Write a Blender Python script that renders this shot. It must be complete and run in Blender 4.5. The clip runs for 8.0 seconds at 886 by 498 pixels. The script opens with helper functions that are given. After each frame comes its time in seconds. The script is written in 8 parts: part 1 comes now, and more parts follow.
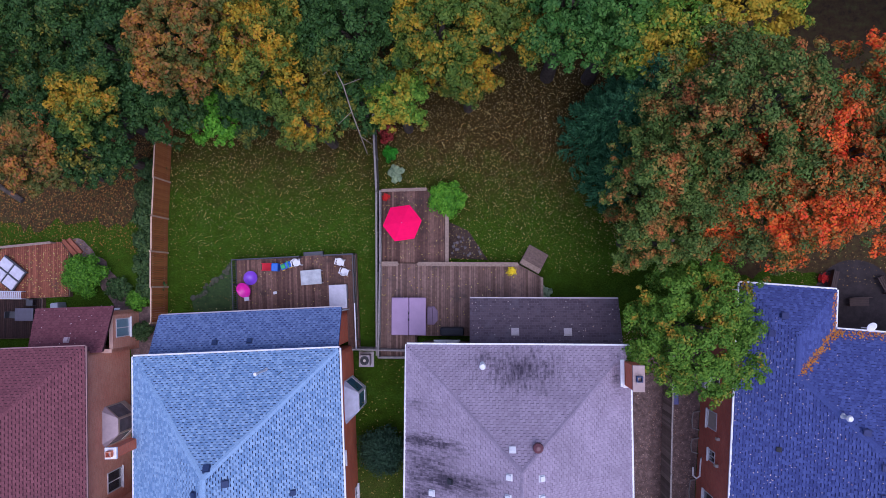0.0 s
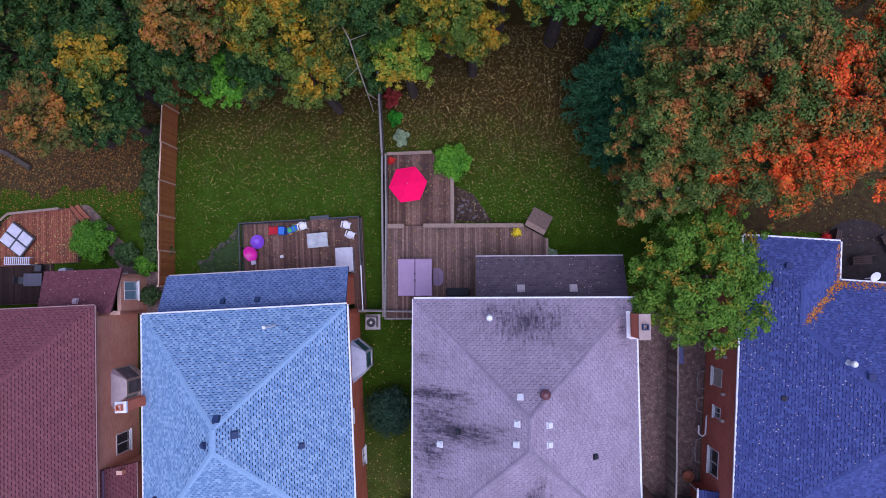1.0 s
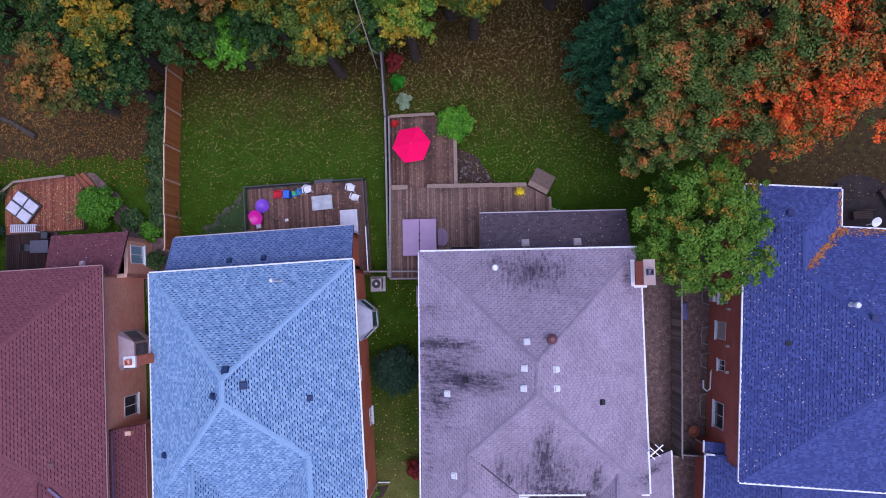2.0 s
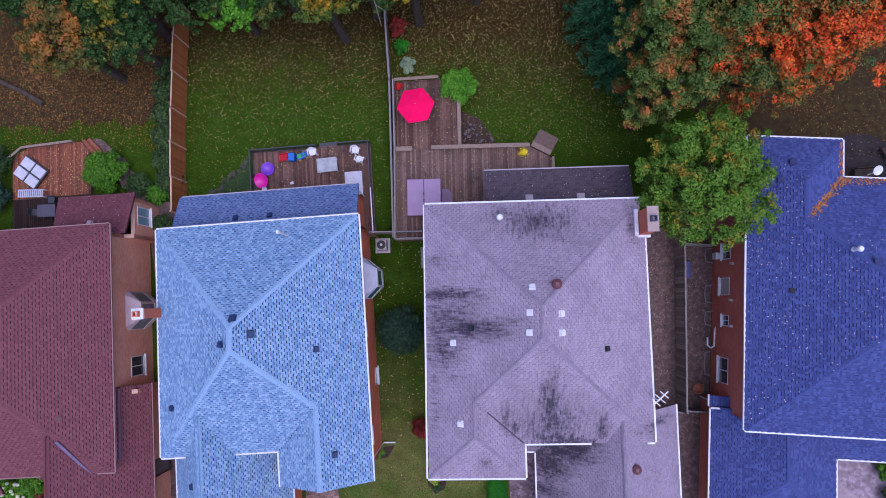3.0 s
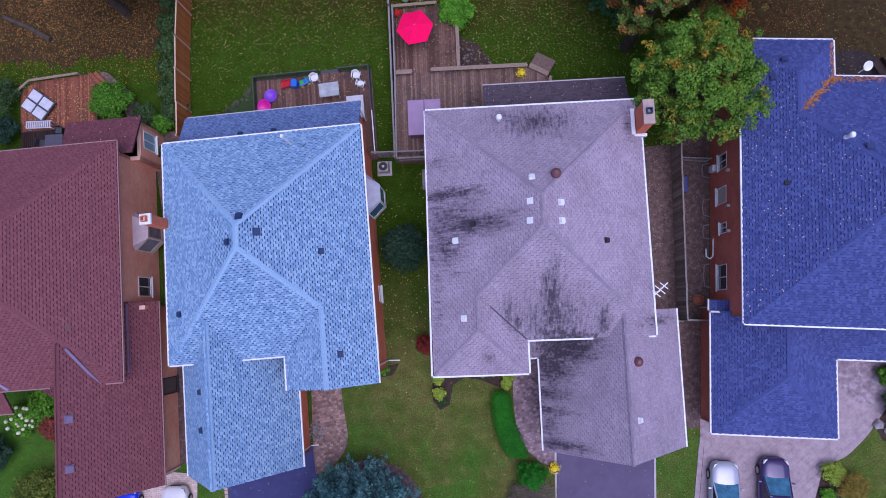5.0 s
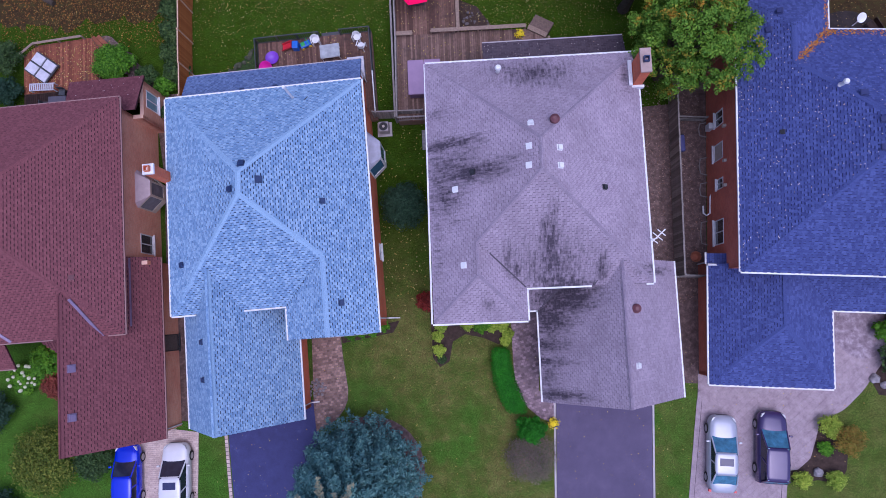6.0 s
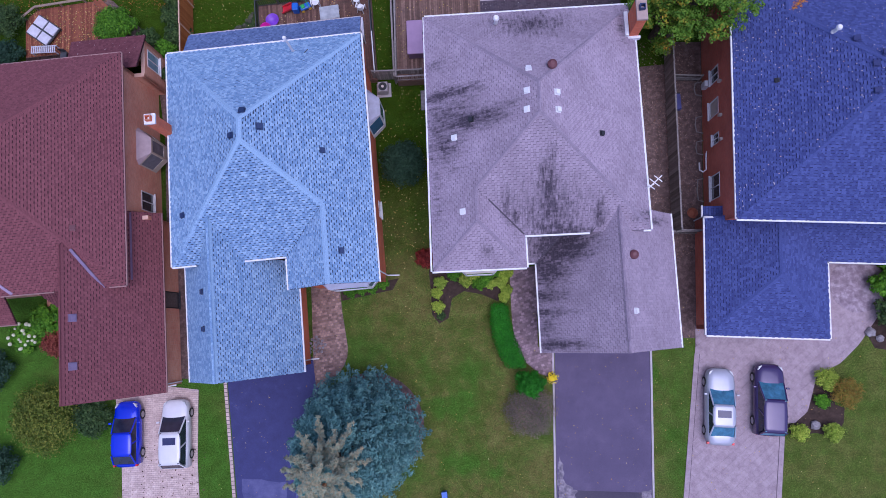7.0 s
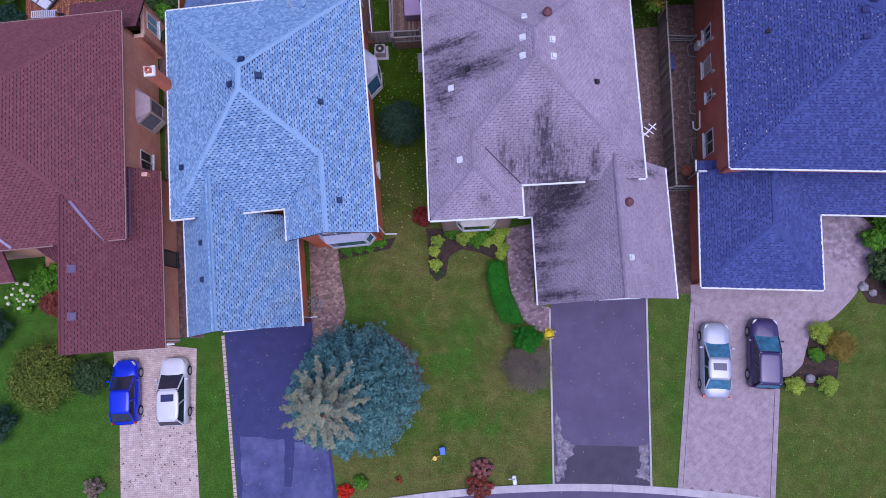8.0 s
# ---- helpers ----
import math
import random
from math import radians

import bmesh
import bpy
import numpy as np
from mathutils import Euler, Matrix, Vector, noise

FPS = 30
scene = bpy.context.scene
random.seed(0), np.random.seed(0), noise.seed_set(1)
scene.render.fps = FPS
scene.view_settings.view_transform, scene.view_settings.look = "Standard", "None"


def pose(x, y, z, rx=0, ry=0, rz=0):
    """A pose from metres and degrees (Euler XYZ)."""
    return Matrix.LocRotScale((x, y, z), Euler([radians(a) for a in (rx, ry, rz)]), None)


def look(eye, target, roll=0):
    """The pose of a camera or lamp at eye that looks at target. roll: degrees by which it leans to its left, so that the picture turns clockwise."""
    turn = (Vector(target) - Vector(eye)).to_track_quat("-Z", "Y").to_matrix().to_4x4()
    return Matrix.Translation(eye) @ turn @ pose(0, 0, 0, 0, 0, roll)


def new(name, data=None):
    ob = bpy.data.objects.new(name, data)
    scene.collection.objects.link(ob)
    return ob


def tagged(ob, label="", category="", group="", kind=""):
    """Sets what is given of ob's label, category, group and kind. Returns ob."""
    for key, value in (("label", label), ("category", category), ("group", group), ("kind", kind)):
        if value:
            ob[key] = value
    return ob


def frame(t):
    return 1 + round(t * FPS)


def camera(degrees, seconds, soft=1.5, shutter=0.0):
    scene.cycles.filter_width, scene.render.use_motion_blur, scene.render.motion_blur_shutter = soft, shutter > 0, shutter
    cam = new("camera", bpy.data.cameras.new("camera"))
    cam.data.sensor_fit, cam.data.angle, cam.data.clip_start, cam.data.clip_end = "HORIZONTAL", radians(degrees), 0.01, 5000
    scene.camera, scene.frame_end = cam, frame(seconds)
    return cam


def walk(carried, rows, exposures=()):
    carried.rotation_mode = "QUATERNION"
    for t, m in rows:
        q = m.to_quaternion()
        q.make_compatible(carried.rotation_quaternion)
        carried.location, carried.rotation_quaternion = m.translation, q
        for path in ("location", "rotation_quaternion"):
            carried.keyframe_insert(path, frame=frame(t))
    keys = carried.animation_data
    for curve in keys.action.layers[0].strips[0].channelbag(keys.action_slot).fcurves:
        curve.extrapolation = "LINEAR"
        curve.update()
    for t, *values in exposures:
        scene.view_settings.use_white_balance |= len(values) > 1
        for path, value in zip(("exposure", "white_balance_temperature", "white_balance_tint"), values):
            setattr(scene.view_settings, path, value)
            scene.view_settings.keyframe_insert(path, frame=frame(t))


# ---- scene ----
cam = camera(69.4, 8.0, soft=0.8)
PATH = [
    (0, (-0.775, -1.076, 42.374), (-0.88, -0.974, 40.379), -42.3),
    (0.5, (-0.875, -2.425, 42.462), (-0.98, -2.318, 40.468), -41.1),
    (1, (-0.935, -3.823, 42.521), (-1.042, -3.709, 40.528), -40.0),
    (1.5, (-1.041, -5.224, 42.588), (-1.144, -5.105, 40.594), -38.1),
    (3, (-1.224, -9.861, 42.705), (-1.332, -9.708, 40.714), -33.1),
    (3.5, (-1.179, -11.386, 42.71), (-1.289, -11.224, 40.72), -32.2),
    (4, (-1.115, -12.951, 42.732), (-1.227, -12.779, 40.742), -31.5),
    (4.5, (-1.077, -14.546, 42.769), (-1.189, -14.362, 40.781), -30.1),
    (6, (-1.068, -19.288, 42.874), (-1.176, -19.077, 40.888), -26.0),
    (6.5, (-1.105, -20.993, 42.853), (-1.208, -20.769, 40.869), -23.9),
    (7, (-1.085, -22.68, 42.805), (-1.186, -22.444, 40.822), -22.2),
    (7.5, (-1.1, -24.397, 42.757), (-1.195, -24.145, 40.775), -19.9),
    (8, (-1.081, -26.106, 42.707), (-1.171, -25.841, 40.727), -18.0),
]
walk(cam, [(t, look(eye, target, roll)) for t, eye, target, roll in PATH],
     exposures=[(0.0, -0.12, 5230, 30), (8.0, -0.12, 5230, 30)])

# ---- sky and sun: a flat, overcast autumn day ----
SUN_EL, SUN_ROT = radians(75), radians(139)
world = bpy.data.worlds.new("overcast_sky")
scene.world = world
world.use_nodes = True
wn, wl = world.node_tree.nodes, world.node_tree.links
sky = wn.new("ShaderNodeTexSky")
sky.sky_type, sky.sun_disc = "NISHITA", False
sky.sun_elevation, sky.sun_rotation = SUN_EL, SUN_ROT
sky.dust_density, sky.ozone_density, sky.air_density = 5.0, 1.0, 1.0
wl.new(sky.outputs[0], wn["Background"].inputs[0])
wn["Background"].inputs[1].default_value = 0.15
sun = new("sun", bpy.data.lights.new("sun", "SUN"))
sun.data.energy, sun.data.angle, sun.data.color = 1.2, radians(60), (1.0, 0.97, 0.94)
sun.matrix_world = look((14, -16, 80), (0, 0, 0))

# ---- materials ----
def material(name, build):
    m = bpy.data.materials.new(name)
    m.use_nodes = True
    n, l = m.node_tree.nodes, m.node_tree.links
    build(n, l, n["Principled BSDF"])
    return m


def tex_coord(n, l, kind="Object", scale=(1, 1, 1)):
    co, mp = n.new("ShaderNodeTexCoord"), n.new("ShaderNodeMapping")
    mp.inputs["Scale"].default_value = scale
    l.new(co.outputs[kind], mp.inputs[0])
    return mp.outputs[0]


def world_coord(n, l, scale=(1, 1, 1)):
    ge, mp = n.new("ShaderNodeNewGeometry"), n.new("ShaderNodeMapping")
    mp.inputs["Scale"].default_value = scale
    l.new(ge.outputs["Position"], mp.inputs[0])
    return mp.outputs[0]


def noise_node(n, l, co, scale, detail=4.0, rough=0.6):
    t = n.new("ShaderNodeTexNoise")
    t.inputs["Scale"].default_value, t.inputs["Detail"].default_value = scale, detail
    t.inputs["Roughness"].default_value = rough
    l.new(co, t.inputs["Vector"])
    return t.outputs["Fac"]


def ramp(n, l, fac, stops):
    r = n.new("ShaderNodeValToRGB")
    e = r.color_ramp.elements
    while len(e) < len(stops):
        e.new(0.5)
    for i, (p, c) in enumerate(stops):
        e[i].position, e[i].color = p, (*c, 1) if len(c) == 3 else c
    l.new(fac, r.inputs[0])
    return r.outputs[0]


def mix(n, l, fac, a, b, blend="MIX"):
    m = n.new("ShaderNodeMix")
    m.data_type, m.blend_type = "RGBA", blend
    for sock, v in ((m.inputs[0], fac), (m.inputs[6], a), (m.inputs[7], b)):
        if isinstance(v, (int, float)):
            sock.default_value = v
        elif isinstance(v, tuple):
            sock.default_value = (*v, 1)
        else:
            l.new(v, sock)
    return m.outputs[2]


def bump(n, l, bsdf, height, strength=0.4, dist=0.02):
    b = n.new("ShaderNodeBump")
    b.inputs["Strength"].default_value, b.inputs["Distance"].default_value = strength, dist
    l.new(height, b.inputs["Height"])
    l.new(b.outputs[0], bsdf.inputs["Normal"])


def grey(v):
    return (v, v, v)


def plain(name, colour, rough=0.6, metal=0.0, vary=0.15, scale=3.0, spec=0.5, relief=0.1):
    """A paint, plastic or metal with faint soiling and grain."""
    def build(n, l, b):
        co = tex_coord(n, l)
        f = noise_node(n, l, co, scale, 6)
        dark = tuple(c * (1 - vary) for c in colour)
        lite = tuple(min(1, c * (1 + vary * 0.6)) for c in colour)
        l.new(ramp(n, l, f, [(0.3, dark), (0.7, lite)]), b.inputs["Base Color"])
        b.inputs["Roughness"].default_value, b.inputs["Metallic"].default_value = rough, metal
        b.inputs["Specular IOR Level"].default_value = spec
        if relief:
            bump(n, l, b, noise_node(n, l, co, scale * 14, 3), relief, 0.01)
    return material(name, build)


def per_piece(name, colours, rough=0.85, grain=40.0, island=True, soil=None, soil_scale=0.5, relief=0.35, soil_at=(0.55, 0.72), stretch=(1, 1, 1)):
    """Pieces that differ one from another, with grain and, where given, weather stains."""
    def build(n, l, b):
        co = tex_coord(n, l, "Object", stretch)
        if island:
            rnd = n.new("ShaderNodeNewGeometry").outputs["Random Per Island"]
        else:
            rnd = n.new("ShaderNodeObjectInfo").outputs["Random"]
        k = len(colours)
        col = ramp(n, l, rnd, [(i / max(1, k - 1), c) for i, c in enumerate(colours)])
        g = noise_node(n, l, co, grain, 3)
        col = mix(n, l, 0.35, col, ramp(n, l, g, [(0.3, grey(0.25)), (0.7, grey(0.9))]), "OVERLAY")
        if soil:
            f = noise_node(n, l, world_coord(n, l), soil_scale, 6, 0.65)
            col = mix(n, l, ramp(n, l, f, [(soil_at[0], grey(0)), (soil_at[1], grey(1))]), col, soil)
        l.new(col, b.inputs["Base Color"])
        b.inputs["Roughness"].default_value = rough
        b.inputs["Specular IOR Level"].default_value = 0.3
        bump(n, l, b, g, relief, 0.01)
    return material(name, build)


def brick_material(name, a, c, mortar):
    """Running-bond brick on any upright face of a house."""
    def build(n, l, b):
        co = tex_coord(n, l)
        sep, add, com = n.new("ShaderNodeSeparateXYZ"), n.new("ShaderNodeMath"), n.new("ShaderNodeCombineXYZ")
        l.new(co, sep.inputs[0])
        l.new(sep.outputs[0], add.inputs[0]), l.new(sep.outputs[1], add.inputs[1])
        l.new(add.outputs[0], com.inputs[0]), l.new(sep.outputs[2], com.inputs[1])
        br = n.new("ShaderNodeTexBrick")
        br.inputs["Scale"].default_value = 1.0
        br.inputs["Brick Width"].default_value, br.inputs["Row Height"].default_value = 0.22, 0.075
        br.inputs["Mortar Size"].default_value = 0.008
        br.inputs["Color1"].default_value, br.inputs["Color2"].default_value = (*a, 1), (*c, 1)
        br.inputs["Mortar"].default_value = (*mortar, 1)
        l.new(com.outputs[0], br.inputs["Vector"])
        f = noise_node(n, l, co, 0.8, 6)
        col = mix(n, l, 0.5, br.outputs["Color"], ramp(n, l, f, [(0.3, grey(0.35)), (0.7, grey(0.7))]), "OVERLAY")
        l.new(col, b.inputs["Base Color"])
        b.inputs["Roughness"].default_value = 0.9
        bump(n, l, b, br.outputs["Fac"], -0.4, 0.01)
    return material(name, build)


def lawn_material():
    """Lush grass behind the houses, dry and patchy before them, bare leaf mould towards the wood."""
    def build(n, l, b):
        co = world_coord(n, l)
        big = noise_node(n, l, co, 0.13, 3)
        mid = noise_node(n, l, co, 0.75, 6, 0.68)
        small = noise_node(n, l, co, 3.2, 5, 0.7)
        fine = noise_node(n, l, co, 14.0, 6, 0.8)
        lush = ramp(n, l, fine, [(0.3, (0.011, 0.028, 0.002)), (0.5, (0.031, 0.066, 0.004)), (0.7, (0.068, 0.12, 0.010))])
        dry = ramp(n, l, fine, [(0.3, (0.034, 0.06, 0.010)), (0.5, (0.075, 0.105, 0.02)), (0.7, (0.15, 0.175, 0.042))])
        vivid = ramp(n, l, fine, [(0.3, (0.021, 0.062, 0.008)), (0.5, (0.048, 0.125, 0.014)), (0.7, (0.092, 0.19, 0.026))])
        straw = ramp(n, l, fine, [(0.3, (0.06, 0.06, 0.016)), (0.7, (0.21, 0.19, 0.065))])
        sep = n.new("ShaderNodeSeparateXYZ")
        l.new(co, sep.inputs[0])
        front = map_clamp(n, l, sep.outputs[1], -11.0, -19.0)
        m1 = n.new("ShaderNodeMath")
        m1.operation, m1.inputs[1].default_value = "MULTIPLY_ADD", -0.012
        l.new(sep.outputs[0], m1.inputs[0]), l.new(big, m1.inputs[2])
        patch = noise_node(n, l, co, 0.21, 4, 0.55)
        f = mix(n, l, map_clamp(n, l, patch, 0.53, 0.40, 0.7), dry, straw)
        f = mix(n, l, map_clamp(n, l, mid, 0.45, 0.64, 0.85), f, straw)
        f = mix(n, l, map_clamp(n, l, m1.outputs[0], 0.56, 0.76, 0.95), f, vivid)
        f = mix(n, l, map_clamp(n, l, patch, 0.56, 0.64, 0.85), f, vivid)
        f = mix(n, l, map_clamp(n, l, sep.outputs[0], 10.0, 12.0, 0.6), f, vivid)
        f = mix(n, l, map_clamp(n, l, small, 0.48, 0.68, 0.5), f, vivid)
        thin = mix(n, l, map_clamp(n, l, mid, 0.42, 0.6, 0.75), dry, straw)
        f = mix(n, l, map_clamp(n, l, sep.outputs[0], 17.5, 18.5, 0.55), f, thin)
        bk = mix(n, l, map_clamp(n, l, mid, 0.5, 0.8, 0.4), lush, vivid)
        col = mix(n, l, front, bk, f)
        a = n.new("ShaderNodeMath")
        l.new(map_clamp(n, l, sep.outputs[1], 1.0, 13.5), a.inputs[0]), l.new(mid, a.inputs[1])
        soil = ramp(n, l, fine, [(0.3, (0.016, 0.010, 0.004)), (0.55, (0.05, 0.03, 0.010)), (0.75, (0.11, 0.065, 0.02))])
        col = mix(n, l, map_clamp(n, l, a.outputs[0], 0.62, 1.1, 0.92), col, soil)
        tuft, cloud = noise_node(n, l, co, 7.0, 5, 0.75), noise_node(n, l, co, 1.3, 5, 0.65)
        col = mix(n, l, 0.5, col, ramp(n, l, tuft, [(0.35, grey(0.28)), (0.65, grey(0.72))]), "OVERLAY")
        col = mix(n, l, 0.6, col, ramp(n, l, cloud, [(0.35, (0.40, 0.36, 0.34)), (0.65, (0.60, 0.64, 0.56))]), "OVERLAY")
        l.new(col, b.inputs["Base Color"])
        b.inputs["Roughness"].default_value = 1.0
        b.inputs["Specular IOR Level"].default_value = 0.05
        bump(n, l, b, fine, 0.9, 0.06)
    return material("lawn", build)


def map_clamp(n, l, v, lo, hi, top=1.0):
    m = n.new("ShaderNodeMapRange")
    m.inputs["From Min"].default_value, m.inputs["From Max"].default_value = lo, hi
    m.inputs["To Max"].default_value = top
    l.new(v, m.inputs[0])
    return m.outputs[0]


def stone_material(name, stops, scale=1.2, rough=0.9, island=False, relief=0.4):
    def build(n, l, b):
        co = world_coord(n, l)
        f, g = noise_node(n, l, co, scale, 8, 0.7), noise_node(n, l, co, 30, 4)
        col = ramp(n, l, f, stops)
        if island:
            add, fr = n.new("ShaderNodeMath"), n.new("ShaderNodeMath")
            fr.operation = "FRACT"
            l.new(n.new("ShaderNodeNewGeometry").outputs["Random Per Island"], add.inputs[0])
            l.new(n.new("ShaderNodeObjectInfo").outputs["Random"], add.inputs[1])
            l.new(add.outputs[0], fr.inputs[0])
            col = mix(n, l, island, col, ramp(n, l, fr.outputs[0], [(0, grey(0.25)), (0.6, grey(0.5)), (1, grey(0.78))]), "OVERLAY")
        col = mix(n, l, 0.3, col, ramp(n, l, g, [(0.3, grey(0.3)), (0.7, grey(0.8))]), "OVERLAY")
        l.new(col, b.inputs["Base Color"])
        b.inputs["Roughness"].default_value = rough
        b.inputs["Specular IOR Level"].default_value = 0.3
        bump(n, l, b, g, relief, 0.01)
    return material(name, build)


def leaf_material(name, greens, turned=None, amount=0.5, patch=0.35, rough=0.6):
    """Leaves: small differences leaf by leaf, larger ones tree by tree, and patches turned to autumn colour."""
    def build(n, l, b):
        r = n.new("ShaderNodeNewGeometry").outputs["Random Per Island"]
        own = n.new("ShaderNodeObjectInfo").outputs["Random"]
        col = ramp(n, l, r, [(i / (len(greens) - 1), c) for i, c in enumerate(greens)])
        wc = world_coord(n, l)
        clump = noise_node(n, l, wc, 0.9, 3, 0.55)
        if turned:
            f = noise_node(n, l, wc, patch, 3, 0.6)
            w = n.new("ShaderNodeMath")
            w.operation = "MULTIPLY_ADD"
            w.inputs[1].default_value = 0.13
            l.new(r, w.inputs[0]), l.new(f, w.inputs[2])
            t = 0.74 - 0.4 * amount
            fac = ramp(n, l, w.outputs[0], [(t - 0.07, grey(0)), (t + 0.10, grey(1))])
            col = mix(n, l, fac, col, ramp(n, l, r, [(i / (len(turned) - 1), c) for i, c in enumerate(turned)]))
        tint = ramp(n, l, own, [(0.0, (0.36, 0.44, 0.44)), (0.35, (0.5, 0.52, 0.46)), (0.7, (0.56, 0.55, 0.42)), (1.0, (0.48, 0.58, 0.42))])
        col = mix(n, l, 0.45, col, tint, "OVERLAY")
        col = mix(n, l, 0.6, col, ramp(n, l, clump, [(0.32, (0.3, 0.33, 0.36)), (0.68, (0.66, 0.65, 0.6))]), "OVERLAY")
        l.new(col, b.inputs["Base Color"])
        b.inputs["Roughness"].default_value = rough
        b.inputs["Specular IOR Level"].default_value = 0.15
    return material(name, build)


def glass_material():
    def build(n, l, b):
        b.inputs["Base Color"].default_value = (0.02, 0.03, 0.04, 1)
        b.inputs["Roughness"].default_value = 0.06
        b.inputs["Specular IOR Level"].default_value = 0.9
    return material("window_glass", build)


M_LAWN = lawn_material()
M_SH_BLUE = per_piece("blue_grey_shingle", [(0.135, 0.235, 0.395), (0.165, 0.275, 0.445), (0.27, 0.40, 0.56), (0.155, 0.258, 0.42)], grain=30)
M_SH_BLUE_CAP = per_piece("pale_blue_shingle", [(0.215, 0.342, 0.51), (0.275, 0.41, 0.58)], grain=30)
M_SH_BLUE_BASE = plain("blue_slots_and_edge_shade", (0.018, 0.032, 0.075), 0.95)
STAINS_AND_SHADE = [(1.0, -5.1, 3.0, 0.55, 1.15), (2.2, -6.9, 3.6, 0.9, 1.12), (1.2, -6.3, 2.6, 2.2, 0.8), (0.9, -8.0, 1.6, 1.9, 0.9), (1.4, -9.5, 1.2, 0.8, 0.5), (0.6, -3.2, 1.5, 0.7, 0.55), (6.2, -1.2, 3.2, 1.5, 0.9), (4.6, -0.7, 1.5, 0.8, 0.7),
          (6.5, -11.4, 1.0, 3.2, 1.05), (6.7, -12.3, 3.2, 2.3, 0.85), (7.0, -12.9, 2.9, 0.9, 1.0), (4.6, -12.3, 0.5, 1.2, 0.85), (9.3, -12.4, 0.6, 1.4, 0.95), (4.2, -11.9, 0.5, 1.5, 0.8),
          # the first patch paints both stain and the shade beside the house wall
          (7.4, -13.7, 2.2, 1.5, 1.5), (6.7, -15.0, 1.7, 1.6, 1.2), (6.3, -16.6, 1.9, 0.7, 1.05), (6.3, -17.6, 2.1, 0.45, 1.0), (6.3, -18.5, 1.2, 1.0, 0.8), (6.9, -19.5, 2.3, 0.5, 1.1), (3.0, -14.2, 0.8, 0.9, 0.6), (0.4, -10.2, 0.5, 4.0, 0.55), (12.6, -12.5, 1.8, 0.55, 0.95), (11.3, -1.4, 0.5, 1.6, 0.75)]


def stained_shingle():
    """Mauve shingles with black algae stains that run down the slopes in ragged streaks, and shade painted in at the
    top of the garage slope.
    """
    def build(n, l, b):
        rnd = n.new("ShaderNodeNewGeometry").outputs["Random Per Island"]
        col = ramp(n, l, rnd, [(0, (0.28, 0.228, 0.292)), (0.5, (0.315, 0.26, 0.328)), (1, (0.35, 0.292, 0.36))])
        co = tex_coord(n, l)
        big = noise_node(n, l, co, 0.5, 5)
        col = mix(n, l, 0.3, col, ramp(n, l, big, [(0.35, grey(0.3)), (0.65, grey(0.7))]), "OVERLAY")
        total = None
        for x, y, rx, ry, k in STAINS_AND_SHADE:
            mp, ln, ma = n.new("ShaderNodeMapping"), n.new("ShaderNodeVectorMath"), n.new("ShaderNodeMath")
            mp.inputs["Location"].default_value = (-x / rx, -y / ry, 0)
            mp.inputs["Scale"].default_value = (1 / rx, 1 / ry, 0)
            l.new(co, mp.inputs[0])
            ln.operation = "LENGTH"
            l.new(mp.outputs[0], ln.inputs[0])
            ma.operation, ma.use_clamp = "MULTIPLY_ADD", True
            ma.inputs[1].default_value, ma.inputs[2].default_value = -k * 0.8, k
            l.new(ln.outputs["Value"], ma.inputs[0])
            if total is None:
                total = ma.outputs[0]
            else:
                mx = n.new("ShaderNodeMath")
                mx.operation = "MAXIMUM"
                l.new(total, mx.inputs[0]), l.new(ma.outputs[0], mx.inputs[1])
                total = mx.outputs[0]
        st = noise_node(n, l, tex_coord(n, l, "Object", (4.6, 0.7, 1)), 1.6, 6, 0.7)
        sx = noise_node(n, l, tex_coord(n, l, "Object", (0.7, 4.6, 1)), 1.6, 6, 0.7)
        nrm, sep, cmp_ = n.new("ShaderNodeNewGeometry"), n.new("ShaderNodeSeparateXYZ"), n.new("ShaderNodeMath")
        ax, ay = n.new("ShaderNodeMath"), n.new("ShaderNodeMath")
        ax.operation = ay.operation = "ABSOLUTE"
        l.new(nrm.outputs["True Normal"], sep.inputs[0])
        l.new(sep.outputs[0], ax.inputs[0]), l.new(sep.outputs[1], ay.inputs[0])
        cmp_.operation = "GREATER_THAN"
        l.new(ax.outputs[0], cmp_.inputs[0]), l.new(ay.outputs[0], cmp_.inputs[1])
        streak = mix(n, l, cmp_.outputs[0], st, sx)
        a = n.new("ShaderNodeMath")
        a.operation = "MULTIPLY_ADD"
        a.inputs[1].default_value = 1.9
        l.new(streak, a.inputs[0]), l.new(total, a.inputs[2])
        r2 = n.new("ShaderNodeMath")
        r2.operation = "MULTIPLY_ADD"
        r2.inputs[1].default_value = 0.38
        l.new(rnd, r2.inputs[0]), l.new(a.outputs[0], r2.inputs[2])
        col = mix(n, l, map_clamp(n, l, r2.outputs[0], 1.43, 2.14, 0.9), col, (0.03, 0.024, 0.04))
        g = noise_node(n, l, co, 25, 3)
        l.new(col, b.inputs["Base Color"])
        b.inputs["Roughness"].default_value = 0.9
        b.inputs["Specular IOR Level"].default_value = 0.3
        bump(n, l, b, g, 0.35, 0.01)
    return material("weathered_mauve_shingle", build)


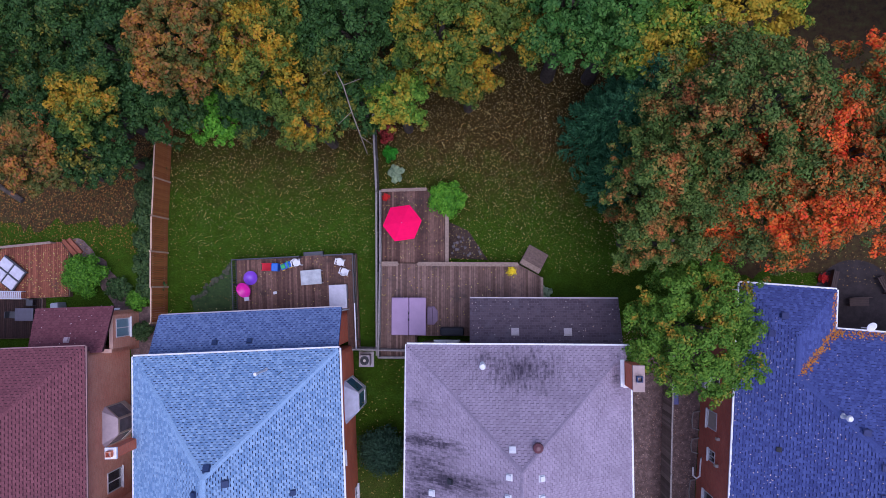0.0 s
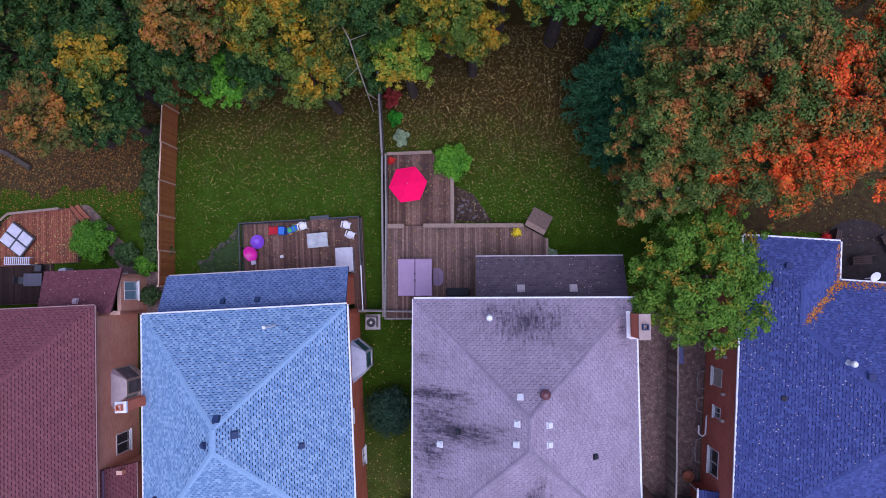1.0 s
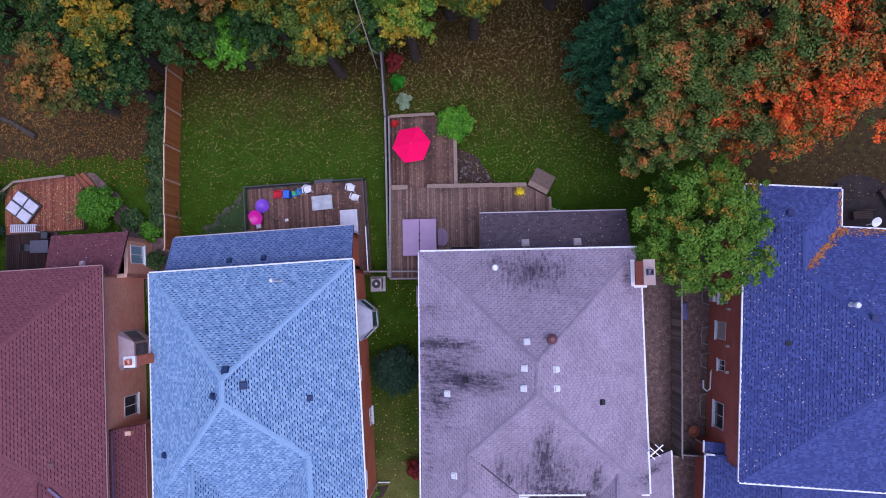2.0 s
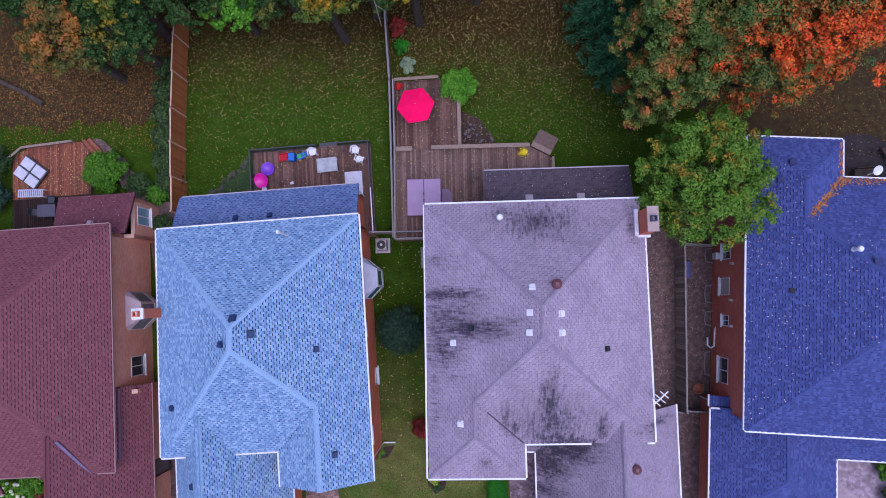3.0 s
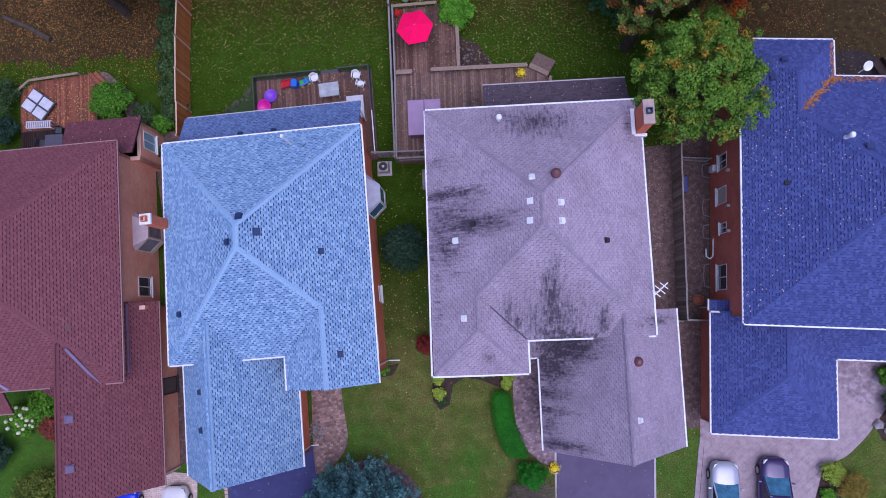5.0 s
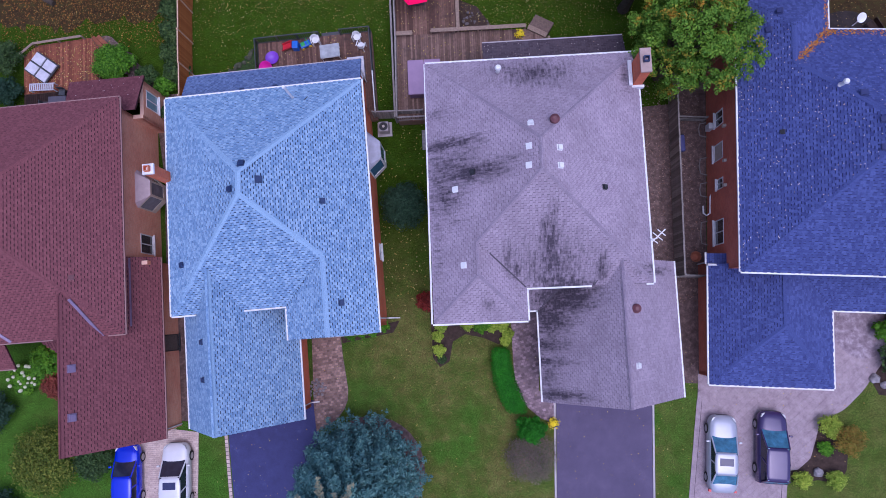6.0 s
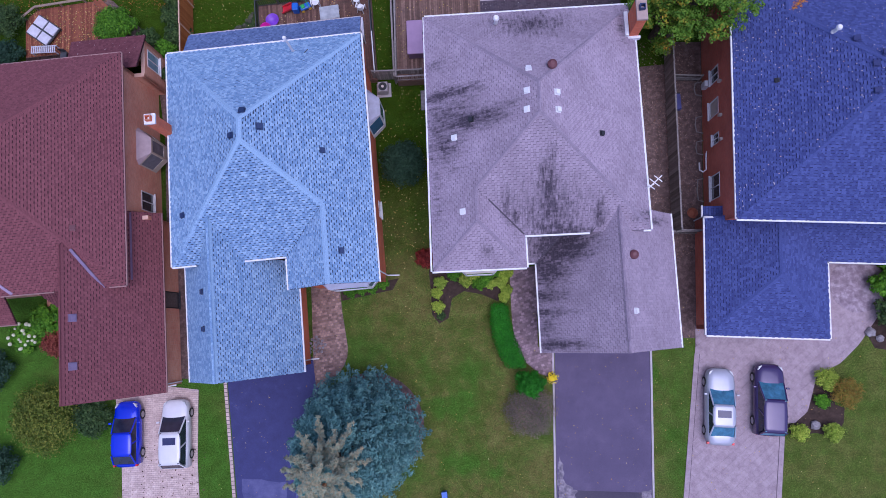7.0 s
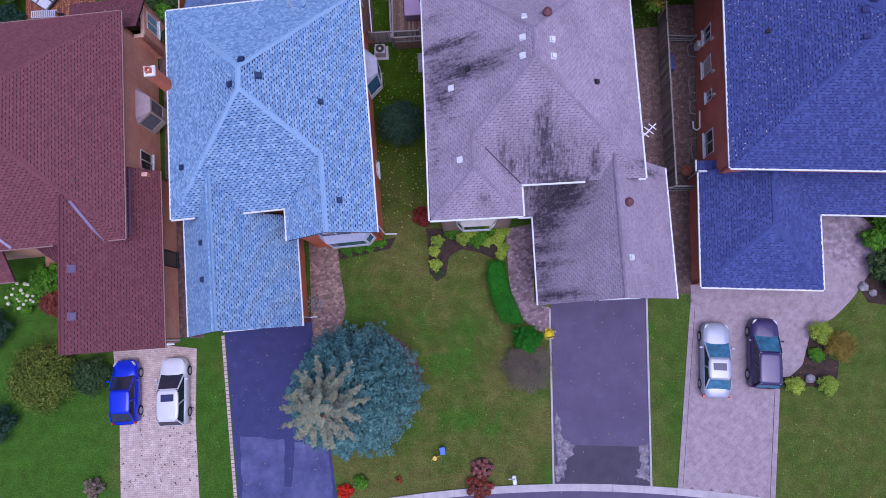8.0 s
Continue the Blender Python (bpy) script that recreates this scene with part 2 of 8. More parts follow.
M_SH_GREY = stained_shingle()
M_SH_GREY_BASE = plain("mauve_slots_and_edge_shade", (0.11, 0.09, 0.12), 0.95)
M_SH_DARK = per_piece("dusty_brown_shingle", [(0.06, 0.045, 0.06), (0.075, 0.057, 0.073), (0.09, 0.07, 0.085)], grain=25, soil=(0.11, 0.10, 0.12), soil_scale=1.2)
M_SH_RED = per_piece("maroon_shingle", [(0.145, 0.05, 0.06), (0.165, 0.058, 0.068), (0.19, 0.069, 0.079)], grain=30)
M_SH_RED_BASE = plain("maroon_slots_and_edge_shade", (0.055, 0.018, 0.024), 0.95)
M_SH_NAVY = per_piece("navy_shingle", [(0.04, 0.053, 0.175), (0.054, 0.072, 0.215), (0.074, 0.098, 0.27)], grain=30)
M_SH_NAVY_BASE = plain("navy_slots_and_edge_shade", (0.024, 0.032, 0.115), 0.95)
M_WHITE = plain("white_aluminium", (0.74, 0.75, 0.78), 0.45, vary=0.12)
M_CREAM = plain("cream_paint", (0.55, 0.5, 0.44), 0.6)
M_MAROON = plain("maroon_metal", (0.14, 0.05, 0.06), 0.5)
M_DARK = plain("dark_plastic", (0.02, 0.022, 0.028), 0.6)
M_VENT_BLUE = plain("blue_painted_vent", (0.02, 0.042, 0.12), 0.6)
M_BRICK_TAN = brick_material("tan_brick", (0.80, 0.39, 0.26), (0.68, 0.31, 0.20), (0.70, 0.46, 0.36))
M_BRICK_RED = brick_material("red_brick", (0.68, 0.18, 0.11), (0.56, 0.14, 0.09), (0.5, 0.24, 0.18))
M_BRICK_ORANGE = brick_material("orange_brick", (0.74, 0.17, 0.07), (0.62, 0.135, 0.055), (0.5, 0.22, 0.14))
M_BRICK_BUFF = brick_material("buff_brick", (0.34, 0.22, 0.17), (0.28, 0.17, 0.13), (0.3, 0.24, 0.2))
M_GLASS = glass_material()
M_DECK = per_piece("weathered_deck_board", [(0.085, 0.045, 0.036), (0.135, 0.075, 0.057), (0.20, 0.118, 0.09)], grain=6, island=False, soil=(0.06, 0.04, 0.035), soil_scale=0.9)
M_DECK_J = per_piece("weathered_deck_timber", [(0.12, 0.075, 0.055), (0.16, 0.10, 0.075), (0.2, 0.13, 0.10)], grain=8)
M_FENCE_NEW = per_piece("orange_brown_cedar", [(0.32, 0.105, 0.03), (0.37, 0.13, 0.036), (0.42, 0.155, 0.044)], grain=8, island=False)
M_FENCE_NEW_J = per_piece("cedar_rail", [(0.46, 0.30, 0.20), (0.56, 0.39, 0.28)], grain=8)
M_FENCE_OLD = per_piece("grey_weathered_board", [(0.10, 0.09, 0.088), (0.14, 0.125, 0.12), (0.19, 0.17, 0.165)], grain=8, island=False)
M_FENCE_OLD_J = per_piece("grey_weathered_rail", [(0.2, 0.185, 0.18), (0.26, 0.24, 0.23)], grain=8)
M_ASPHALT = stone_material("mauve_asphalt", [(0.3, (0.085, 0.07, 0.125)), (0.55, (0.105, 0.087, 0.15)), (0.75, (0.135, 0.112, 0.18))], 0.5)
M_ASPHALT_D = stone_material("newer_dark_asphalt", [(0.3, (0.055, 0.047, 0.075)), (0.75, (0.08, 0.07, 0.10))], 0.8)
M_ASPHALT_W = stone_material("worn_pale_asphalt", [(0.4, (0.12, 0.105, 0.14)), (0.6, (0.28, 0.25, 0.29))], 3.0)
M_ASPHALT_B = stone_material("sealed_blue_asphalt", [(0.3, (0.03, 0.034, 0.115)), (0.6, (0.04, 0.044, 0.145)), (0.8, (0.085, 0.092, 0.23))], 1.4, 0.7)
M_CONCRETE = stone_material("pale_concrete", [(0.3, (0.34, 0.31, 0.33)), (0.7, (0.52, 0.48, 0.50))], 0.9)
M_SLAB = stone_material("stamped_mauve_concrete", [(0.3, (0.25, 0.195, 0.22)), (0.5, (0.33, 0.265, 0.295)), (0.7, (0.41, 0.34, 0.37))], 2.2, island=0.07, relief=0.6)
M_JOINT = stone_material("dark_joint", [(0.3, (0.15, 0.115, 0.125)), (0.7, (0.22, 0.175, 0.185))], 2.0)
M_JOINT_D = stone_material("deep_driveway_joint", [(0.3, (0.06, 0.045, 0.06)), (0.7, (0.12, 0.09, 0.11))], 2.0)
M_PORCH = stone_material("tan_porch_tile", [(0.3, (0.34, 0.17, 0.11)), (0.7, (0.48, 0.25, 0.17))], 2.0)
M_PAVER = stone_material("pink_paver", [(0.3, (0.42, 0.325, 0.295)), (0.5, (0.52, 0.41, 0.375)), (0.7, (0.66, 0.54, 0.50))], 1.6, island=0.22)
M_COBBLE = stone_material("brown_cobble", [(0.3, (0.20, 0.13, 0.11)), (0.6, (0.30, 0.20, 0.17)), (0.8, (0.38, 0.28, 0.25))], 1.5, island=0.85)
M_COBBLE_G = stone_material("mauve_cobble", [(0.3, (0.2, 0.14, 0.16)), (0.6, (0.29, 0.21, 0.24)), (0.8, (0.36, 0.28, 0.31))], 1.5, island=0.85)
M_SOIL = stone_material("garden_soil", [(0.3, (0.022, 0.014, 0.012)), (0.7, (0.07, 0.045, 0.035))], 3.0, relief=0.8)
M_DIRT = stone_material("littered_dirt", [(0.3, (0.06, 0.043, 0.041)), (0.5, (0.125, 0.085, 0.079)), (0.75, (0.27, 0.19, 0.175))], 3.0, relief=0.7)
M_ROCK = stone_material("grey_rock", [(0.3, (0.12, 0.11, 0.12)), (0.7, (0.36, 0.34, 0.36))], 4.0, relief=0.8)
M_DIMROCK = stone_material("dim_grey_stone", [(0.3, (0.05, 0.045, 0.05)), (0.7, (0.17, 0.155, 0.165))], 4.0, relief=0.8)
M_MOSSROCK = stone_material("mossy_dark_stone", [(0.3, (0.03, 0.04, 0.02)), (0.7, (0.10, 0.10, 0.07))], 4.0, relief=0.8)
M_BARK = stone_material("bark", [(0.3, (0.035, 0.026, 0.02)), (0.7, (0.10, 0.08, 0.062))], 4.0, relief=0.8)
M_LEAF_FOREST = leaf_material("forest_leaf", [(0.016, 0.046, 0.010), (0.028, 0.070, 0.015), (0.05, 0.105, 0.022)], [(0.16, 0.14, 0.015), (0.26, 0.18, 0.015)], 0.14)
M_LEAF_GOLD = leaf_material("golden_leaf", [(0.045, 0.09, 0.012), (0.075, 0.12, 0.016), (0.11, 0.15, 0.02)], [(0.32, 0.21, 0.010), (0.42, 0.27, 0.010), (0.38, 0.17, 0.012)], 0.31, 0.6)
M_LEAF_ORANGE = leaf_material("orange_leaf", [(0.06, 0.08, 0.018), (0.10, 0.10, 0.02)], [(0.34, 0.18, 0.02), (0.38, 0.14, 0.02), (0.28, 0.10, 0.045)], 0.45, 0.5)
M_LEAF_MAPLE = leaf_material("turning_maple_leaf", [(0.048, 0.094, 0.016), (0.078, 0.13, 0.022), (0.118, 0.168, 0.032)], [(0.30, 0.13, 0.035), (0.42, 0.095, 0.03), (0.40, 0.19, 0.04)], 0.27, 0.8)
M_LEAF_GREEN = leaf_material("bright_maple_leaf", [(0.05, 0.13, 0.012), (0.085, 0.185, 0.018), (0.135, 0.24, 0.026)], [(0.26, 0.24, 0.025), (0.46, 0.20, 0.02)], 0.08, 0.7)
M_LEAF_BRIGHT = leaf_material("fresh_green_leaf", [(0.026, 0.088, 0.014), (0.045, 0.125, 0.02), (0.075, 0.17, 0.03)], [(0.16, 0.18, 0.02), (0.30, 0.24, 0.02)], 0.10, 0.6)
M_LEAF_LIME = leaf_material("lime_leaf", [(0.045, 0.16, 0.00744), (0.09, 0.26, 0.0124), (0.15, 0.34, 0.0186)])
M_LEAF_YEL = leaf_material("yellow_green_leaf", [(0.12, 0.21, 0.015), (0.25, 0.36, 0.035), (0.40, 0.46, 0.07)])
M_LEAF_YG = leaf_material("yellowing_leaf", [(0.05, 0.14, 0.0135), (0.10, 0.21, 0.018), (0.16, 0.28, 0.027)], [(0.338, 0.26, 0.0161), (0.442, 0.26, 0.0161)], 0.4)
M_LEAF_DARK = leaf_material("dark_evergreen_leaf", [(0.014, 0.036, 0.022), (0.022, 0.055, 0.034), (0.04, 0.085, 0.055)])
M_LEAF_TEAL = leaf_material("teal_conifer_needle", [(0.024, 0.088, 0.032), (0.036, 0.118, 0.045), (0.054, 0.155, 0.062)])
M_LEAF_SPRUCE = leaf_material("blue_spruce_needle", [(0.055, 0.145, 0.15), (0.09, 0.205, 0.21), (0.15, 0.285, 0.28)])
M_LEAF_RED = leaf_material("crimson_leaf", [(0.09, 0.012, 0.0112), (0.17, 0.02, 0.0186), (0.24, 0.035, 0.0279)])
M_LEAF_MAUVE = leaf_material("mauve_twig", [(0.09, 0.11, 0.065), (0.22, 0.13, 0.125), (0.13, 0.14, 0.09), (0.33, 0.21, 0.20)])
M_LEAF_RUST2 = leaf_material("brick_red_leaf", [(0.11, 0.022, 0.018), (0.20, 0.045, 0.035), (0.27, 0.075, 0.05)])
M_LEAF_PINK = leaf_material("faded_pink_bloom", [(0.22, 0.06, 0.075), (0.36, 0.14, 0.16), (0.16, 0.10, 0.05)])
M_LITTER = leaf_material("fallen_leaf", [(0.34, 0.24, 0.06), (0.5, 0.40, 0.14), (0.42, 0.22, 0.05), (0.6, 0.52, 0.28)])
M_LITTER_O = leaf_material("orange_fallen_leaf", [(0.48, 0.17, 0.02), (0.62, 0.26, 0.03), (0.36, 0.09, 0.02), (0.52, 0.30, 0.10)])
M_VALLEY = plain("lilac_sheet_metal", (0.22, 0.17, 0.27), 0.4, 0.3)
M_BAYROOF = plain("pink_grey_sheet", (0.42, 0.33, 0.36), 0.5)
M_BINB = plain("dull_blue_plastic", (0.06, 0.07, 0.25), 0.5)
M_CLAY = plain("terracotta", (0.33, 0.11, 0.06), 0.8)
M_LEAF_LIME2 = leaf_material("green_bush_leaf", [(0.033, 0.11, 0.00682), (0.066, 0.187, 0.0102), (0.121, 0.275, 0.0171)])
M_LEAF_HEDGE = leaf_material("vivid_hedge_leaf", [(0.012, 0.095, 0.004), (0.02, 0.155, 0.006), (0.036, 0.22, 0.009)])
M_LEAF_GREYG = leaf_material("grey_green_leaf", [(0.02, 0.045, 0.0155), (0.04, 0.08, 0.0248), (0.075, 0.12, 0.0403)])
M_LEAF_OLIVE = leaf_material("olive_leaf", [(0.04, 0.07, 0.008), (0.10, 0.14, 0.018), (0.20, 0.21, 0.035)])
M_LEAF_ORANGE2 = leaf_material("russet_grass_leaf", [(0.15, 0.12, 0.02), (0.27, 0.15, 0.03), (0.17, 0.19, 0.03)])
M_LEAF_SCARLET = leaf_material("scarlet_petal", [(0.4, 0.02, 0.0093), (0.55, 0.03, 0.0124)])
M_LEAF_RUST = leaf_material("rust_leaf", [(0.2, 0.05, 0.0186), (0.32, 0.08, 0.031)])
M_LEAF_SILVER = leaf_material("silver_leaf", [(0.15, 0.22, 0.144), (0.28, 0.36, 0.24)])
M_BLOOM_W = plain("cream_petal", (0.6, 0.62, 0.45), 0.8)
M_HEDGECORE = plain("shaded_hedge_twigs", (0.012, 0.05, 0.008), 0.9)
M_LAWNDARK = stone_material("overgrown_bed", [(0.3, (0.015, 0.035, 0.01)), (0.6, (0.04, 0.075, 0.02)), (0.8, (0.08, 0.10, 0.04))], 2.5, relief=0.8)
M_LITTER_M = leaf_material("brown_fallen_leaf", [(0.16, 0.08, 0.03), (0.3, 0.17, 0.05), (0.45, 0.33, 0.12), (0.2, 0.09, 0.03)])
M_LITTER_R = leaf_material("reddish_dead_leaf", [(0.12, 0.06, 0.05), (0.24, 0.13, 0.10), (0.42, 0.30, 0.26), (0.16, 0.07, 0.05)])
M_LITTER_D = leaf_material("dark_fallen_leaf", [(0.05, 0.03, 0.025), (0.12, 0.07, 0.05)])
M_LITTER_P = leaf_material("pale_fallen_leaf", [(0.5, 0.45, 0.44), (0.62, 0.54, 0.54), (0.5, 0.32, 0.25)])
M_GUTTER_M = plain("dull_maroon_gutter", (0.30, 0.18, 0.17), 0.6)
M_PALEROOF = plain("pale_lilac_sheet", (0.42, 0.44, 0.56), 0.5)
M_STEP = per_piece("brown_step_board", [(0.13, 0.09, 0.075), (0.17, 0.12, 0.10)], grain=8)
M_LEAF_MAPLE_R = leaf_material("red_maple_leaf", [(0.06, 0.105, 0.025), (0.10, 0.14, 0.03)], [(0.46, 0.14, 0.025), (0.74, 0.05, 0.015), (0.70, 0.17, 0.015)], 0.43, 0.5)
M_LIMB = stone_material("pale_dead_wood", [(0.3, (0.16, 0.13, 0.10)), (0.7, (0.28, 0.24, 0.19))], 4.0)
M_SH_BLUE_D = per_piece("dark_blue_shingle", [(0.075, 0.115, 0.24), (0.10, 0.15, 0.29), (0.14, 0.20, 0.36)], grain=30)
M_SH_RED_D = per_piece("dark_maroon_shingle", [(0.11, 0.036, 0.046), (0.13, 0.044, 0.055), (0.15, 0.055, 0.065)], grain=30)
# brown leaf mould, its colour taken down for the deep shade of the wood
M_MOULD = stone_material("shade_darkened_leaf_mould", [(0.3, (0.013, 0.008, 0.003)), (0.5, (0.042, 0.024, 0.006)), (0.62, (0.045, 0.042, 0.009)), (0.78, (0.11, 0.062, 0.014))], 2.5, relief=0.9)
M_DARKSTONE = stone_material("dark_patio_stone", [(0.3, (0.016, 0.013, 0.014)), (0.7, (0.045, 0.036, 0.037))], 1.5)
M_DARKWOOD2 = plain("dark_brown_bench_wood", (0.05, 0.028, 0.022), 0.7)
M_BUFFCAP = plain("buff_concrete", (0.40, 0.30, 0.27), 0.8)
M_LEAF_CONE = leaf_material("brown_spruce_cone", [(0.16, 0.085, 0.045), (0.25, 0.12, 0.06), (0.32, 0.16, 0.08)])
M_LEAF_TAN = leaf_material("cone_laden_bough", [(0.19, 0.27, 0.22), (0.30, 0.31, 0.22), (0.38, 0.30, 0.19)])
# blue and grey bay panes: the sky's reflection is painted as base colour
M_PANE_BLUE = plain("pane_with_painted_blue_sky", (0.06, 0.17, 0.33), 0.12, vary=0.3, scale=1.2, relief=0, spec=0.7)
M_PANE_GREY = plain("pane_with_painted_grey_sky", (0.20, 0.22, 0.27), 0.15, vary=0.35, scale=1.5, relief=0, spec=0.7)
M_PANE_PALE = plain("pale_blue_pane_with_blind", (0.24, 0.42, 0.52), 0.2, vary=0.2, scale=1.0, relief=0, spec=0.6)
M_VALLEY_D = plain("dark_valley_flashing", (0.075, 0.063, 0.085), 0.8)
M_LITTER_B = per_piece("brown_leaf_litter", [(0.11, 0.042, 0.011), (0.19, 0.08, 0.016), (0.32, 0.15, 0.025), (0.08, 0.036, 0.013)], grain=8)
M_FENCE_PASS = per_piece("silvered_fence_board", [(0.16, 0.15, 0.14), (0.26, 0.24, 0.23), (0.38, 0.35, 0.33)], grain=8, island=False)
M_ASPHALT_B2 = stone_material("paler_blue_asphalt", [(0.35, (0.045, 0.05, 0.15)), (0.5, (0.075, 0.08, 0.2)), (0.7, (0.12, 0.125, 0.26))], 0.7, 0.7)
M_PATIO_M = stone_material("weathered_patio_stone", [(0.35, (0.17, 0.13, 0.16)), (0.5, (0.27, 0.215, 0.255)), (0.65, (0.42, 0.36, 0.41))], 2.2)

# ---- geometry helpers ----
class Geo:
    """Vertices and faces gathered for one mesh."""
    def __init__(self):
        self.v, self.f, self.mi = [], [], []

    def add(self, verts, faces, mi=0):
        k = len(self.v)
        self.v += [tuple(p) for p in verts]
        self.f += [tuple(i + k for i in f) for f in faces]
        self.mi += [mi] * len(faces)
        return self

    def box(self, x0, y0, z0, x1, y1, z1, mi=0):
        p = [(x, y, z) for z in (z0, z1) for y in (y0, y1) for x in (x0, x1)]
        return self.add(p, [(0, 2, 3, 1), (4, 5, 7, 6), (0, 1, 5, 4), (2, 6, 7, 3), (0, 4, 6, 2), (1, 3, 7, 5)], mi)

    def beam(self, a, b, w, h, mi=0):
        """A bar of width w and height h whose axis runs from a to b."""
        a, b = Vector(a), Vector(b)
        d = (b - a).normalized()
        side = d.cross(Vector((0, 0, 1)))
        side = Vector((1, 0, 0)) if side.length < 1e-4 else side.normalized()
        up = side.cross(d)
        p = [e + side * (sx * w / 2) + up * (sz * h / 2) for e in (a, b) for sx, sz in ((-1, -1), (1, -1), (1, 1), (-1, 1))]
        return self.add(p, [(3, 2, 1, 0), (4, 5, 6, 7), (0, 1, 5, 4), (1, 2, 6, 5), (2, 3, 7, 6), (3, 0, 4, 7)], mi)

    def prism(self, poly, z0, z1, mi=0):
        k = len(poly)
        area = sum(poly[i][0] * poly[(i + 1) % k][1] - poly[(i + 1) % k][0] * poly[i][1] for i in range(k))
        poly = list(poly) if area > 0 else list(poly)[::-1]
        v = [(x, y, z0) for x, y in poly] + [(x, y, z1) for x, y in poly]
        return self.add(v, [tuple(range(k))[::-1], tuple(range(k, 2 * k))] + [(i, (i + 1) % k, k + (i + 1) % k, k + i) for i in range(k)], mi)

    def tube(self, pts, radii, sides=8, mi=0):
        k = len(self.v)
        for i, (p, r) in enumerate(zip(pts, radii)):
            p = Vector(p)
            d = (Vector(pts[min(i + 1, len(pts) - 1)]) - Vector(pts[max(i - 1, 0)])).normalized()
            s = d.cross(Vector((0.13, 0.97, 0.2))).normalized()
            u = s.cross(d)
            for j in range(sides):
                a = math.tau * j / sides
                self.v.append(tuple(p + (s * math.cos(a) + u * math.sin(a)) * r))
        for i in range(len(pts) - 1):
            for j in range(sides):
                a, b = k + i * sides + j, k + i * sides + (j + 1) % sides
                self.f.append((a, a + sides, b + sides, b))
        self.f += [tuple(k + j for j in range(sides)), tuple(k + (len(pts) - 1) * sides + j for j in range(sides))[::-1]]
        self.mi += [mi] * ((len(pts) - 1) * sides + 2)
        return self

    def cyl(self, x, y, z0, z1, r, sides=16, r1=None, mi=0):
        r1 = r if r1 is None else r1
        v = [(x + q * math.cos(math.tau * j / sides), y + q * math.sin(math.tau * j / sides), z) for z, q in ((z0, r), (z1, r1)) for j in range(sides)]
        return self.add(v, [tuple(range(sides))[::-1], tuple(range(sides, 2 * sides))] + [(j, (j + 1) % sides, sides + (j + 1) % sides, sides + j) for j in range(sides)], mi)

    def loft(self, rings, mi=0, caps=True):
        """Skin over rings of equally many points."""
        k, m = len(self.v), len(rings[0])
        for r in rings:
            self.v += [tuple(p) for p in r]
        n0 = len(self.f)
        for i in range(len(rings) - 1):
            for j in range(m):
                a, b = k + i * m + j, k + i * m + (j + 1) % m
                self.f.append((a, b, b + m, a + m))
        if caps:
            self.f += [tuple(k + j for j in range(m))[::-1], tuple(k + (len(rings) - 1) * m + j for j in range(m))]
        self.mi += [mi] * (len(self.f) - n0)
        return self

    def mesh(self, name, materials, smooth=False):
        me = bpy.data.meshes.new(name)
        me.from_pydata(self.v, [], self.f)
        for m in materials if isinstance(materials, (list, tuple)) else [materials]:
            me.materials.append(m)
        if any(self.mi):
            me.polygons.foreach_set("material_index", self.mi)
        if smooth:
            me.polygons.foreach_set("use_smooth", [True] * len(me.polygons))
        me.update()
        return me


def part(name, geo, material_, parent=None, label="", m=None, smooth=False):
    """One mesh object of its own, under a thing or a part where parent is given."""
    me = geo.mesh(name, material_, smooth) if isinstance(geo, Geo) else geo
    ob = new(name, me)
    if parent is not None:
        ob.parent = parent
    if m is not None:
        ob.matrix_basis = m
    if label:
        tagged(ob, label)
    return ob


def thing(name, m, label, category, group="", kind=""):
    ob = new(name)
    ob.matrix_basis = m
    return tagged(ob, label, category, group, kind)


def bevelled(geo, name, material_, width, segments=2, smooth=False):
    """The mesh of geo with its edges rounded."""
    me = geo.mesh(name, material_)
    bm = bmesh.new()
    bm.from_mesh(me)
    bmesh.ops.remove_doubles(bm, verts=bm.verts, dist=1e-5)
    bmesh.ops.bevel(bm, geom=bm.edges[:], offset=width, segments=segments, affect="EDGES", profile=0.5)
    bm.to_mesh(me)
    bm.free()
    if smooth:
        me.polygons.foreach_set("use_smooth", [True] * len(me.polygons))
    return me

# ---- roofs ----
def slope_frame(poly):
    p = [Vector(q) for q in poly]
    u = (p[1] - p[0]).normalized()
    nrm = Vector((0, 0, 0))
    for i in range(len(p)):
        a, b = p[i] - p[0], p[(i + 1) % len(p)] - p[0]
        nrm += a.cross(b)
    nrm.normalize()
    return p[0], u, nrm.cross(u), nrm


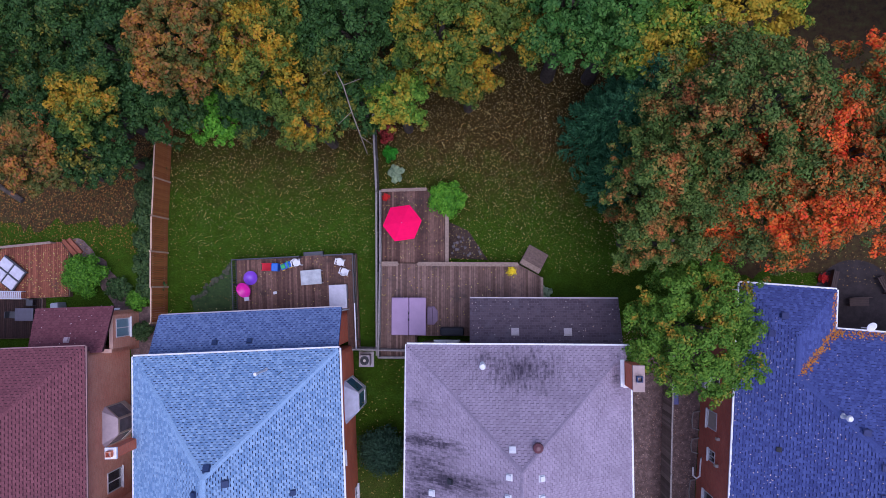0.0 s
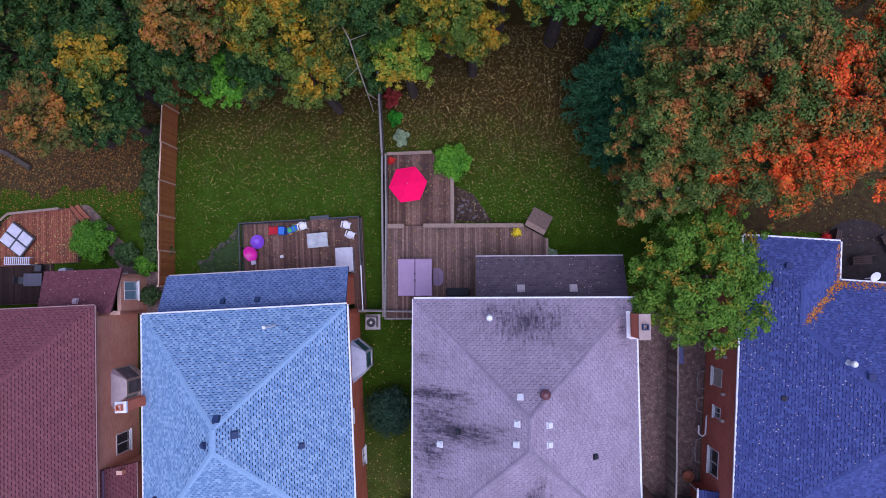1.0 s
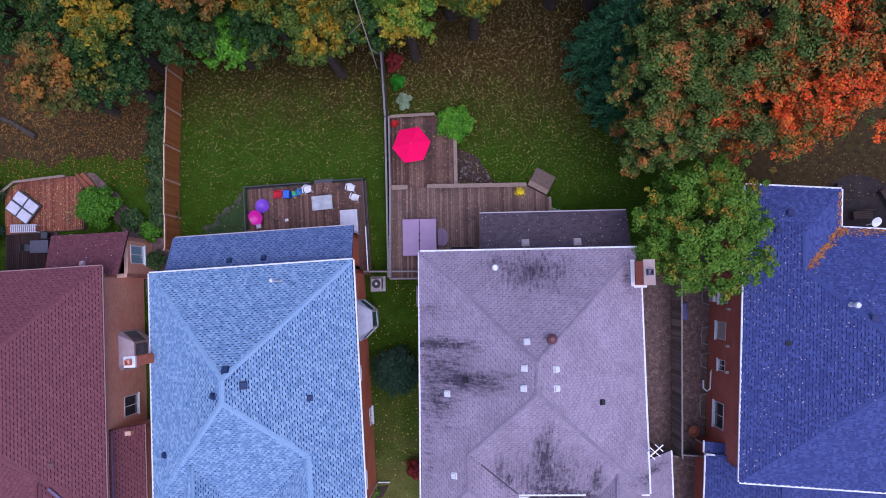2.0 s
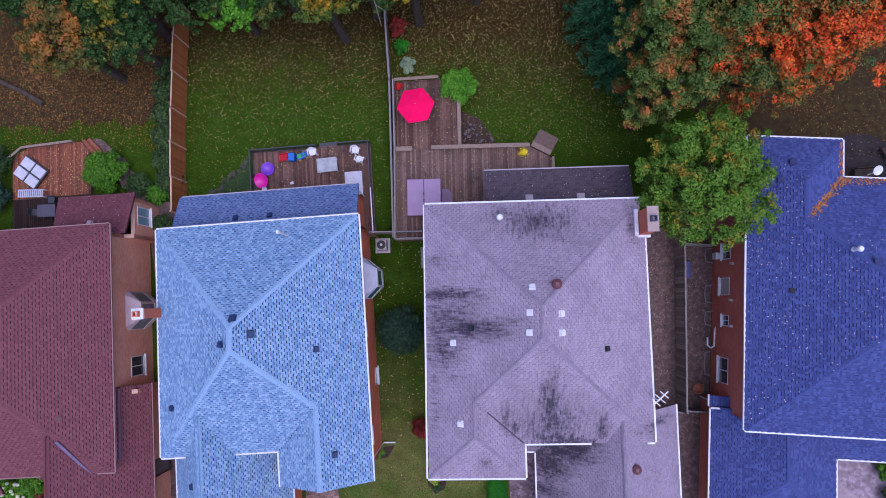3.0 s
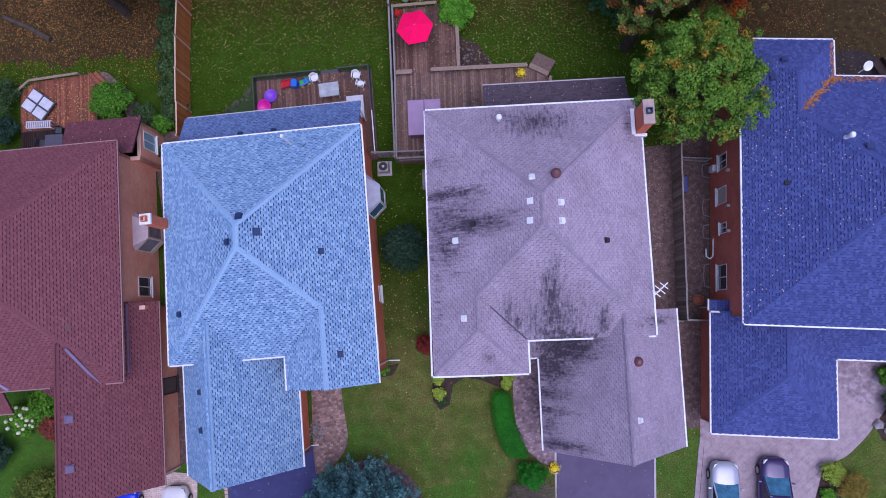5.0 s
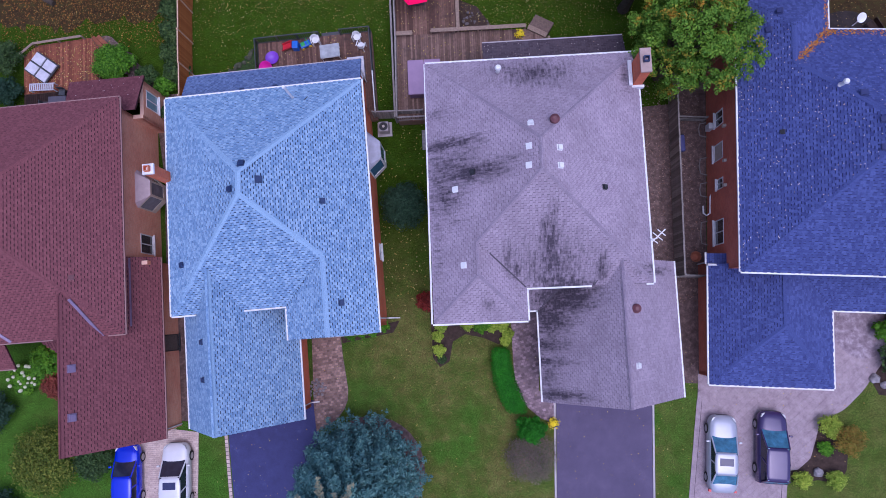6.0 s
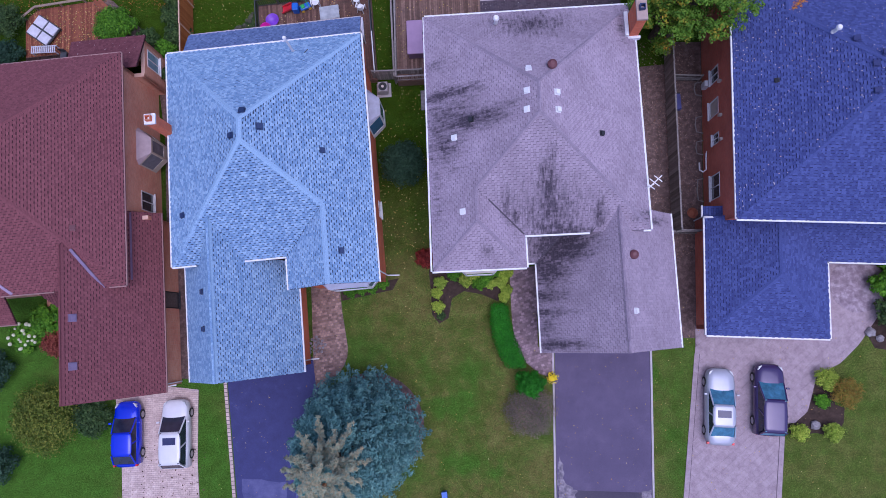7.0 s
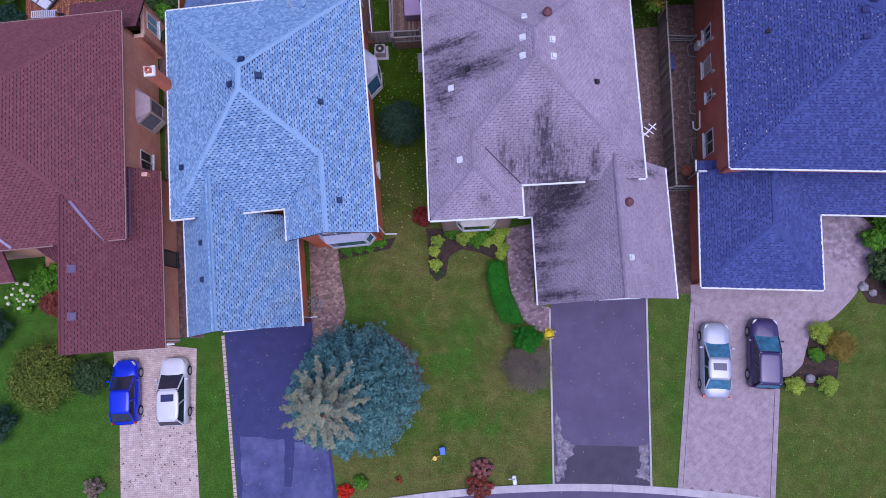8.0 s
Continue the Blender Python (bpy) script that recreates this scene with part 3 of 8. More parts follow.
def lay_shingles(geo, poly, tab, course, lift, rng, pieces, window, gap=0.024, rag=0.0, butt=0.02, tooth=0.0):
    """Courses of overlapping tabs over one slope, clipped to its outline; those in the window of the plan are kept as single pieces."""
    o, u, v, nrm = slope_frame(poly)
    flat = [((Vector(q) - o).dot(u), (Vector(q) - o).dot(v)) for q in poly]
    top = max(q[1] for q in flat)
    for k in range(int(top / course) + 1):
        # butt bares a strip of dark base, painting the shadow under each course's edge
        v0 = k * course + butt
        vm = min(v0 + course * 0.4, top - 0.01)
        cuts = []
        for i in range(len(flat)):
            (ua, va), (ub, vb) = flat[i], flat[(i + 1) % len(flat)]
            if (va > vm) != (vb > vm):
                cuts.append(ua + (ub - ua) * (vm - va) / (vb - va))
        cuts.sort()
        for a, b in zip(cuts[::2], cuts[1::2]):
            s = tab * ((k % 2) * 0.5 + rng.random() * 0.1)
            s += tab * math.floor((a - s) / tab)
            while s < b - 0.03:
                w = tab * (1 + rag * (rng.random() - 0.5))
                u0, u1 = max(a, s), min(b, s + w - gap)
                s += w
                if u1 - u0 < 0.05:
                    continue
                h = lift * (0.8 + 0.5 * rng.random())
                dv = -0.02 * rag * rng.random()
                whole = u1 - u0 > tab - gap - 0.01 and rag == 0
                mid = o + u * (u0 + u1) / 2 + v * (v0 + course / 2)
                if whole and window and window[0] < mid.x < window[2] and window[1] < mid.y < window[3] and len(pieces) < 280:
                    base = o + u * u0 + v * v0
                    m = Matrix((u, v, nrm)).transposed().to_4x4()
                    m.translation = base
                    pieces.append(m)
                    continue
                cut = [(u0, u1, 0.0)]
                if tooth:
                    um = u0 + (u1 - u0) * (0.42 + 0.2 * rng.random())
                    cut = [(u0, um, 0.0), (um, u1, tooth * (0.75 + 0.5 * rng.random()))]
                for ua, ub, low in cut:
                    q = [o + u * uu + v * vv + nrm * hh for uu, vv, hh in ((ua, v0 + dv + low, h), (ub, v0 + dv + low, h), (ub, v0 + course - butt, 0.006), (ua, v0 + course - butt, 0.006))]
                    q += [o + u * uu + v * vv + nrm * 0.001 for uu, vv in ((ua, v0 + dv + low), (ub, v0 + dv + low), (ub, v0 + course - butt), (ua, v0 + course - butt))]
                    geo.add(q, [(0, 1, 2, 3), (4, 5, 1, 0), (5, 6, 2, 1), (7, 4, 0, 3)])


def tab_mesh(name, tab, course, lift, mat_, gap=0.024, butt=0.02, tooth=0.0):
    """One shingle, with its stepped lower edge where the roof has one."""
    g = Geo()
    w, t = tab - gap, course - butt
    m = w * 0.52 if tooth else w
    g.add([(0, 0, lift), (m, 0, lift), (m, t, 0.006), (0, t, 0.006), (0, 0, 0.001), (m, 0, 0.001), (m, t, 0.001), (0, t, 0.001)],
          [(0, 1, 2, 3), (4, 5, 1, 0), (5, 6, 2, 1), (6, 7, 3, 2), (7, 4, 0, 3), (7, 6, 5, 4)])
    if tooth:
        g.add([(m, tooth, lift), (w, tooth, lift), (w, t, 0.006), (m, t, 0.006), (m, tooth, 0.001), (w, tooth, 0.001), (w, t, 0.001), (m, t, 0.001)],
              [(0, 1, 2, 3), (4, 5, 1, 0), (5, 6, 2, 1), (6, 7, 3, 2), (7, 4, 0, 3), (7, 6, 5, 4)])
    return g.mesh(name, mat_)


def cap_row(roof, a, b, fall, mat_, step=0.3, half=0.145):
    """Folded cap shingles along a hip or ridge; fall: how steeply their wings drop."""
    a, b = Vector(a), Vector(b)
    d = b - a
    n = max(1, int(d.length / step))
    side = Vector((d.y, -d.x, 0)).normalized() * half
    for i in range(n):
        p, q = a + d * (i / n), a + d * ((i + 1.12) / n)
        up0, up1 = Vector((0, 0, 0.065)), Vector((0, 0, 0.045))
        dr = Vector((0, 0, -half * fall))
        v = [p + up0, q + up1, q + side + dr + up1, p + side + dr + up0, p - side + dr + up0, q - side + dr + up1]
        v += [p + Vector((0, 0, 0.02)), p + side + dr + Vector((0, 0, 0.02)), p - side + dr + Vector((0, 0, 0.02))]
        part("ridge_cap", Geo().add(v, [(0, 3, 2, 1), (0, 1, 5, 4), (0, 6, 7, 3), (0, 4, 8, 6)]), mat_, roof)


def build_roof(house, name, slopes, mats, caps, label, tab=0.32, course=0.15, lift=0.02, seed=1, window=None, rag=0.0, fall=0.45, thick=0.14, gap=0.024, butt=0.02, tooth=0.0, cap=0.145):
    """Deck slab, shingles (some single, the rest joined) and hip caps, as parts of a house. mats: slots with edge
    shade, tabs, single tabs, caps.
    """
    rng = random.Random(seed)
    g = Geo()
    for poly in slopes:
        k = len(poly)
        v = list(poly) + [(x, y, z - thick) for x, y, z in poly]
        g.add(v, [tuple(range(k)), tuple(range(k, 2 * k))[::-1]] + [((i + 1) % k, i, k + i, k + (i + 1) % k) for i in range(k)])
    roof = part(name, g, mats[0], house, label)
    sg, pieces = Geo(), []
    for poly in slopes:
        lay_shingles(sg, poly, tab, course, lift, rng, pieces, window, gap, rag, butt, tooth)
    tagged(part("shingles", sg, mats[1], roof, "overlapping asphalt shingles"), kind="stuff")
    if pieces:
        me = tab_mesh("shingle", tab, course, lift * 1.1, mats[2], gap, butt, tooth)
        for m in pieces:
            part("shingle", me, None, roof, m=m)
    if caps:
        for a, b in caps:
            cap_row(roof, a, b, fall, mats[3], half=cap)
    return roof


def gutters(house, runs, mat_, w=0.095, h=0.11, label="white eaves gutter"):
    for a, b in runs:
        a, b = Vector(a), Vector(b)
        d = (b - a).normalized()
        out = Vector((d.y, -d.x, 0)) * (w / 2 + 0.004)
        g = Geo()
        g.beam(a + out + Vector((0, 0, -0.05)), b + out + Vector((0, 0, -0.05)), w, h)
        part("gutter", g, mat_, house, label)


# ---- walls and windows ----
def wall(house, p0, p1, z0, z1, mat_, holes=(), th=0.25, name="wall", top=None):
    """An upright wall seen from its right-hand side, with openings (s0, s1, za, zb) cut through it. top: its height at the far end."""
    p0, p1 = Vector((*p0, 0)), Vector((*p1, 0))
    d = p1 - p0
    ln = d.length
    d.normalize()
    inn = Vector((-d.y, d.x, 0)) * th
    ss = sorted({0.0, ln, *[h[0] for h in holes], *[h[1] for h in holes]})
    zs = sorted({z0, z1, *[h[2] for h in holes], *[h[3] for h in holes]})
    na, nz = len(ss) - 1, len(zs) - 1

    def solid(i, k):
        if not (0 <= i < na and 0 <= k < nz):
            return False
        a, b, c, e = ss[i], ss[i + 1], zs[k], zs[k + 1]
        return not any(h[0] <= a + 1e-6 and b <= h[1] + 1e-6 and h[2] <= c + 1e-6 and e <= h[3] + 1e-6 for h in holes)
    g, at = Geo(), {}

    def vert(i, k, s):
        if (i, k, s) not in at:
            at[i, k, s] = len(g.v)
            q = p0 + d * ss[i] + inn * s
            g.v.append((q.x, q.y, zs[k]))
        return at[i, k, s]
    for i in range(na):
        for k in range(nz):
            if not solid(i, k):
                continue
            sides = [((i, k, 0), (i + 1, k, 0), (i + 1, k + 1, 0), (i, k + 1, 0)), ((i + 1, k, 1), (i, k, 1), (i, k + 1, 1), (i + 1, k + 1, 1))]
            if not solid(i - 1, k):
                sides.append(((i, k, 1), (i, k, 0), (i, k + 1, 0), (i, k + 1, 1)))
            if not solid(i + 1, k):
                sides.append(((i + 1, k, 0), (i + 1, k, 1), (i + 1, k + 1, 1), (i + 1, k + 1, 0)))
            if not solid(i, k - 1):
                sides.append(((i, k, 1), (i + 1, k, 1), (i + 1, k, 0), (i, k, 0)))
            if not solid(i, k + 1):
                sides.append(((i, k + 1, 0), (i + 1, k + 1, 0), (i + 1, k + 1, 1), (i, k + 1, 1)))
            for s in sides:
                g.f.append(tuple(vert(*q) for q in s))
                g.mi.append(0)
    w = part(name, g, mat_, house)
    for h in holes:
        window(house, p0, d, h, th, *h[4:])
    return w


def window(house, p0, d, h, th, frame_mat=None, bars=1, fill=None):
    """Frame, panes and sill in one opening of a wall."""
    s0, s1, z0, z1 = h[:4]
    frame_mat = frame_mat or M_WHITE
    m = Matrix((d, Vector((-d.y, d.x, 0)), Vector((0, 0, 1)))).transposed().to_4x4()
    m.translation = p0 + d * s0
    w, t = s1 - s0, 0.065
    g = Geo()
    y0, y1 = -0.03, 0.08
    g.box(0, y0, z0, t, y1, z1).box(w - t, y0, z0, w, y1, z1).box(t, y0, z1 - t, w - t, y1, z1).box(t, y0, z0, w - t, y1, z0 + t)
    for i in range(bars):
        x = w * (i + 1) / (bars + 1)
        g.box(x - 0.03, y0 + 0.01, z0 + t, x + 0.03, y1 - 0.01, z1 - t)
    win = part("window", g, frame_mat, house, m=m)
    n = bars + 1
    for i in range(n):
        a, b = (t if i == 0 else w * i / n + 0.03), (w - t if i == n - 1 else w * (i + 1) / n - 0.03)
        part("pane", Geo().box(a, 0.02, z0 + t, b, 0.035, z1 - t), fill or M_GLASS, win)
    part("sill", Geo().box(-0.06, -0.14, z0 - 0.07, w + 0.06, -0.032, z0 - 0.005), frame_mat, win)


def gable(house, a, b, z0, apex, mat_, th=0.25):
    """The triangle of wall under a gable roof from a to b (plan), rising to apex (distance from a, height)."""
    a, b = Vector((*a, 0)), Vector((*b, 0))
    d = (b - a).normalized()
    inn = Vector((-d.y, d.x, 0)) * th
    q = [a, b, a + d * apex[0]]
    zs = [z0, z0, apex[1]]
    v = [(p.x, p.y, z) for p, z in zip(q, zs)] + [(p.x + inn.x, p.y + inn.y, z) for p, z in zip(q, zs)]
    part("gable_wall", Geo().add(v, [(0, 1, 2), (5, 4, 3), (0, 3, 4, 1), (1, 4, 5, 2), (2, 5, 3, 0)]), mat_, house)


def roof_vent(house, x, y, z, pitch_dir, slope, mat_, size=0.34, label="square roof vent", high=0.16):
    """A box vent with a flange, set on a slope that rises towards pitch_dir (degrees in the plan)."""
    m = pose(x, y, z) @ pose(0, 0, 0, 0, 0, pitch_dir) @ pose(0, 0, 0, 0, -math.degrees(math.atan(slope)), 0)
    s = size / 2
    g = Geo().box(-s * 1.35, -s * 1.35, 0.02, s * 1.35, s * 1.35, 0.05).box(-s * 0.85, -s * 0.85, 0.05, s * 0.85, s * 0.85, high * 0.7).box(-s * 1.05, -s * 1.05, high * 0.7, s * 1.05, s * 1.05, high)
    part("roof_vent", g, mat_, house, label, m=m)


def stack_pipe(house, x, y, z, mat_, r=0.09, h=0.5, cap=True, label="vent pipe"):
    g = Geo().cyl(x, y, z - 0.3, z + h, r, 12)
    if cap:
        g.cyl(x, y, z + h, z + h + 0.12, r * 1.7, 12, r * 1.2)
    g.cyl(x, y, z - 0.25, z + 0.06, r * 2.4, 12, r * 1.2)
    part("vent_pipe", g, mat_, house, label)


def chimney(house, x0, y0, x1, y1, z0, z1, mat_, flues=2, capm=None, flue=None):
    ch = part("chimney", Geo().box(x0, y0, z0, x1, y1, z1), mat_, house)
    part("cap", Geo().box(x0 - 0.04, y0 - 0.04, z1, x1 + 0.04, y1 + 0.04, z1 + 0.14), capm or M_CONCRETE, ch, "pale concrete chimney cap")
    for i in range(flues):
        yy = y0 + (y1 - y0) * (i + 0.5) / flues
        xx, s = (x0 + x1) / 2, min(x1 - x0, (y1 - y0) / flues) * 0.3
        g = Geo().box(xx - s, yy - s, z1 + 0.14, xx + s, yy - s + 0.05, z1 + 0.4).box(xx - s, yy + s - 0.05, z1 + 0.14, xx + s, yy + s, z1 + 0.4)
        g.box(xx - s, yy - s + 0.05, z1 + 0.14, xx - s + 0.05, yy + s - 0.05, z1 + 0.4).box(xx + s - 0.05, yy - s + 0.05, z1 + 0.14, xx + s, yy + s - 0.05, z1 + 0.4)
        part("flue", g, flue or M_BRICK_ORANGE, ch, "clay chimney flue")
    return ch


def bay(house, m, w, d, h, z0, roof_mat, frame_mat, pane_mat=None):
    """A three-sided bay window with a small hipped roof, on a wall that lies along x; it projects towards -y."""
    b = new("bay_window")
    b.parent, b.matrix_basis = house, m
    k = d * 0.9
    plan = [(0, 0), (k, -d), (w - k, -d), (w, 0)]
    g = Geo().prism(plan, z0, z0 + 0.55)
    me = g.mesh("apron", frame_mat)
    part("apron", me, None, b)
    part("head", Geo().prism(plan, z0 + h - 0.18, z0 + h), frame_mat, b)
    for (ax, ay), (bx, by) in zip(plan, plan[1:]):
        a, c = Vector((ax, ay, 0)), Vector((bx, by, 0))
        dd = (c - a).normalized()
        inn = Vector((-dd.y, dd.x, 0)) * 0.07
        for s in (0.0, (c - a).length - 0.09):
            q = a + dd * s
            part("mullion", Geo().prism([(q.x, q.y), (q.x + dd.x * 0.09, q.y + dd.y * 0.09), (q.x + dd.x * 0.09 + inn.x, q.y + dd.y * 0.09 + inn.y), (q.x + inn.x, q.y + inn.y)], z0 + 0.55, z0 + h - 0.18), frame_mat, b)
        a2, c2 = a + dd * 0.09 + inn * 0.4, c - dd * 0.09 + inn * 0.4
        part("pane", Geo().prism([(a2.x, a2.y), (c2.x, c2.y), (c2.x + inn.x * 0.3, c2.y + inn.y * 0.3), (a2.x + inn.x * 0.3, a2.y + inn.y * 0.3)], z0 + 0.55, z0 + h - 0.18), pane_mat or M_GLASS, b)
    e = 0.03
    low = [(-e, 0.0), (k - e * 0.4, -d * 0.96 - e), (w - k + e * 0.4, -d * 0.96 - e), (w + e, 0.0)]
    zt, zl = z0 + h + 0.3, z0 + h
    v = [(x, y, zl) for x, y in low] + [(0.25, 0, zt), (w - 0.25, 0, zt)]
    part("bay_roof", Geo().add(v, [(0, 1, 4), (1, 2, 5, 4), (2, 3, 5), (3, 2, 1, 0), (0, 4, 5, 3)]), roof_mat, b)
    return b


def downpipe(house, pts, mat_, r=0.045, label="white downpipe"):
    part("downpipe", Geo().tube(pts, [r] * len(pts), 6), mat_, house, label)


M_SH_BLUE_P = per_piece("blue_grey_single_shingle", [(0.135, 0.235, 0.395), (0.165, 0.275, 0.445), (0.27, 0.40, 0.56), (0.155, 0.258, 0.42)], grain=30, island=False)
M_SH_GREY_P = per_piece("mauve_single_shingle", [(0.28, 0.228, 0.292), (0.315, 0.26, 0.328), (0.35, 0.292, 0.36)], grain=25, island=False)
M_SH_RED_P = per_piece("maroon_single_shingle", [(0.145, 0.05, 0.06), (0.165, 0.058, 0.068), (0.19, 0.069, 0.079)], grain=30, island=False)
M_SH_NAVY_P = M_SH_NAVY
M_SH_GREY_CAP = per_piece("mauve_cap_shingle", [(0.225, 0.188, 0.243), (0.27, 0.226, 0.287)], grain=25, island=False)
M_SH_NAVY_VENT = plain("navy_vent_metal", (0.035, 0.045, 0.15), 0.5)


# ---- the house with the pale blue roof ----
def blue_house():
    h = thing("house", pose(-20.05, -6.5, 0, 0, 0, 6.3), "two-storey orange-brick house with pale blue shingled hip roof", "house", "houses in the row")
    z, zw, za = 6.1, 7.74, 10.05
    an, as_ = (5.52, -5.95, za), (5.46, -7.15, za)
    slopes = [
        [(11.87, 0, z), (-0.12, 0, z), an],
        [(-0.12, 0, z), (-0.28, -13.17, z), as_, an],
        [(-0.28, -13.17, z), (6.55, -13.17, z), (9.2, -10.609, zw), as_],
        [(11.87, -15.15, z), (11.87, 0, z), an, as_, (9.2, -10.609, zw), (9.2, -15.15, zw)],
        [(6.55, -13.17, z), (6.55, -15.15, z), (9.2, -15.15, zw), (9.2, -10.609, zw)],
    ]
    caps = [((0.0, -0.1, z + 0.02), an), ((11.8, -0.1, z + 0.02), an), (an, as_), ((-0.16, -13.05, z + 0.02), as_), ((9.2, -10.609, zw), as_), ((9.2, -15.15, zw), (9.2, -10.609, zw))]
    mats = (M_SH_BLUE_BASE, M_SH_BLUE, M_SH_BLUE_P, M_SH_BLUE_CAP)
    build_roof(h, "roof", slopes, mats, caps, "pale blue asphalt shingle hip roof", seed=3, window=(6.0, -10.0, 8.6, -7.0), tab=0.30, course=0.145, lift=0.032, gap=0.006, butt=0.004, tooth=0.05)
    gz, rz = 3.3, 7.7
    gar = [
        [(6.4, -20.05, gz), (6.4, -13.1, gz), (3.98, -13.1, 6.1), (2.6, -10.73, rz), (2.6, -20.05, rz)],
        [(-0.74, -12.6, gz), (-0.74, -20.05, gz), (2.6, -20.05, rz), (2.6, -10.73, rz), (1.386, -13.1, 6.1)],
    ]
    build_roof(h, "garage_roof", gar, mats, [((2.6, -20.05, rz), (2.6, -10.85, rz))], "steep pale blue garage roof", seed=4, fall=1.0, tab=0.30, course=0.145, lift=0.032, gap=0.006, butt=0.004, tooth=0.05)
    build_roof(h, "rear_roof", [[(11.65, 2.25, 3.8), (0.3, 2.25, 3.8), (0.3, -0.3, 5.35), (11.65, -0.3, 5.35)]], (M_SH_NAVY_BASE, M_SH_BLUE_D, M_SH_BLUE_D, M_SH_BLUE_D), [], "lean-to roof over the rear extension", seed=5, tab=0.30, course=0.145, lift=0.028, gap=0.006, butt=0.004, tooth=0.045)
    gutters(h, [((11.9, 0, z), (-0.12, 0, z)), ((-0.12, 0, z), (-0.28, -13.17, z)), ((-0.28, -13.17, z), (1.15, -13.17, z)), ((4.05, -13.17, z), (6.55, -13.17, z)), ((6.55, -13.3, z), (6.55, -15.15, z)), ((11.85, -15.15, z), (11.9, 0, z)),
                ((6.4, -20.05, gz), (6.4, -14.6, gz)), ((-0.74, -12.6, gz), (-0.74, -20.05, gz)), ], M_WHITE)
    gutters(h, [((11.65, 2.25, 3.8), (0.42, 2.25, 3.8))], M_CONCRETE, 0.07, 0.09, "dull pale eaves gutter")
    B = M_BRICK_ORANGE
    wall(h, (0.4, -0.4), (0.4, -12.8), 0, z, B)
    wall(h, (0.4, -12.8), (6.95, -12.8), 0, z, B)
    wall(h, (6.95, -12.8), (6.95, -14.75), 0, z, B, [(0.4, 1.4, 0.2, 2.2, M_CREAM, 0, M_DARK)])
    wall(h, (6.95, -14.75), (11.5, -14.75), 0, z, B, [(1.2, 3.2, 4.0, 5.4)])
    gable(h, (6.6, -14.75), (11.8, -14.75), z - 0.1, (2.6, zw - 0.2), B)
    wall(h, (11.5, -14.75), (11.5, -0.4), 0, z, B, [(4.3, 5.4, 0.4, 1.2), (7.6, 8.4, 3.9, 5.2), (1.2, 2.2, 3.9, 5.2)])
    wall(h, (11.5, -0.4), (0.4, -0.4), 0, z, B)
    wall(h, (11.3, -0.1), (11.3, 1.9), 0, 4.0, B)
    wall(h, (11.3, 1.9), (0.8, 1.9), 0, 3.95, B, [(2.0, 4.0, 0.9, 2.9), (6.0, 8.0, 1.2, 2.6)])
    wall(h, (0.8, 1.9), (0.8, -0.1), 0, 4.0, B)
    wall(h, (-0.3, -12.6), (-0.3, -19.7), 0, gz + 0.3, B)
    wall(h, (-0.3, -19.7), (6.0, -19.7), 0, gz + 0.3, B, [(0.5, 2.9, 0.05, 2.3, M_WHITE, 0, M_CREAM), (3.4, 5.8, 0.05, 2.3, M_WHITE, 0, M_CREAM)])
    gable(h, (-0.35, -19.7), (6.05, -19.7), gz + 0.3, (2.95, rz - 0.25), B)
    wall(h, (6.0, -19.7), (6.0, -12.8), 0, gz + 0.3, B)
    chimney(h, -0.46, -5.15, 0.11, -4.62, 0, 8.3, B, 1, M_WHITE)
    bay(h, pose(11.5, -4.9, 0, 0, 0, 90), 2.6, 0.85, 2.6, 0.5, M_PALEROOF, M_WHITE, M_PANE_BLUE)
    bay(h, pose(8.0, -14.75, 0, 0, 0, 0), 3.2, 0.45, 2.3, 1.7, M_PALEROOF, M_WHITE, M_PANE_BLUE)
    roof_vent(h, 5.64, -5.5, za - 0.28, -90, 0.66, M_VENT_BLUE, 0.3)
    roof_vent(h, 6.43, -6.37, za - 0.56, 180, 0.62, M_VENT_BLUE, 0.3)
    roof_vent(h, 4.95, -6.8, za - 0.32, 0, 0.7, M_VENT_BLUE, 0.26)
    roof_vent(h, 9.4, -7.5, z + 0.62 * 2.47, 180, 0.62, M_VENT_BLUE, 0.25)
    roof_vent(h, 10.0, -13.3, z + 0.62 * 1.87, 180, 0.62, M_VENT_BLUE, 0.26)
    roof_vent(h, 0.85, -10.3, z + 0.76, 0, 0.66, M_VENT_BLUE, 0.26)
    roof_vent(h, 1.6, -14.8, 3.3 + 2.34 * 1.317, 0, 1.317, M_VENT_BLUE, 0.26)
    roof_vent(h, 1.6, -16.95, 3.3 + 2.34 * 1.317, 0, 1.317, M_VENT_BLUE, 0.26)
    roof_vent(h, 4.2, 0.5, 4.86, -90, 0.6, M_VENT_BLUE, 0.26)
    roof_vent(h, 6.3, 0.5, 4.86, -90, 0.6, M_VENT_BLUE, 0.26)
    stack_pipe(h, 7.86, -0.98, z + 0.65, M_WHITE, 0.07, 1.75)
    part("pipe_hook", Geo().tube([(8.41, -1.33, z + 0.65), (8.56, -1.28, z + 0.85), (8.81, -1.08, z + 0.9)], [0.025, 0.025, 0.02], 6), M_DARK, h, "small bent dark cable")
    downpipe(h, [(11.75, -14.3, 6.1), (11.62, -14.3, 5.8), (11.62, -14.3, 0.2), (12.4, -14.35, 0.12)], M_WHITE)
    downpipe(h, [(11.6, 2.1, 3.7), (11.4, 2.0, 3.5), (11.42, 2.0, 0.2)], M_WHITE)
    downpipe(h, [(6.3, -19.4, 3.2), (6.07, -19.4, 3.0), (6.07, -19.4, 0.15), (6.6, -19.4, 0.1)], M_WHITE)
    return h


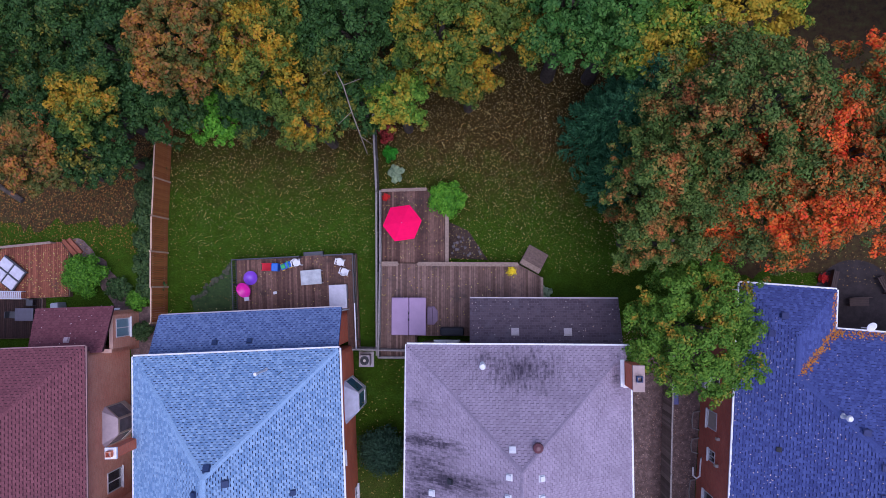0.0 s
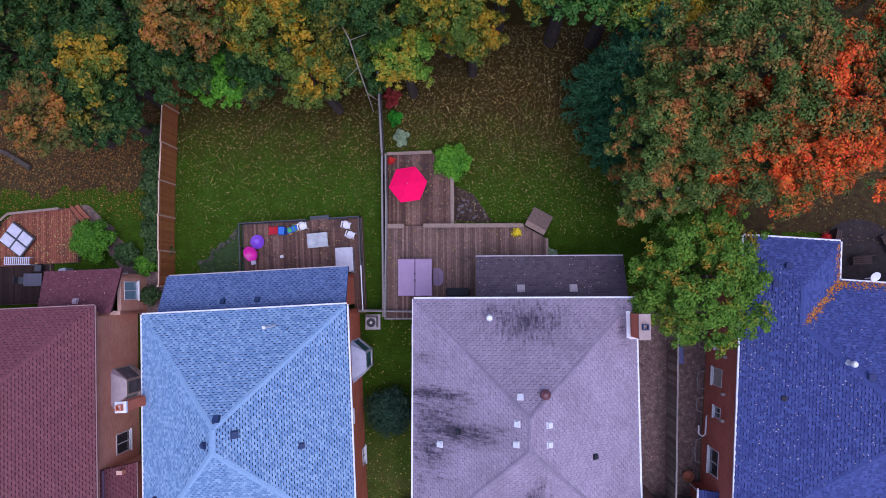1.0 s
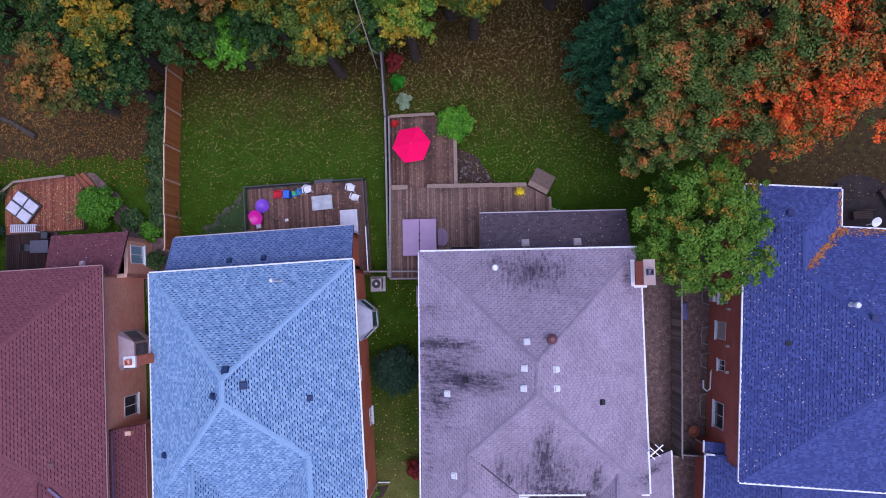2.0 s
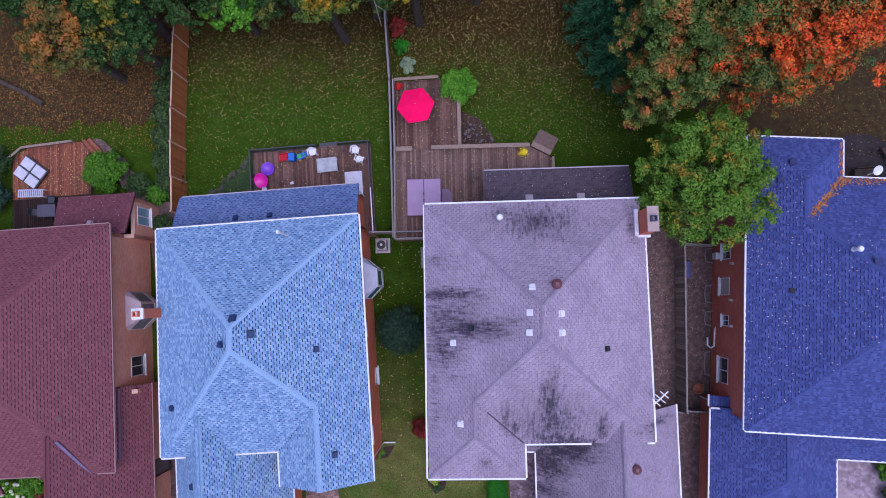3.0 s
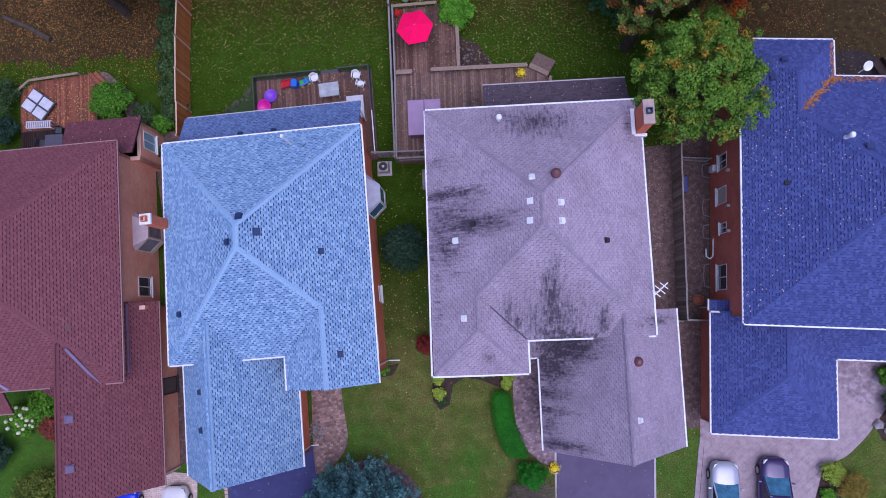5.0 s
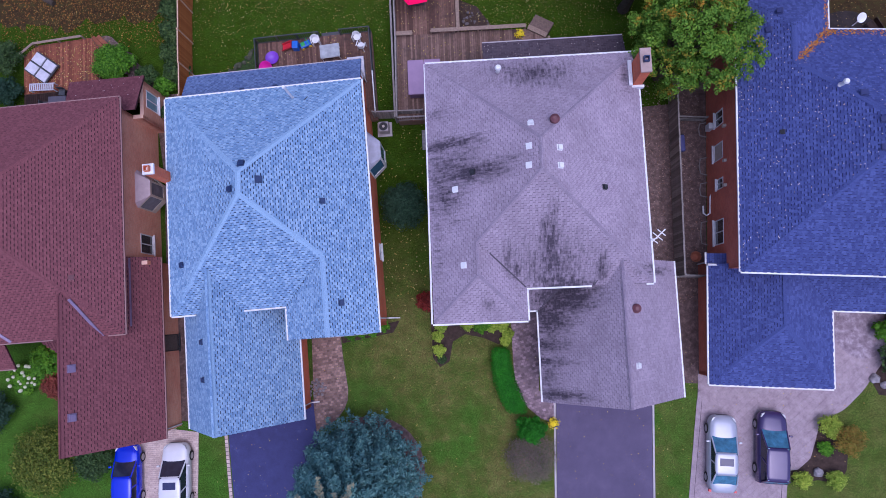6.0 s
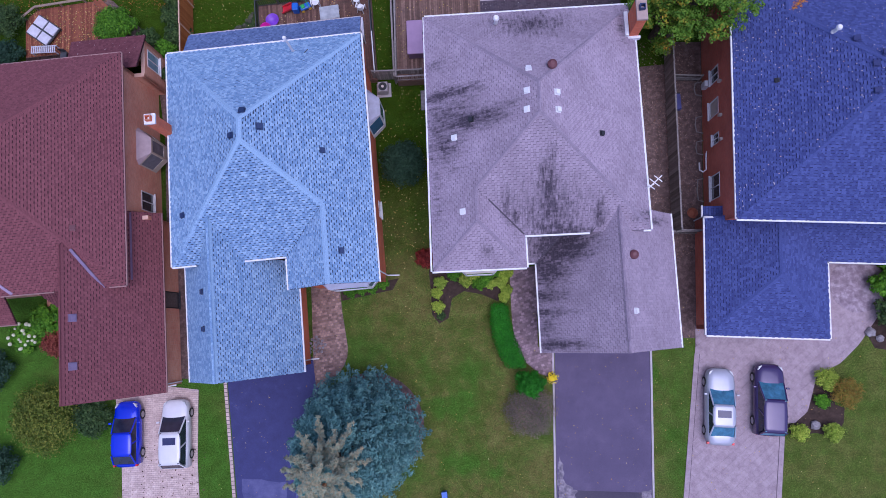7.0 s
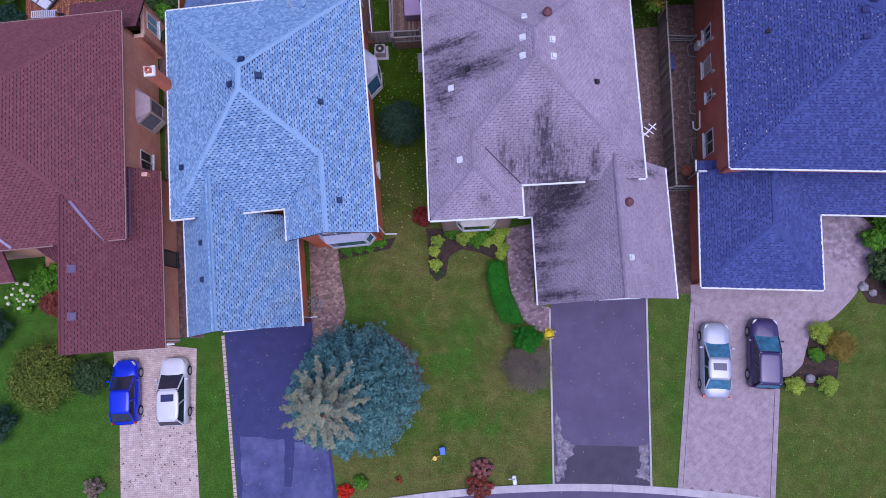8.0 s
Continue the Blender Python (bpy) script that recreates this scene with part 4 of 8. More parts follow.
# ---- the house with the weathered mauve roof ----
def mauve_house():
    h = thing("house", pose(-4.3, -4.65, 0, 0, 0, 3.5), "two-storey buff-brick house with black-stained mauve shingle roof", "house", "houses in the row")
    z, zw, za = 7.0, 8.604, 10.75
    an, as_ = (6.03, -5.75, za), (6.03, -7.35, za)
    slopes = [
        [(12.17, 0, z), (-0.05, 0, z), an],
        [(-0.05, 0, z), (-0.05, -15.08, z), (2.55, -12.55, zw), (2.55, -10.738, zw), as_, an],
        [(5.2, -13.27, z), (12.17, -13.27, z), as_, (2.55, -10.738, zw)],
        [(12.17, -13.27, z), (12.17, 0, z), an, as_],
        [(5.2, -15.08, z), (5.2, -13.27, z), (2.55, -10.738, zw), (2.55, -12.55, zw)],
        [(-0.05, -15.08, z), (5.2, -15.08, z), (2.55, -12.55, zw)],
    ]
    caps = [((0.1, -0.1, z + 0.02), an), ((12.05, -0.1, z + 0.02), an), (an, as_), ((12.1, -13.15, z + 0.02), as_), ((2.55, -10.738, zw), as_), ((2.55, -12.55, zw), (2.55, -10.738, zw)), ((0, -15.0, z + 0.02), (2.55, -12.55, zw)), ((5.1, -15.0, z + 0.02), (2.55, -12.55, zw))]
    mats = (M_SH_GREY_BASE, M_SH_GREY, M_SH_GREY_P, M_SH_GREY_CAP)
    build_roof(h, "roof", slopes, mats, caps, "weathered mauve shingle hip roof with black stains", seed=7, window=(7.6, -9.4, 10.4, -6.6), tab=0.30, course=0.145, lift=0.022, gap=0.010, butt=0.008, tooth=0.022, cap=0.1)
    gz, rz = 3.4, 7.8
    gar = [
        [(6.1, -12.85, gz), (6.1, -20.0, gz), (10.35, -20.0, rz), (10.35, -11.2, rz), (8.7, -12.85, 6.09)],
        [(14.45, -20.0, gz), (14.45, -11.86, gz), (12.0, -11.86, 6.03), (10.35, -11.2, rz), (10.35, -20.0, rz)],
        [(4.83, -14.5, gz), (6.1, -14.5, gz), (7.72, -12.88, 5.2), (4.83, -12.88, 5.2)],
    ]
    build_roof(h, "garage_roof", gar, mats, [((10.35, -20.0, rz), (10.35, -11.3, rz))], "steep mauve garage roof with black stains and painted shade", seed=8, fall=1.0, tab=0.30, course=0.145, lift=0.022, gap=0.010, butt=0.008, tooth=0.022, cap=0.1)
    for a, b in (((3.2, -11.36, zw - 0.37), (5.15, -13.22, z + 0.06)), ((10.25, -11.35, rz + 0.04), (8.95, -13.2, z + 0.06)), ((6.15, -14.45, gz + 0.05), (7.7, -12.95, 5.15))):
        part("valley", Geo().beam(a, b, 0.08, 0.05), M_VALLEY_D, h, "dark metal valley between two slopes")
    dm = (M_SH_GREY_BASE, M_SH_DARK, M_SH_DARK, M_SH_DARK)
    build_roof(h, "rear_roof", [[(12.25, 2.48, 3.8), (3.45, 2.48, 3.8), (3.45, -0.3, 5.0), (12.25, -0.3, 5.0)]], dm, [], "dark brown lean-to roof over the extension", seed=9, lift=0.016)
    gutters(h, [((12.15, 0, z), (0, 0, z)), ((0, 0, z), (-0.1, -15.08, z)), ((-0.1, -15.08, z), (5.2, -15.08, z)), ((5.2, -15.08, z), (5.2, -13.4, z)), ((5.2, -13.27, z), (8.8, -13.27, z)), ((11.8, -13.27, z), (12.2, -13.27, z)), ((12.2, -13.27, z), (12.15, -2.2, z)), ((12.15, -0.7, z), (12.15, 0, z)),
                ((6.1, -14.5, gz), (6.1, -20.0, gz)), ((14.45, -20.0, gz), (14.45, -11.86, gz)), ((5.2, -14.5, gz), (6.1, -14.5, gz))], M_WHITE)
    gutters(h, [((12.25, 2.48, 3.8), (3.45, 2.48, 3.8))], M_CONCRETE, 0.07, 0.09, "dull pale eaves gutter")
    B = M_BRICK_BUFF
    wall(h, (0.4, -0.4), (0.4, -14.65), 0, z, B, [(6, 7, 4.2, 5.6)])
    wall(h, (0.4, -14.65), (4.8, -14.65), 0, z, B, [(1.2, 3.2, 4.3, 5.7)])
    wall(h, (4.8, -14.65), (4.8, -12.85), 0, z, B)
    wall(h, (4.8, -12.85), (11.75, -12.85), 0, z, B, [(0.4, 1.4, 0.1, 2.2, M_CREAM, 0, M_MAROON)])
    wall(h, (11.75, -12.85), (11.75, -0.4), 0, z, B)
    wall(h, (11.75, -0.4), (0.4, -0.4), 0, z, B, [(9.0, 10.6, 0.9, 2.9)])
    wall(h, (11.85, -0.1), (11.85, 2.1), 0, 3.9, B)
    wall(h, (11.85, 2.1), (3.85, 2.1), 0, 3.85, B, [(2, 5, 1.0, 3.0)])
    wall(h, (3.85, 2.1), (3.85, -0.1), 0, 3.9, B)
    wall(h, (6.5, -12.85), (6.5, -19.6), 0, gz + 0.3, B)
    wall(h, (6.5, -19.6), (14.05, -19.6), 0, gz + 0.3, B, [(0.8, 3.4, 0.05, 2.3, M_WHITE, 0, M_CREAM), (4.0, 6.6, 0.05, 2.3, M_WHITE, 0, M_CREAM)])
    gable(h, (6.45, -19.6), (14.1, -19.6), gz + 0.3, (3.9, rz - 0.25), B)
    wall(h, (14.05, -19.6), (14.05, -12.0), 0, gz + 0.3, B)
    wall(h, (14.05, -12.0), (11.75, -12.0), 0, gz + 0.3, B)
    ch = chimney(h, 11.76, -2.05, 12.27, -0.8, 0, 9.2, M_BRICK_ORANGE, 1, M_BUFFCAP, M_VENT_BLUE)
    g = Geo().box(11.5, -2.12, 7.25, 11.71, -0.68, 7.55).box(11.5, -2.2, 7.0, 12.4, -2.06, 7.3)
    part("flashing", g, M_WHITE, ch, "white metal chimney flashing")
    bay(h, pose(1.35, -14.65, 0), 2.5, 0.42, 2.1, 2.2, M_CREAM, M_WHITE)
    kn, ks, kw, ke = (za - z) / 5.75, (za - z) / 5.9, (za - z) / 6.05, (za - z) / 6.15
    roof_vent(h, 5.6, -4.85, z + kn * 4.85, -90, kn, M_WHITE, 0.25, "white square roof vent")
    for x, y in ((5.45, -6.1), (5.4, -7.1)):
        roof_vent(h, x, y, z + kw * x, 0, kw, M_WHITE, 0.25, "white square roof vent")
    for x, y in ((7.0, -6.2), (7.0, -7.15)):
        roof_vent(h, x, y, z + ke * (12.15 - x), 180, ke, M_WHITE, 0.25, "white square roof vent")
    for x, y in ((1.5, -7.7), (1.8, -11.95)):
        roof_vent(h, x, y, z + kw * x, 0, kw, M_WHITE, 0.26, "white square roof vent")
    roof_vent(h, 9.5, -8.1, z + ke * 2.65, 180, ke, M_DARK, 0.22, "small dark plumbing vent")
    roof_vent(h, 2.5, -6.9, z + kw * 2.5, 0, kw, M_DARK, 0.24, "small dark plumbing vent")
    roof_vent(h, 10.95, -17.75, gz + 1.073 * 3.5, 180, 1.073, M_WHITE, 0.26, "white square roof vent")
    roof_vent(h, 6.1, 0.55, 4.65, -90, 0.43, M_CONCRETE, 0.34, "grey square roof vent")
    roof_vent(h, 9.15, 0.55, 4.65, -90, 0.43, M_CONCRETE, 0.34, "grey square roof vent")
    for x, y, zz in ((6.85, -4.7, z + kn * 4.7), (11.1, -14.65, gz + 1.073 * 3.35)):
        g = Geo().cyl(x, y, zz - 0.2, zz + 0.22, 0.2, 16).cyl(x, y, zz + 0.22, zz + 0.34, 0.27, 16, 0.24).cyl(x, y, zz + 0.34, zz + 0.44, 0.24, 16, 0.1)
        part("roof_turbine", g, M_MAROON, h, "round maroon roof ventilator")
    stack_pipe(h, 4.15, -1.0, z + 0.6, M_WHITE, 0.11, 0.75)
    # aerial at the eaves
    g = Geo().tube([(12.05, -10.9, 6.6), (12.3, -10.9, 7.9)], [0.03, 0.03], 6)
    g.beam((11.95, -11.15, 7.9), (12.75, -10.45, 7.95), 0.06, 0.05)
    for i in range(3):
        c = Vector((12.1 + 0.22 * i, -11.02 + 0.2 * i, 7.95))
        s = 0.2 + 0.05 * (i % 2)
        g.beam(c + Vector((-s, s * 0.9, 0)), c + Vector((s, -s * 0.9, 0)), 0.05, 0.03)
    part("aerial", g, M_WHITE, h, "white rooftop television aerial")
    downpipe(h, [(0.02, -1.0, 6.9), (0.32, -1.0, 6.5), (0.32, -1.0, 0.15)], M_WHITE)
    return h


# ---- the house with the navy roof ----
def navy_house():
    h = thing("house", pose(13.85, -0.1, 0, 0, 0, -0.7), "two-storey dark-red brick house with navy shingle roof", "house", "houses in the row")
    z, zw, za = 6.4, 7.88, 10.55
    slopes = [
        [(-0.05, 0, z), (-0.05, -16.3, z), (7.1, -9.2, za), (2.5, -4.66, zw), (2.5, -2.6, zw)],
        [(5.1, 0, z), (-0.05, 0, z), (2.5, -2.6, zw)],
        [(5.1, -2.14, z), (5.1, 0, z), (2.5, -2.6, zw), (2.5, -4.66, zw)],
        [(15.6, -2.14, z), (5.1, -2.14, z), (2.5, -4.66, zw), (7.1, -9.2, za), (8.5, -9.2, za)],
        [(0, -16.3, z), (15.6, -16.3, z), (8.5, -9.2, za), (7.1, -9.2, za)],
        [(15.6, -16.3, z), (15.6, -2.14, z), (8.5, -9.2, za)],
    ]
    mats = (M_SH_NAVY_BASE, M_SH_NAVY, M_SH_NAVY_P, M_SH_NAVY)
    caps = [((0.1, -16.2, z), (7.1, -9.2, za)), ((2.5, -4.66, zw), (7.1, -9.2, za)), ((7.1, -9.2, za), (8.5, -9.2, za)), ((2.5, -2.6, zw), (2.5, -4.66, zw)), ((15.6, -16.3, z), (8.5, -9.2, za)), ((15.6, -2.14, z), (8.5, -9.2, za))]
    build_roof(h, "roof", slopes, mats, caps, "navy blue laminated shingle roof sprinkled with leaves", seed=11, tab=0.32, course=0.16, lift=0.03, rag=0.9, gap=0.006, butt=0.005, tooth=0.05)
    gz = 3.0
    gar = [
        [(-0.6, -15.6, gz), (-0.6, -22.87, gz), (3.05, -19.2, 5.0), (3.05, -15.6, 5.0)],
        [(-0.6, -22.87, gz), (6.67, -22.87, gz), (3.05, -19.2, 5.0)],
        [(6.67, -22.87, gz), (6.67, -18.2, gz), (4.1, -15.65, 4.42), (3.05, -15.65, 5.0), (3.05, -19.2, 5.0)],
        [(6.67, -18.2, gz), (13.0, -18.2, gz), (13.0, -15.65, 4.41), (4.1, -15.65, 4.41)],
    ]
    build_roof(h, "garage_roof", gar, mats, [((-0.5, -22.75, gz), (3.05, -19.2, 5.0)), ((6.6, -22.75, gz), (3.05, -19.2, 5.0)), ((3.05, -19.2, 5.0), (3.05, -15.7, 5.0))], "navy hipped garage roof", seed=12, tab=0.32, course=0.16, lift=0.03, rag=0.9, gap=0.006, butt=0.005, tooth=0.05)
    build_roof(h, "side_roof", [[(-0.7, -14.95, 3.0), (-0.7, -15.6, 3.0), (0.42, -15.6, 3.25), (0.42, -14.95, 3.25)]], mats, [], "small navy roof over the side door", seed=13)
    gutters(h, [((-0.1, 0, z), (0, -16.3, z)), ((0, -16.3, z), (15.6, -16.3, z)), ((5.1, -2.14, z), (5.1, 0, z)), ((5.1, 0, z), (-0.1, 0, z)), ((15.6, -2.14, z), (5.1, -2.14, z)),
                ((-0.6, -15.6, gz), (-0.6, -22.87, gz)), ((-0.6, -22.87, gz), (6.67, -22.87, gz)), ((6.67, -22.87, gz), (6.67, -18.2, gz)), ((6.67, -18.2, gz), (13.0, -18.2, gz)), ((-0.7, -14.9, 3.0), (-0.7, -15.6, 3.0))], M_WHITE)
    part("fascia", Geo().box(-0.7, -15.72, 2.95, 0.42, -15.61, 3.25).box(0.42, -15.9, 2.95, 0.55, -14.9, 3.35), M_WHITE, h, "white fascia board")
    B = M_BRICK_RED
    wall(h, (0.4, -0.4), (0.4, -15.9), 0, z, B, [(5.3, 6.3, 1.7, 3.0), (7.4, 8.5, 1.4, 2.9, None, 0, M_CREAM), (9.7, 10.4, 1.9, 2.9), (12.3, 13.9, 1.4, 2.9)])
    wall(h, (0.4, -15.9), (15.2, -15.9), 0, z, B)
    wall(h, (15.2, -15.9), (15.2, -2.5), 0, z, B)
    wall(h, (15.2, -2.5), (4.7, -2.5), 0, z, B, [(2, 4, 1, 3)])
    wall(h, (4.7, -2.5), (4.7, -0.4), 0, z, B)
    wall(h, (4.7, -0.4), (0.4, -0.4), 0, z, B, [(1, 3, 1, 2.6)])
    wall(h, (-0.2, -15.3), (-0.2, -22.5), 0, gz, B)
    wall(h, (-0.2, -22.5), (6.27, -22.5), 0, gz, B, [(0.6, 5.6, 0.05, 2.3, M_WHITE, 1, M_CREAM)])
    wall(h, (6.27, -22.5), (6.27, -15.9), 0, gz, B)
    wall(h, (0.4, -15.3), (-0.2, -15.3), 0, gz, B)
    kw = (za - z) / 7.1
    for x, y in ((5.2, -7.0), (5.9, -8.55), (5.9, -10.0), (6.3, -8.0)):
        roof_vent(h, x, y, z + kw * x, 0, kw, M_SH_NAVY_VENT, 0.27, "navy square roof vent")
    roof_vent(h, 1.9, -1.6, z + kw * 1.9, 0, kw, M_SH_NAVY_VENT, 0.26, "navy square roof vent")
    roof_vent(h, 1.4, -2.6, z + kw * 1.4, 0, kw, M_SH_NAVY_VENT, 0.28, "navy square roof vent")
    roof_vent(h, 1.9, -8.6, z + kw * 1.9, 0, kw, M_DARK, 0.2, "small dark plumbing vent")
    stack_pipe(h, 4.3, -6.4, z + kw * 4.3, M_WHITE, 0.1, 0.55)
    g = Geo().tube([(6.4, -1.95, 6.5), (6.45, -1.9, 7.3)], [0.03, 0.03], 6)
    part("dish_mast", g, M_WHITE, h)
    d = Geo()
    rings = []
    for i in range(6):
        r = 0.27 * i / 5 + 0.005
        rings.append([(r * math.cos(math.tau * j / 20), r * math.sin(math.tau * j / 20), 0.6 * r * r) for j in range(20)])
    d.loft(rings, caps=False)
    d.loft([[(x, y, q - 0.02) for x, y, q in r] for r in rings[::-1]], caps=False)
    part("satellite_dish", d, M_WHITE, h, "white round satellite dish", m=pose(6.45, -1.85, 7.3, 28, 10, 0), smooth=True)
    downpipe(h, [(0.3, -10.9, 1.0), (0.28, -11.0, 0.95), (0.28, -12.1, 0.9), (0.1, -12.25, 0.85), (-0.1, -12.1, 0.8), (-0.1, -11.6, 0.75)], M_WHITE, 0.055)
    downpipe(h, [(-0.35, -15.4, 2.9), (-0.3, -15.4, 0.15)], M_WHITE)
    for y in (-7.0, -9.2, -10.75):
        part("wall_lamp", Geo().box(0.22, y - 0.08, 3.2, 0.395, y + 0.08, 3.5), M_CREAM, h, "small cream wall lamp")
    part("meter_box", Geo().box(0.1, -6.6, 0.7, 0.395, -6.2, 1.4), M_WHITE, h, "white utility meter box")
    return h


# ---- the house with the maroon roof ----
def maroon_house():
    h = thing("house", pose(-23.1, -6.3, 0, 0, 0, 5.9), "two-storey tan-brick house with maroon shingle roof", "house", "houses in the row")
    z, za = 5.6, 10.35
    ae, aw = (-7.55, -7.15, za), (-8.2, -7.15, za)
    slopes = [
        [(-0.25, 0.15, z), (-15.5, 0.15, z), aw, ae],
        [(-15.5, 0.15, z), (-15.5, -14.45, z), aw],
        [(-15.5, -14.45, z), (-0.25, -14.45, z), ae, aw],
        [(-0.25, -14.45, z), (-0.25, 0.15, z), ae],
    ]
    mats = (M_SH_RED_BASE, M_SH_RED, M_SH_RED_P, M_SH_RED)
    caps = [((-0.35, 0.05, z), ae), ((-0.35, -14.35, z), ae), (ae, aw), ((-15.4, 0.05, z), aw), ((-15.4, -14.35, z), aw)]
    build_roof(h, "roof", slopes, mats, caps, "maroon asphalt shingle hip roof", seed=15, window=(-3.2, -8.4, -0.8, -5.6), tab=0.32, course=0.17, lift=0.028, gap=0.006, butt=0.006, tooth=0.042)
    gz, rz = 3.0, 7.4
    gar = [
        [(0.73, -21.1, gz), (0.73, -9.7, gz), (-1.2, -9.7, 5.22), (-3.1, -11.9, rz), (-3.1, -21.1, rz)],
        [(-5.0, -12.9, gz), (-5.0, -21.1, gz), (-3.1, -21.1, rz), (-3.1, -11.9, rz), (-4.0, -12.9, 5.316)],
    ]
    build_roof(h, "garage_roof", gar, mats, [((-3.1, -21.1, rz), (-3.1, -12.0, rz))], "steep maroon garage roof", seed=16, fall=1.0, tab=0.32, course=0.17, lift=0.028, gap=0.006, butt=0.006, tooth=0.042)
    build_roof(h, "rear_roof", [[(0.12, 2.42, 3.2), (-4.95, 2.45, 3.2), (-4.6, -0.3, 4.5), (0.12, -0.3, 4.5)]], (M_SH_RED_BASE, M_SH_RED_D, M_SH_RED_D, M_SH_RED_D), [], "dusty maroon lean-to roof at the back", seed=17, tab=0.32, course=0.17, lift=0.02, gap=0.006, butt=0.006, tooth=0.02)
    roof_vent(h, -2.3, 0.45, 4.16, -90, 0.47, M_BAYROOF, 0.26, "pinkish square roof vent")
    build_roof(h, "porch_roof", [[(-11.5, -16.05, 3.0), (-8.9, -16.05, 3.0), (-8.9, -13.9, 4.4), (-11.5, -13.9, 4.4)]], mats, [], "maroon porch roof", seed=18)
    part("porch_floor", Geo().box(-8.7, -16.0, 0.0, -4.9, -14.06, 0.35).box(-7.9, -16.4, 0.0, -5.8, -16.003, 0.18), M_PORCH, h, "tan tiled porch floor with a step")
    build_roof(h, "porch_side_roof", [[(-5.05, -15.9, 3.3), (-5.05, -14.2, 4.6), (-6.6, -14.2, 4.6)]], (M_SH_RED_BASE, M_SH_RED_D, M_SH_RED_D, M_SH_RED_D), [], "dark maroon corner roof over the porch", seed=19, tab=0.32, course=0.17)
    gutters(h, [((-0.25, -14.45, z), (-0.25, 0.15, z)), ((-0.25, 0.15, z), (-15.5, 0.15, z)), ((-8.0, -14.45, z), (-4.7, -14.45, z)), ((-1.3, -14.45, z), (-0.25, -14.45, z)), ((0.73, -21.1, gz), (0.73, -9.7, gz)), ((-11.5, -16.05, gz), (-8.9, -16.05, gz))], M_GUTTER_M, 0.07, 0.09, "dull pinkish eaves gutter")
    part("valley_flashing", Geo().beam((-2.64, -12.25, 7.2), (-1.6, -14.5, 5.62), 0.17, 0.06), M_VALLEY, h, "lilac metal valley flashing")
    part("wall_flashing", Geo().beam((-0.52, -9.8, 4.48), (-0.52, -14.0, 4.48), 0.14, 0.05), M_VALLEY, h, "lilac metal flashing")
    part("valley_flashing", Geo().beam((-8.6, -12.9, 6.75), (-7.2, -14.4, 5.7), 0.16, 0.06), M_VALLEY, h, "lilac metal valley flashing")
    B = M_BRICK_TAN
    wall(h, (-0.65, -14.05), (-0.65, -0.25), 0, z, B, [(4.75, 6.05, 1.2, 2.8)])
    wall(h, (-0.65, -0.25), (-15.1, -0.25), 0, z, B, [(4.9, 6.4, 1.0, 3.0)])
    wall(h, (-15.1, -0.25), (-15.1, -14.05), 0, z, B)
    wall(h, (-15.1, -14.05), (-0.65, -14.05), 0, z, B, [(8.2, 9.4, 0.2, 2.3)])
    wall(h, (0.0, -0.5), (0.0, 2.1), 0, 3.15, B, [(0.9, 2.1, 1.2, 2.8, None, 1, M_PANE_PALE)])
    wall(h, (0.0, 2.1), (-4.6, 2.1), 0, 3.1, B, [(1, 3.4, 0.7, 2.6)])
    wall(h, (-0.65, -0.5), (0.0, -0.5), 0, 3.3, B)
    wall(h, (-4.6, 2.1), (-4.6, 0.0), 0, 3.1, B)
    wall(h, (0.33, -20.75), (0.33, -9.95), 0, gz + 0.3, B, [(5.0, 6.1, 0.1, 2.2, M_DARK, 0, M_FENCE_OLD)])
    wall(h, (0.33, -9.95), (-0.65, -9.95), 0, gz + 0.9, B)
    wall(h, (-4.7, -14.0), (-4.7, -20.75), 0, gz + 0.3, B)
    wall(h, (-4.7, -20.75), (0.33, -20.75), 0, gz + 0.3, B, [(0.4, 4.6, 0.05, 2.3, M_WHITE, 1, M_CREAM)])
    gable(h, (-4.75, -20.75), (0.38, -20.75), gz + 0.3, (1.65, rz - 0.25), B)
    bay(h, pose(-0.65, -6.35, 0, 0, 0, 90), 2.5, 0.85, 2.3, 0.7, M_BAYROOF, M_CREAM, M_PANE_GREY)
    kw = (za - z) / 7.3
    for x, y in ((-6.3, -6.2), (-2.55, -11.0)):
        roof_vent(h, x, y, z + kw * (-0.25 - x), 180, kw, M_MAROON, 0.24, "small maroon plumbing vent")
    for y in (-16.2, -18.95):
        roof_vent(h, -2.72, y, gz + 1.149 * 3.45, 180, 1.149, M_VALLEY, 0.34, "lilac square roof vent")
    downpipe(h, [(0.6, -20.6, 2.9), (0.42, -20.6, 2.7), (0.42, -20.6, 0.15)], M_WHITE)
    return h


blue_house()
mauve_house()
navy_house()
maroon_house()

# ---- ground, drives, paths and road ----
def sheet(name, poly, z, mat_, label, category, th=0.04):
    return tagged(part(name, Geo().prism(poly, z - th, z), mat_), label, category, kind="structure")


def ground():
    g = Geo()
    xs = [-1500, -300, -80, -40, 40, 80, 300, 1500]
    v = [(x, y, 0.0) for y in xs for x in xs]
    k = len(xs)
    f = [(j * k + i, j * k + i + 1, (j + 1) * k + i + 1, (j + 1) * k + i) for j in range(k - 1) for i in range(k - 1)]
    tagged(part("ground", g.add(v, f), M_LAWN), "autumn lawn, worn and sprinkled with fallen leaves", "ground", kind="structure")


def road_edge(x):
    """The kerb's line along the curving road."""
    u = abs(x - 7.5)
    k = 0.0115 * (0.5 if x > 7.5 else 0.55)
    return -35.36 - k * min(u, 30.0) ** 2 - k * 60.0 * max(0.0, u - 30.0)


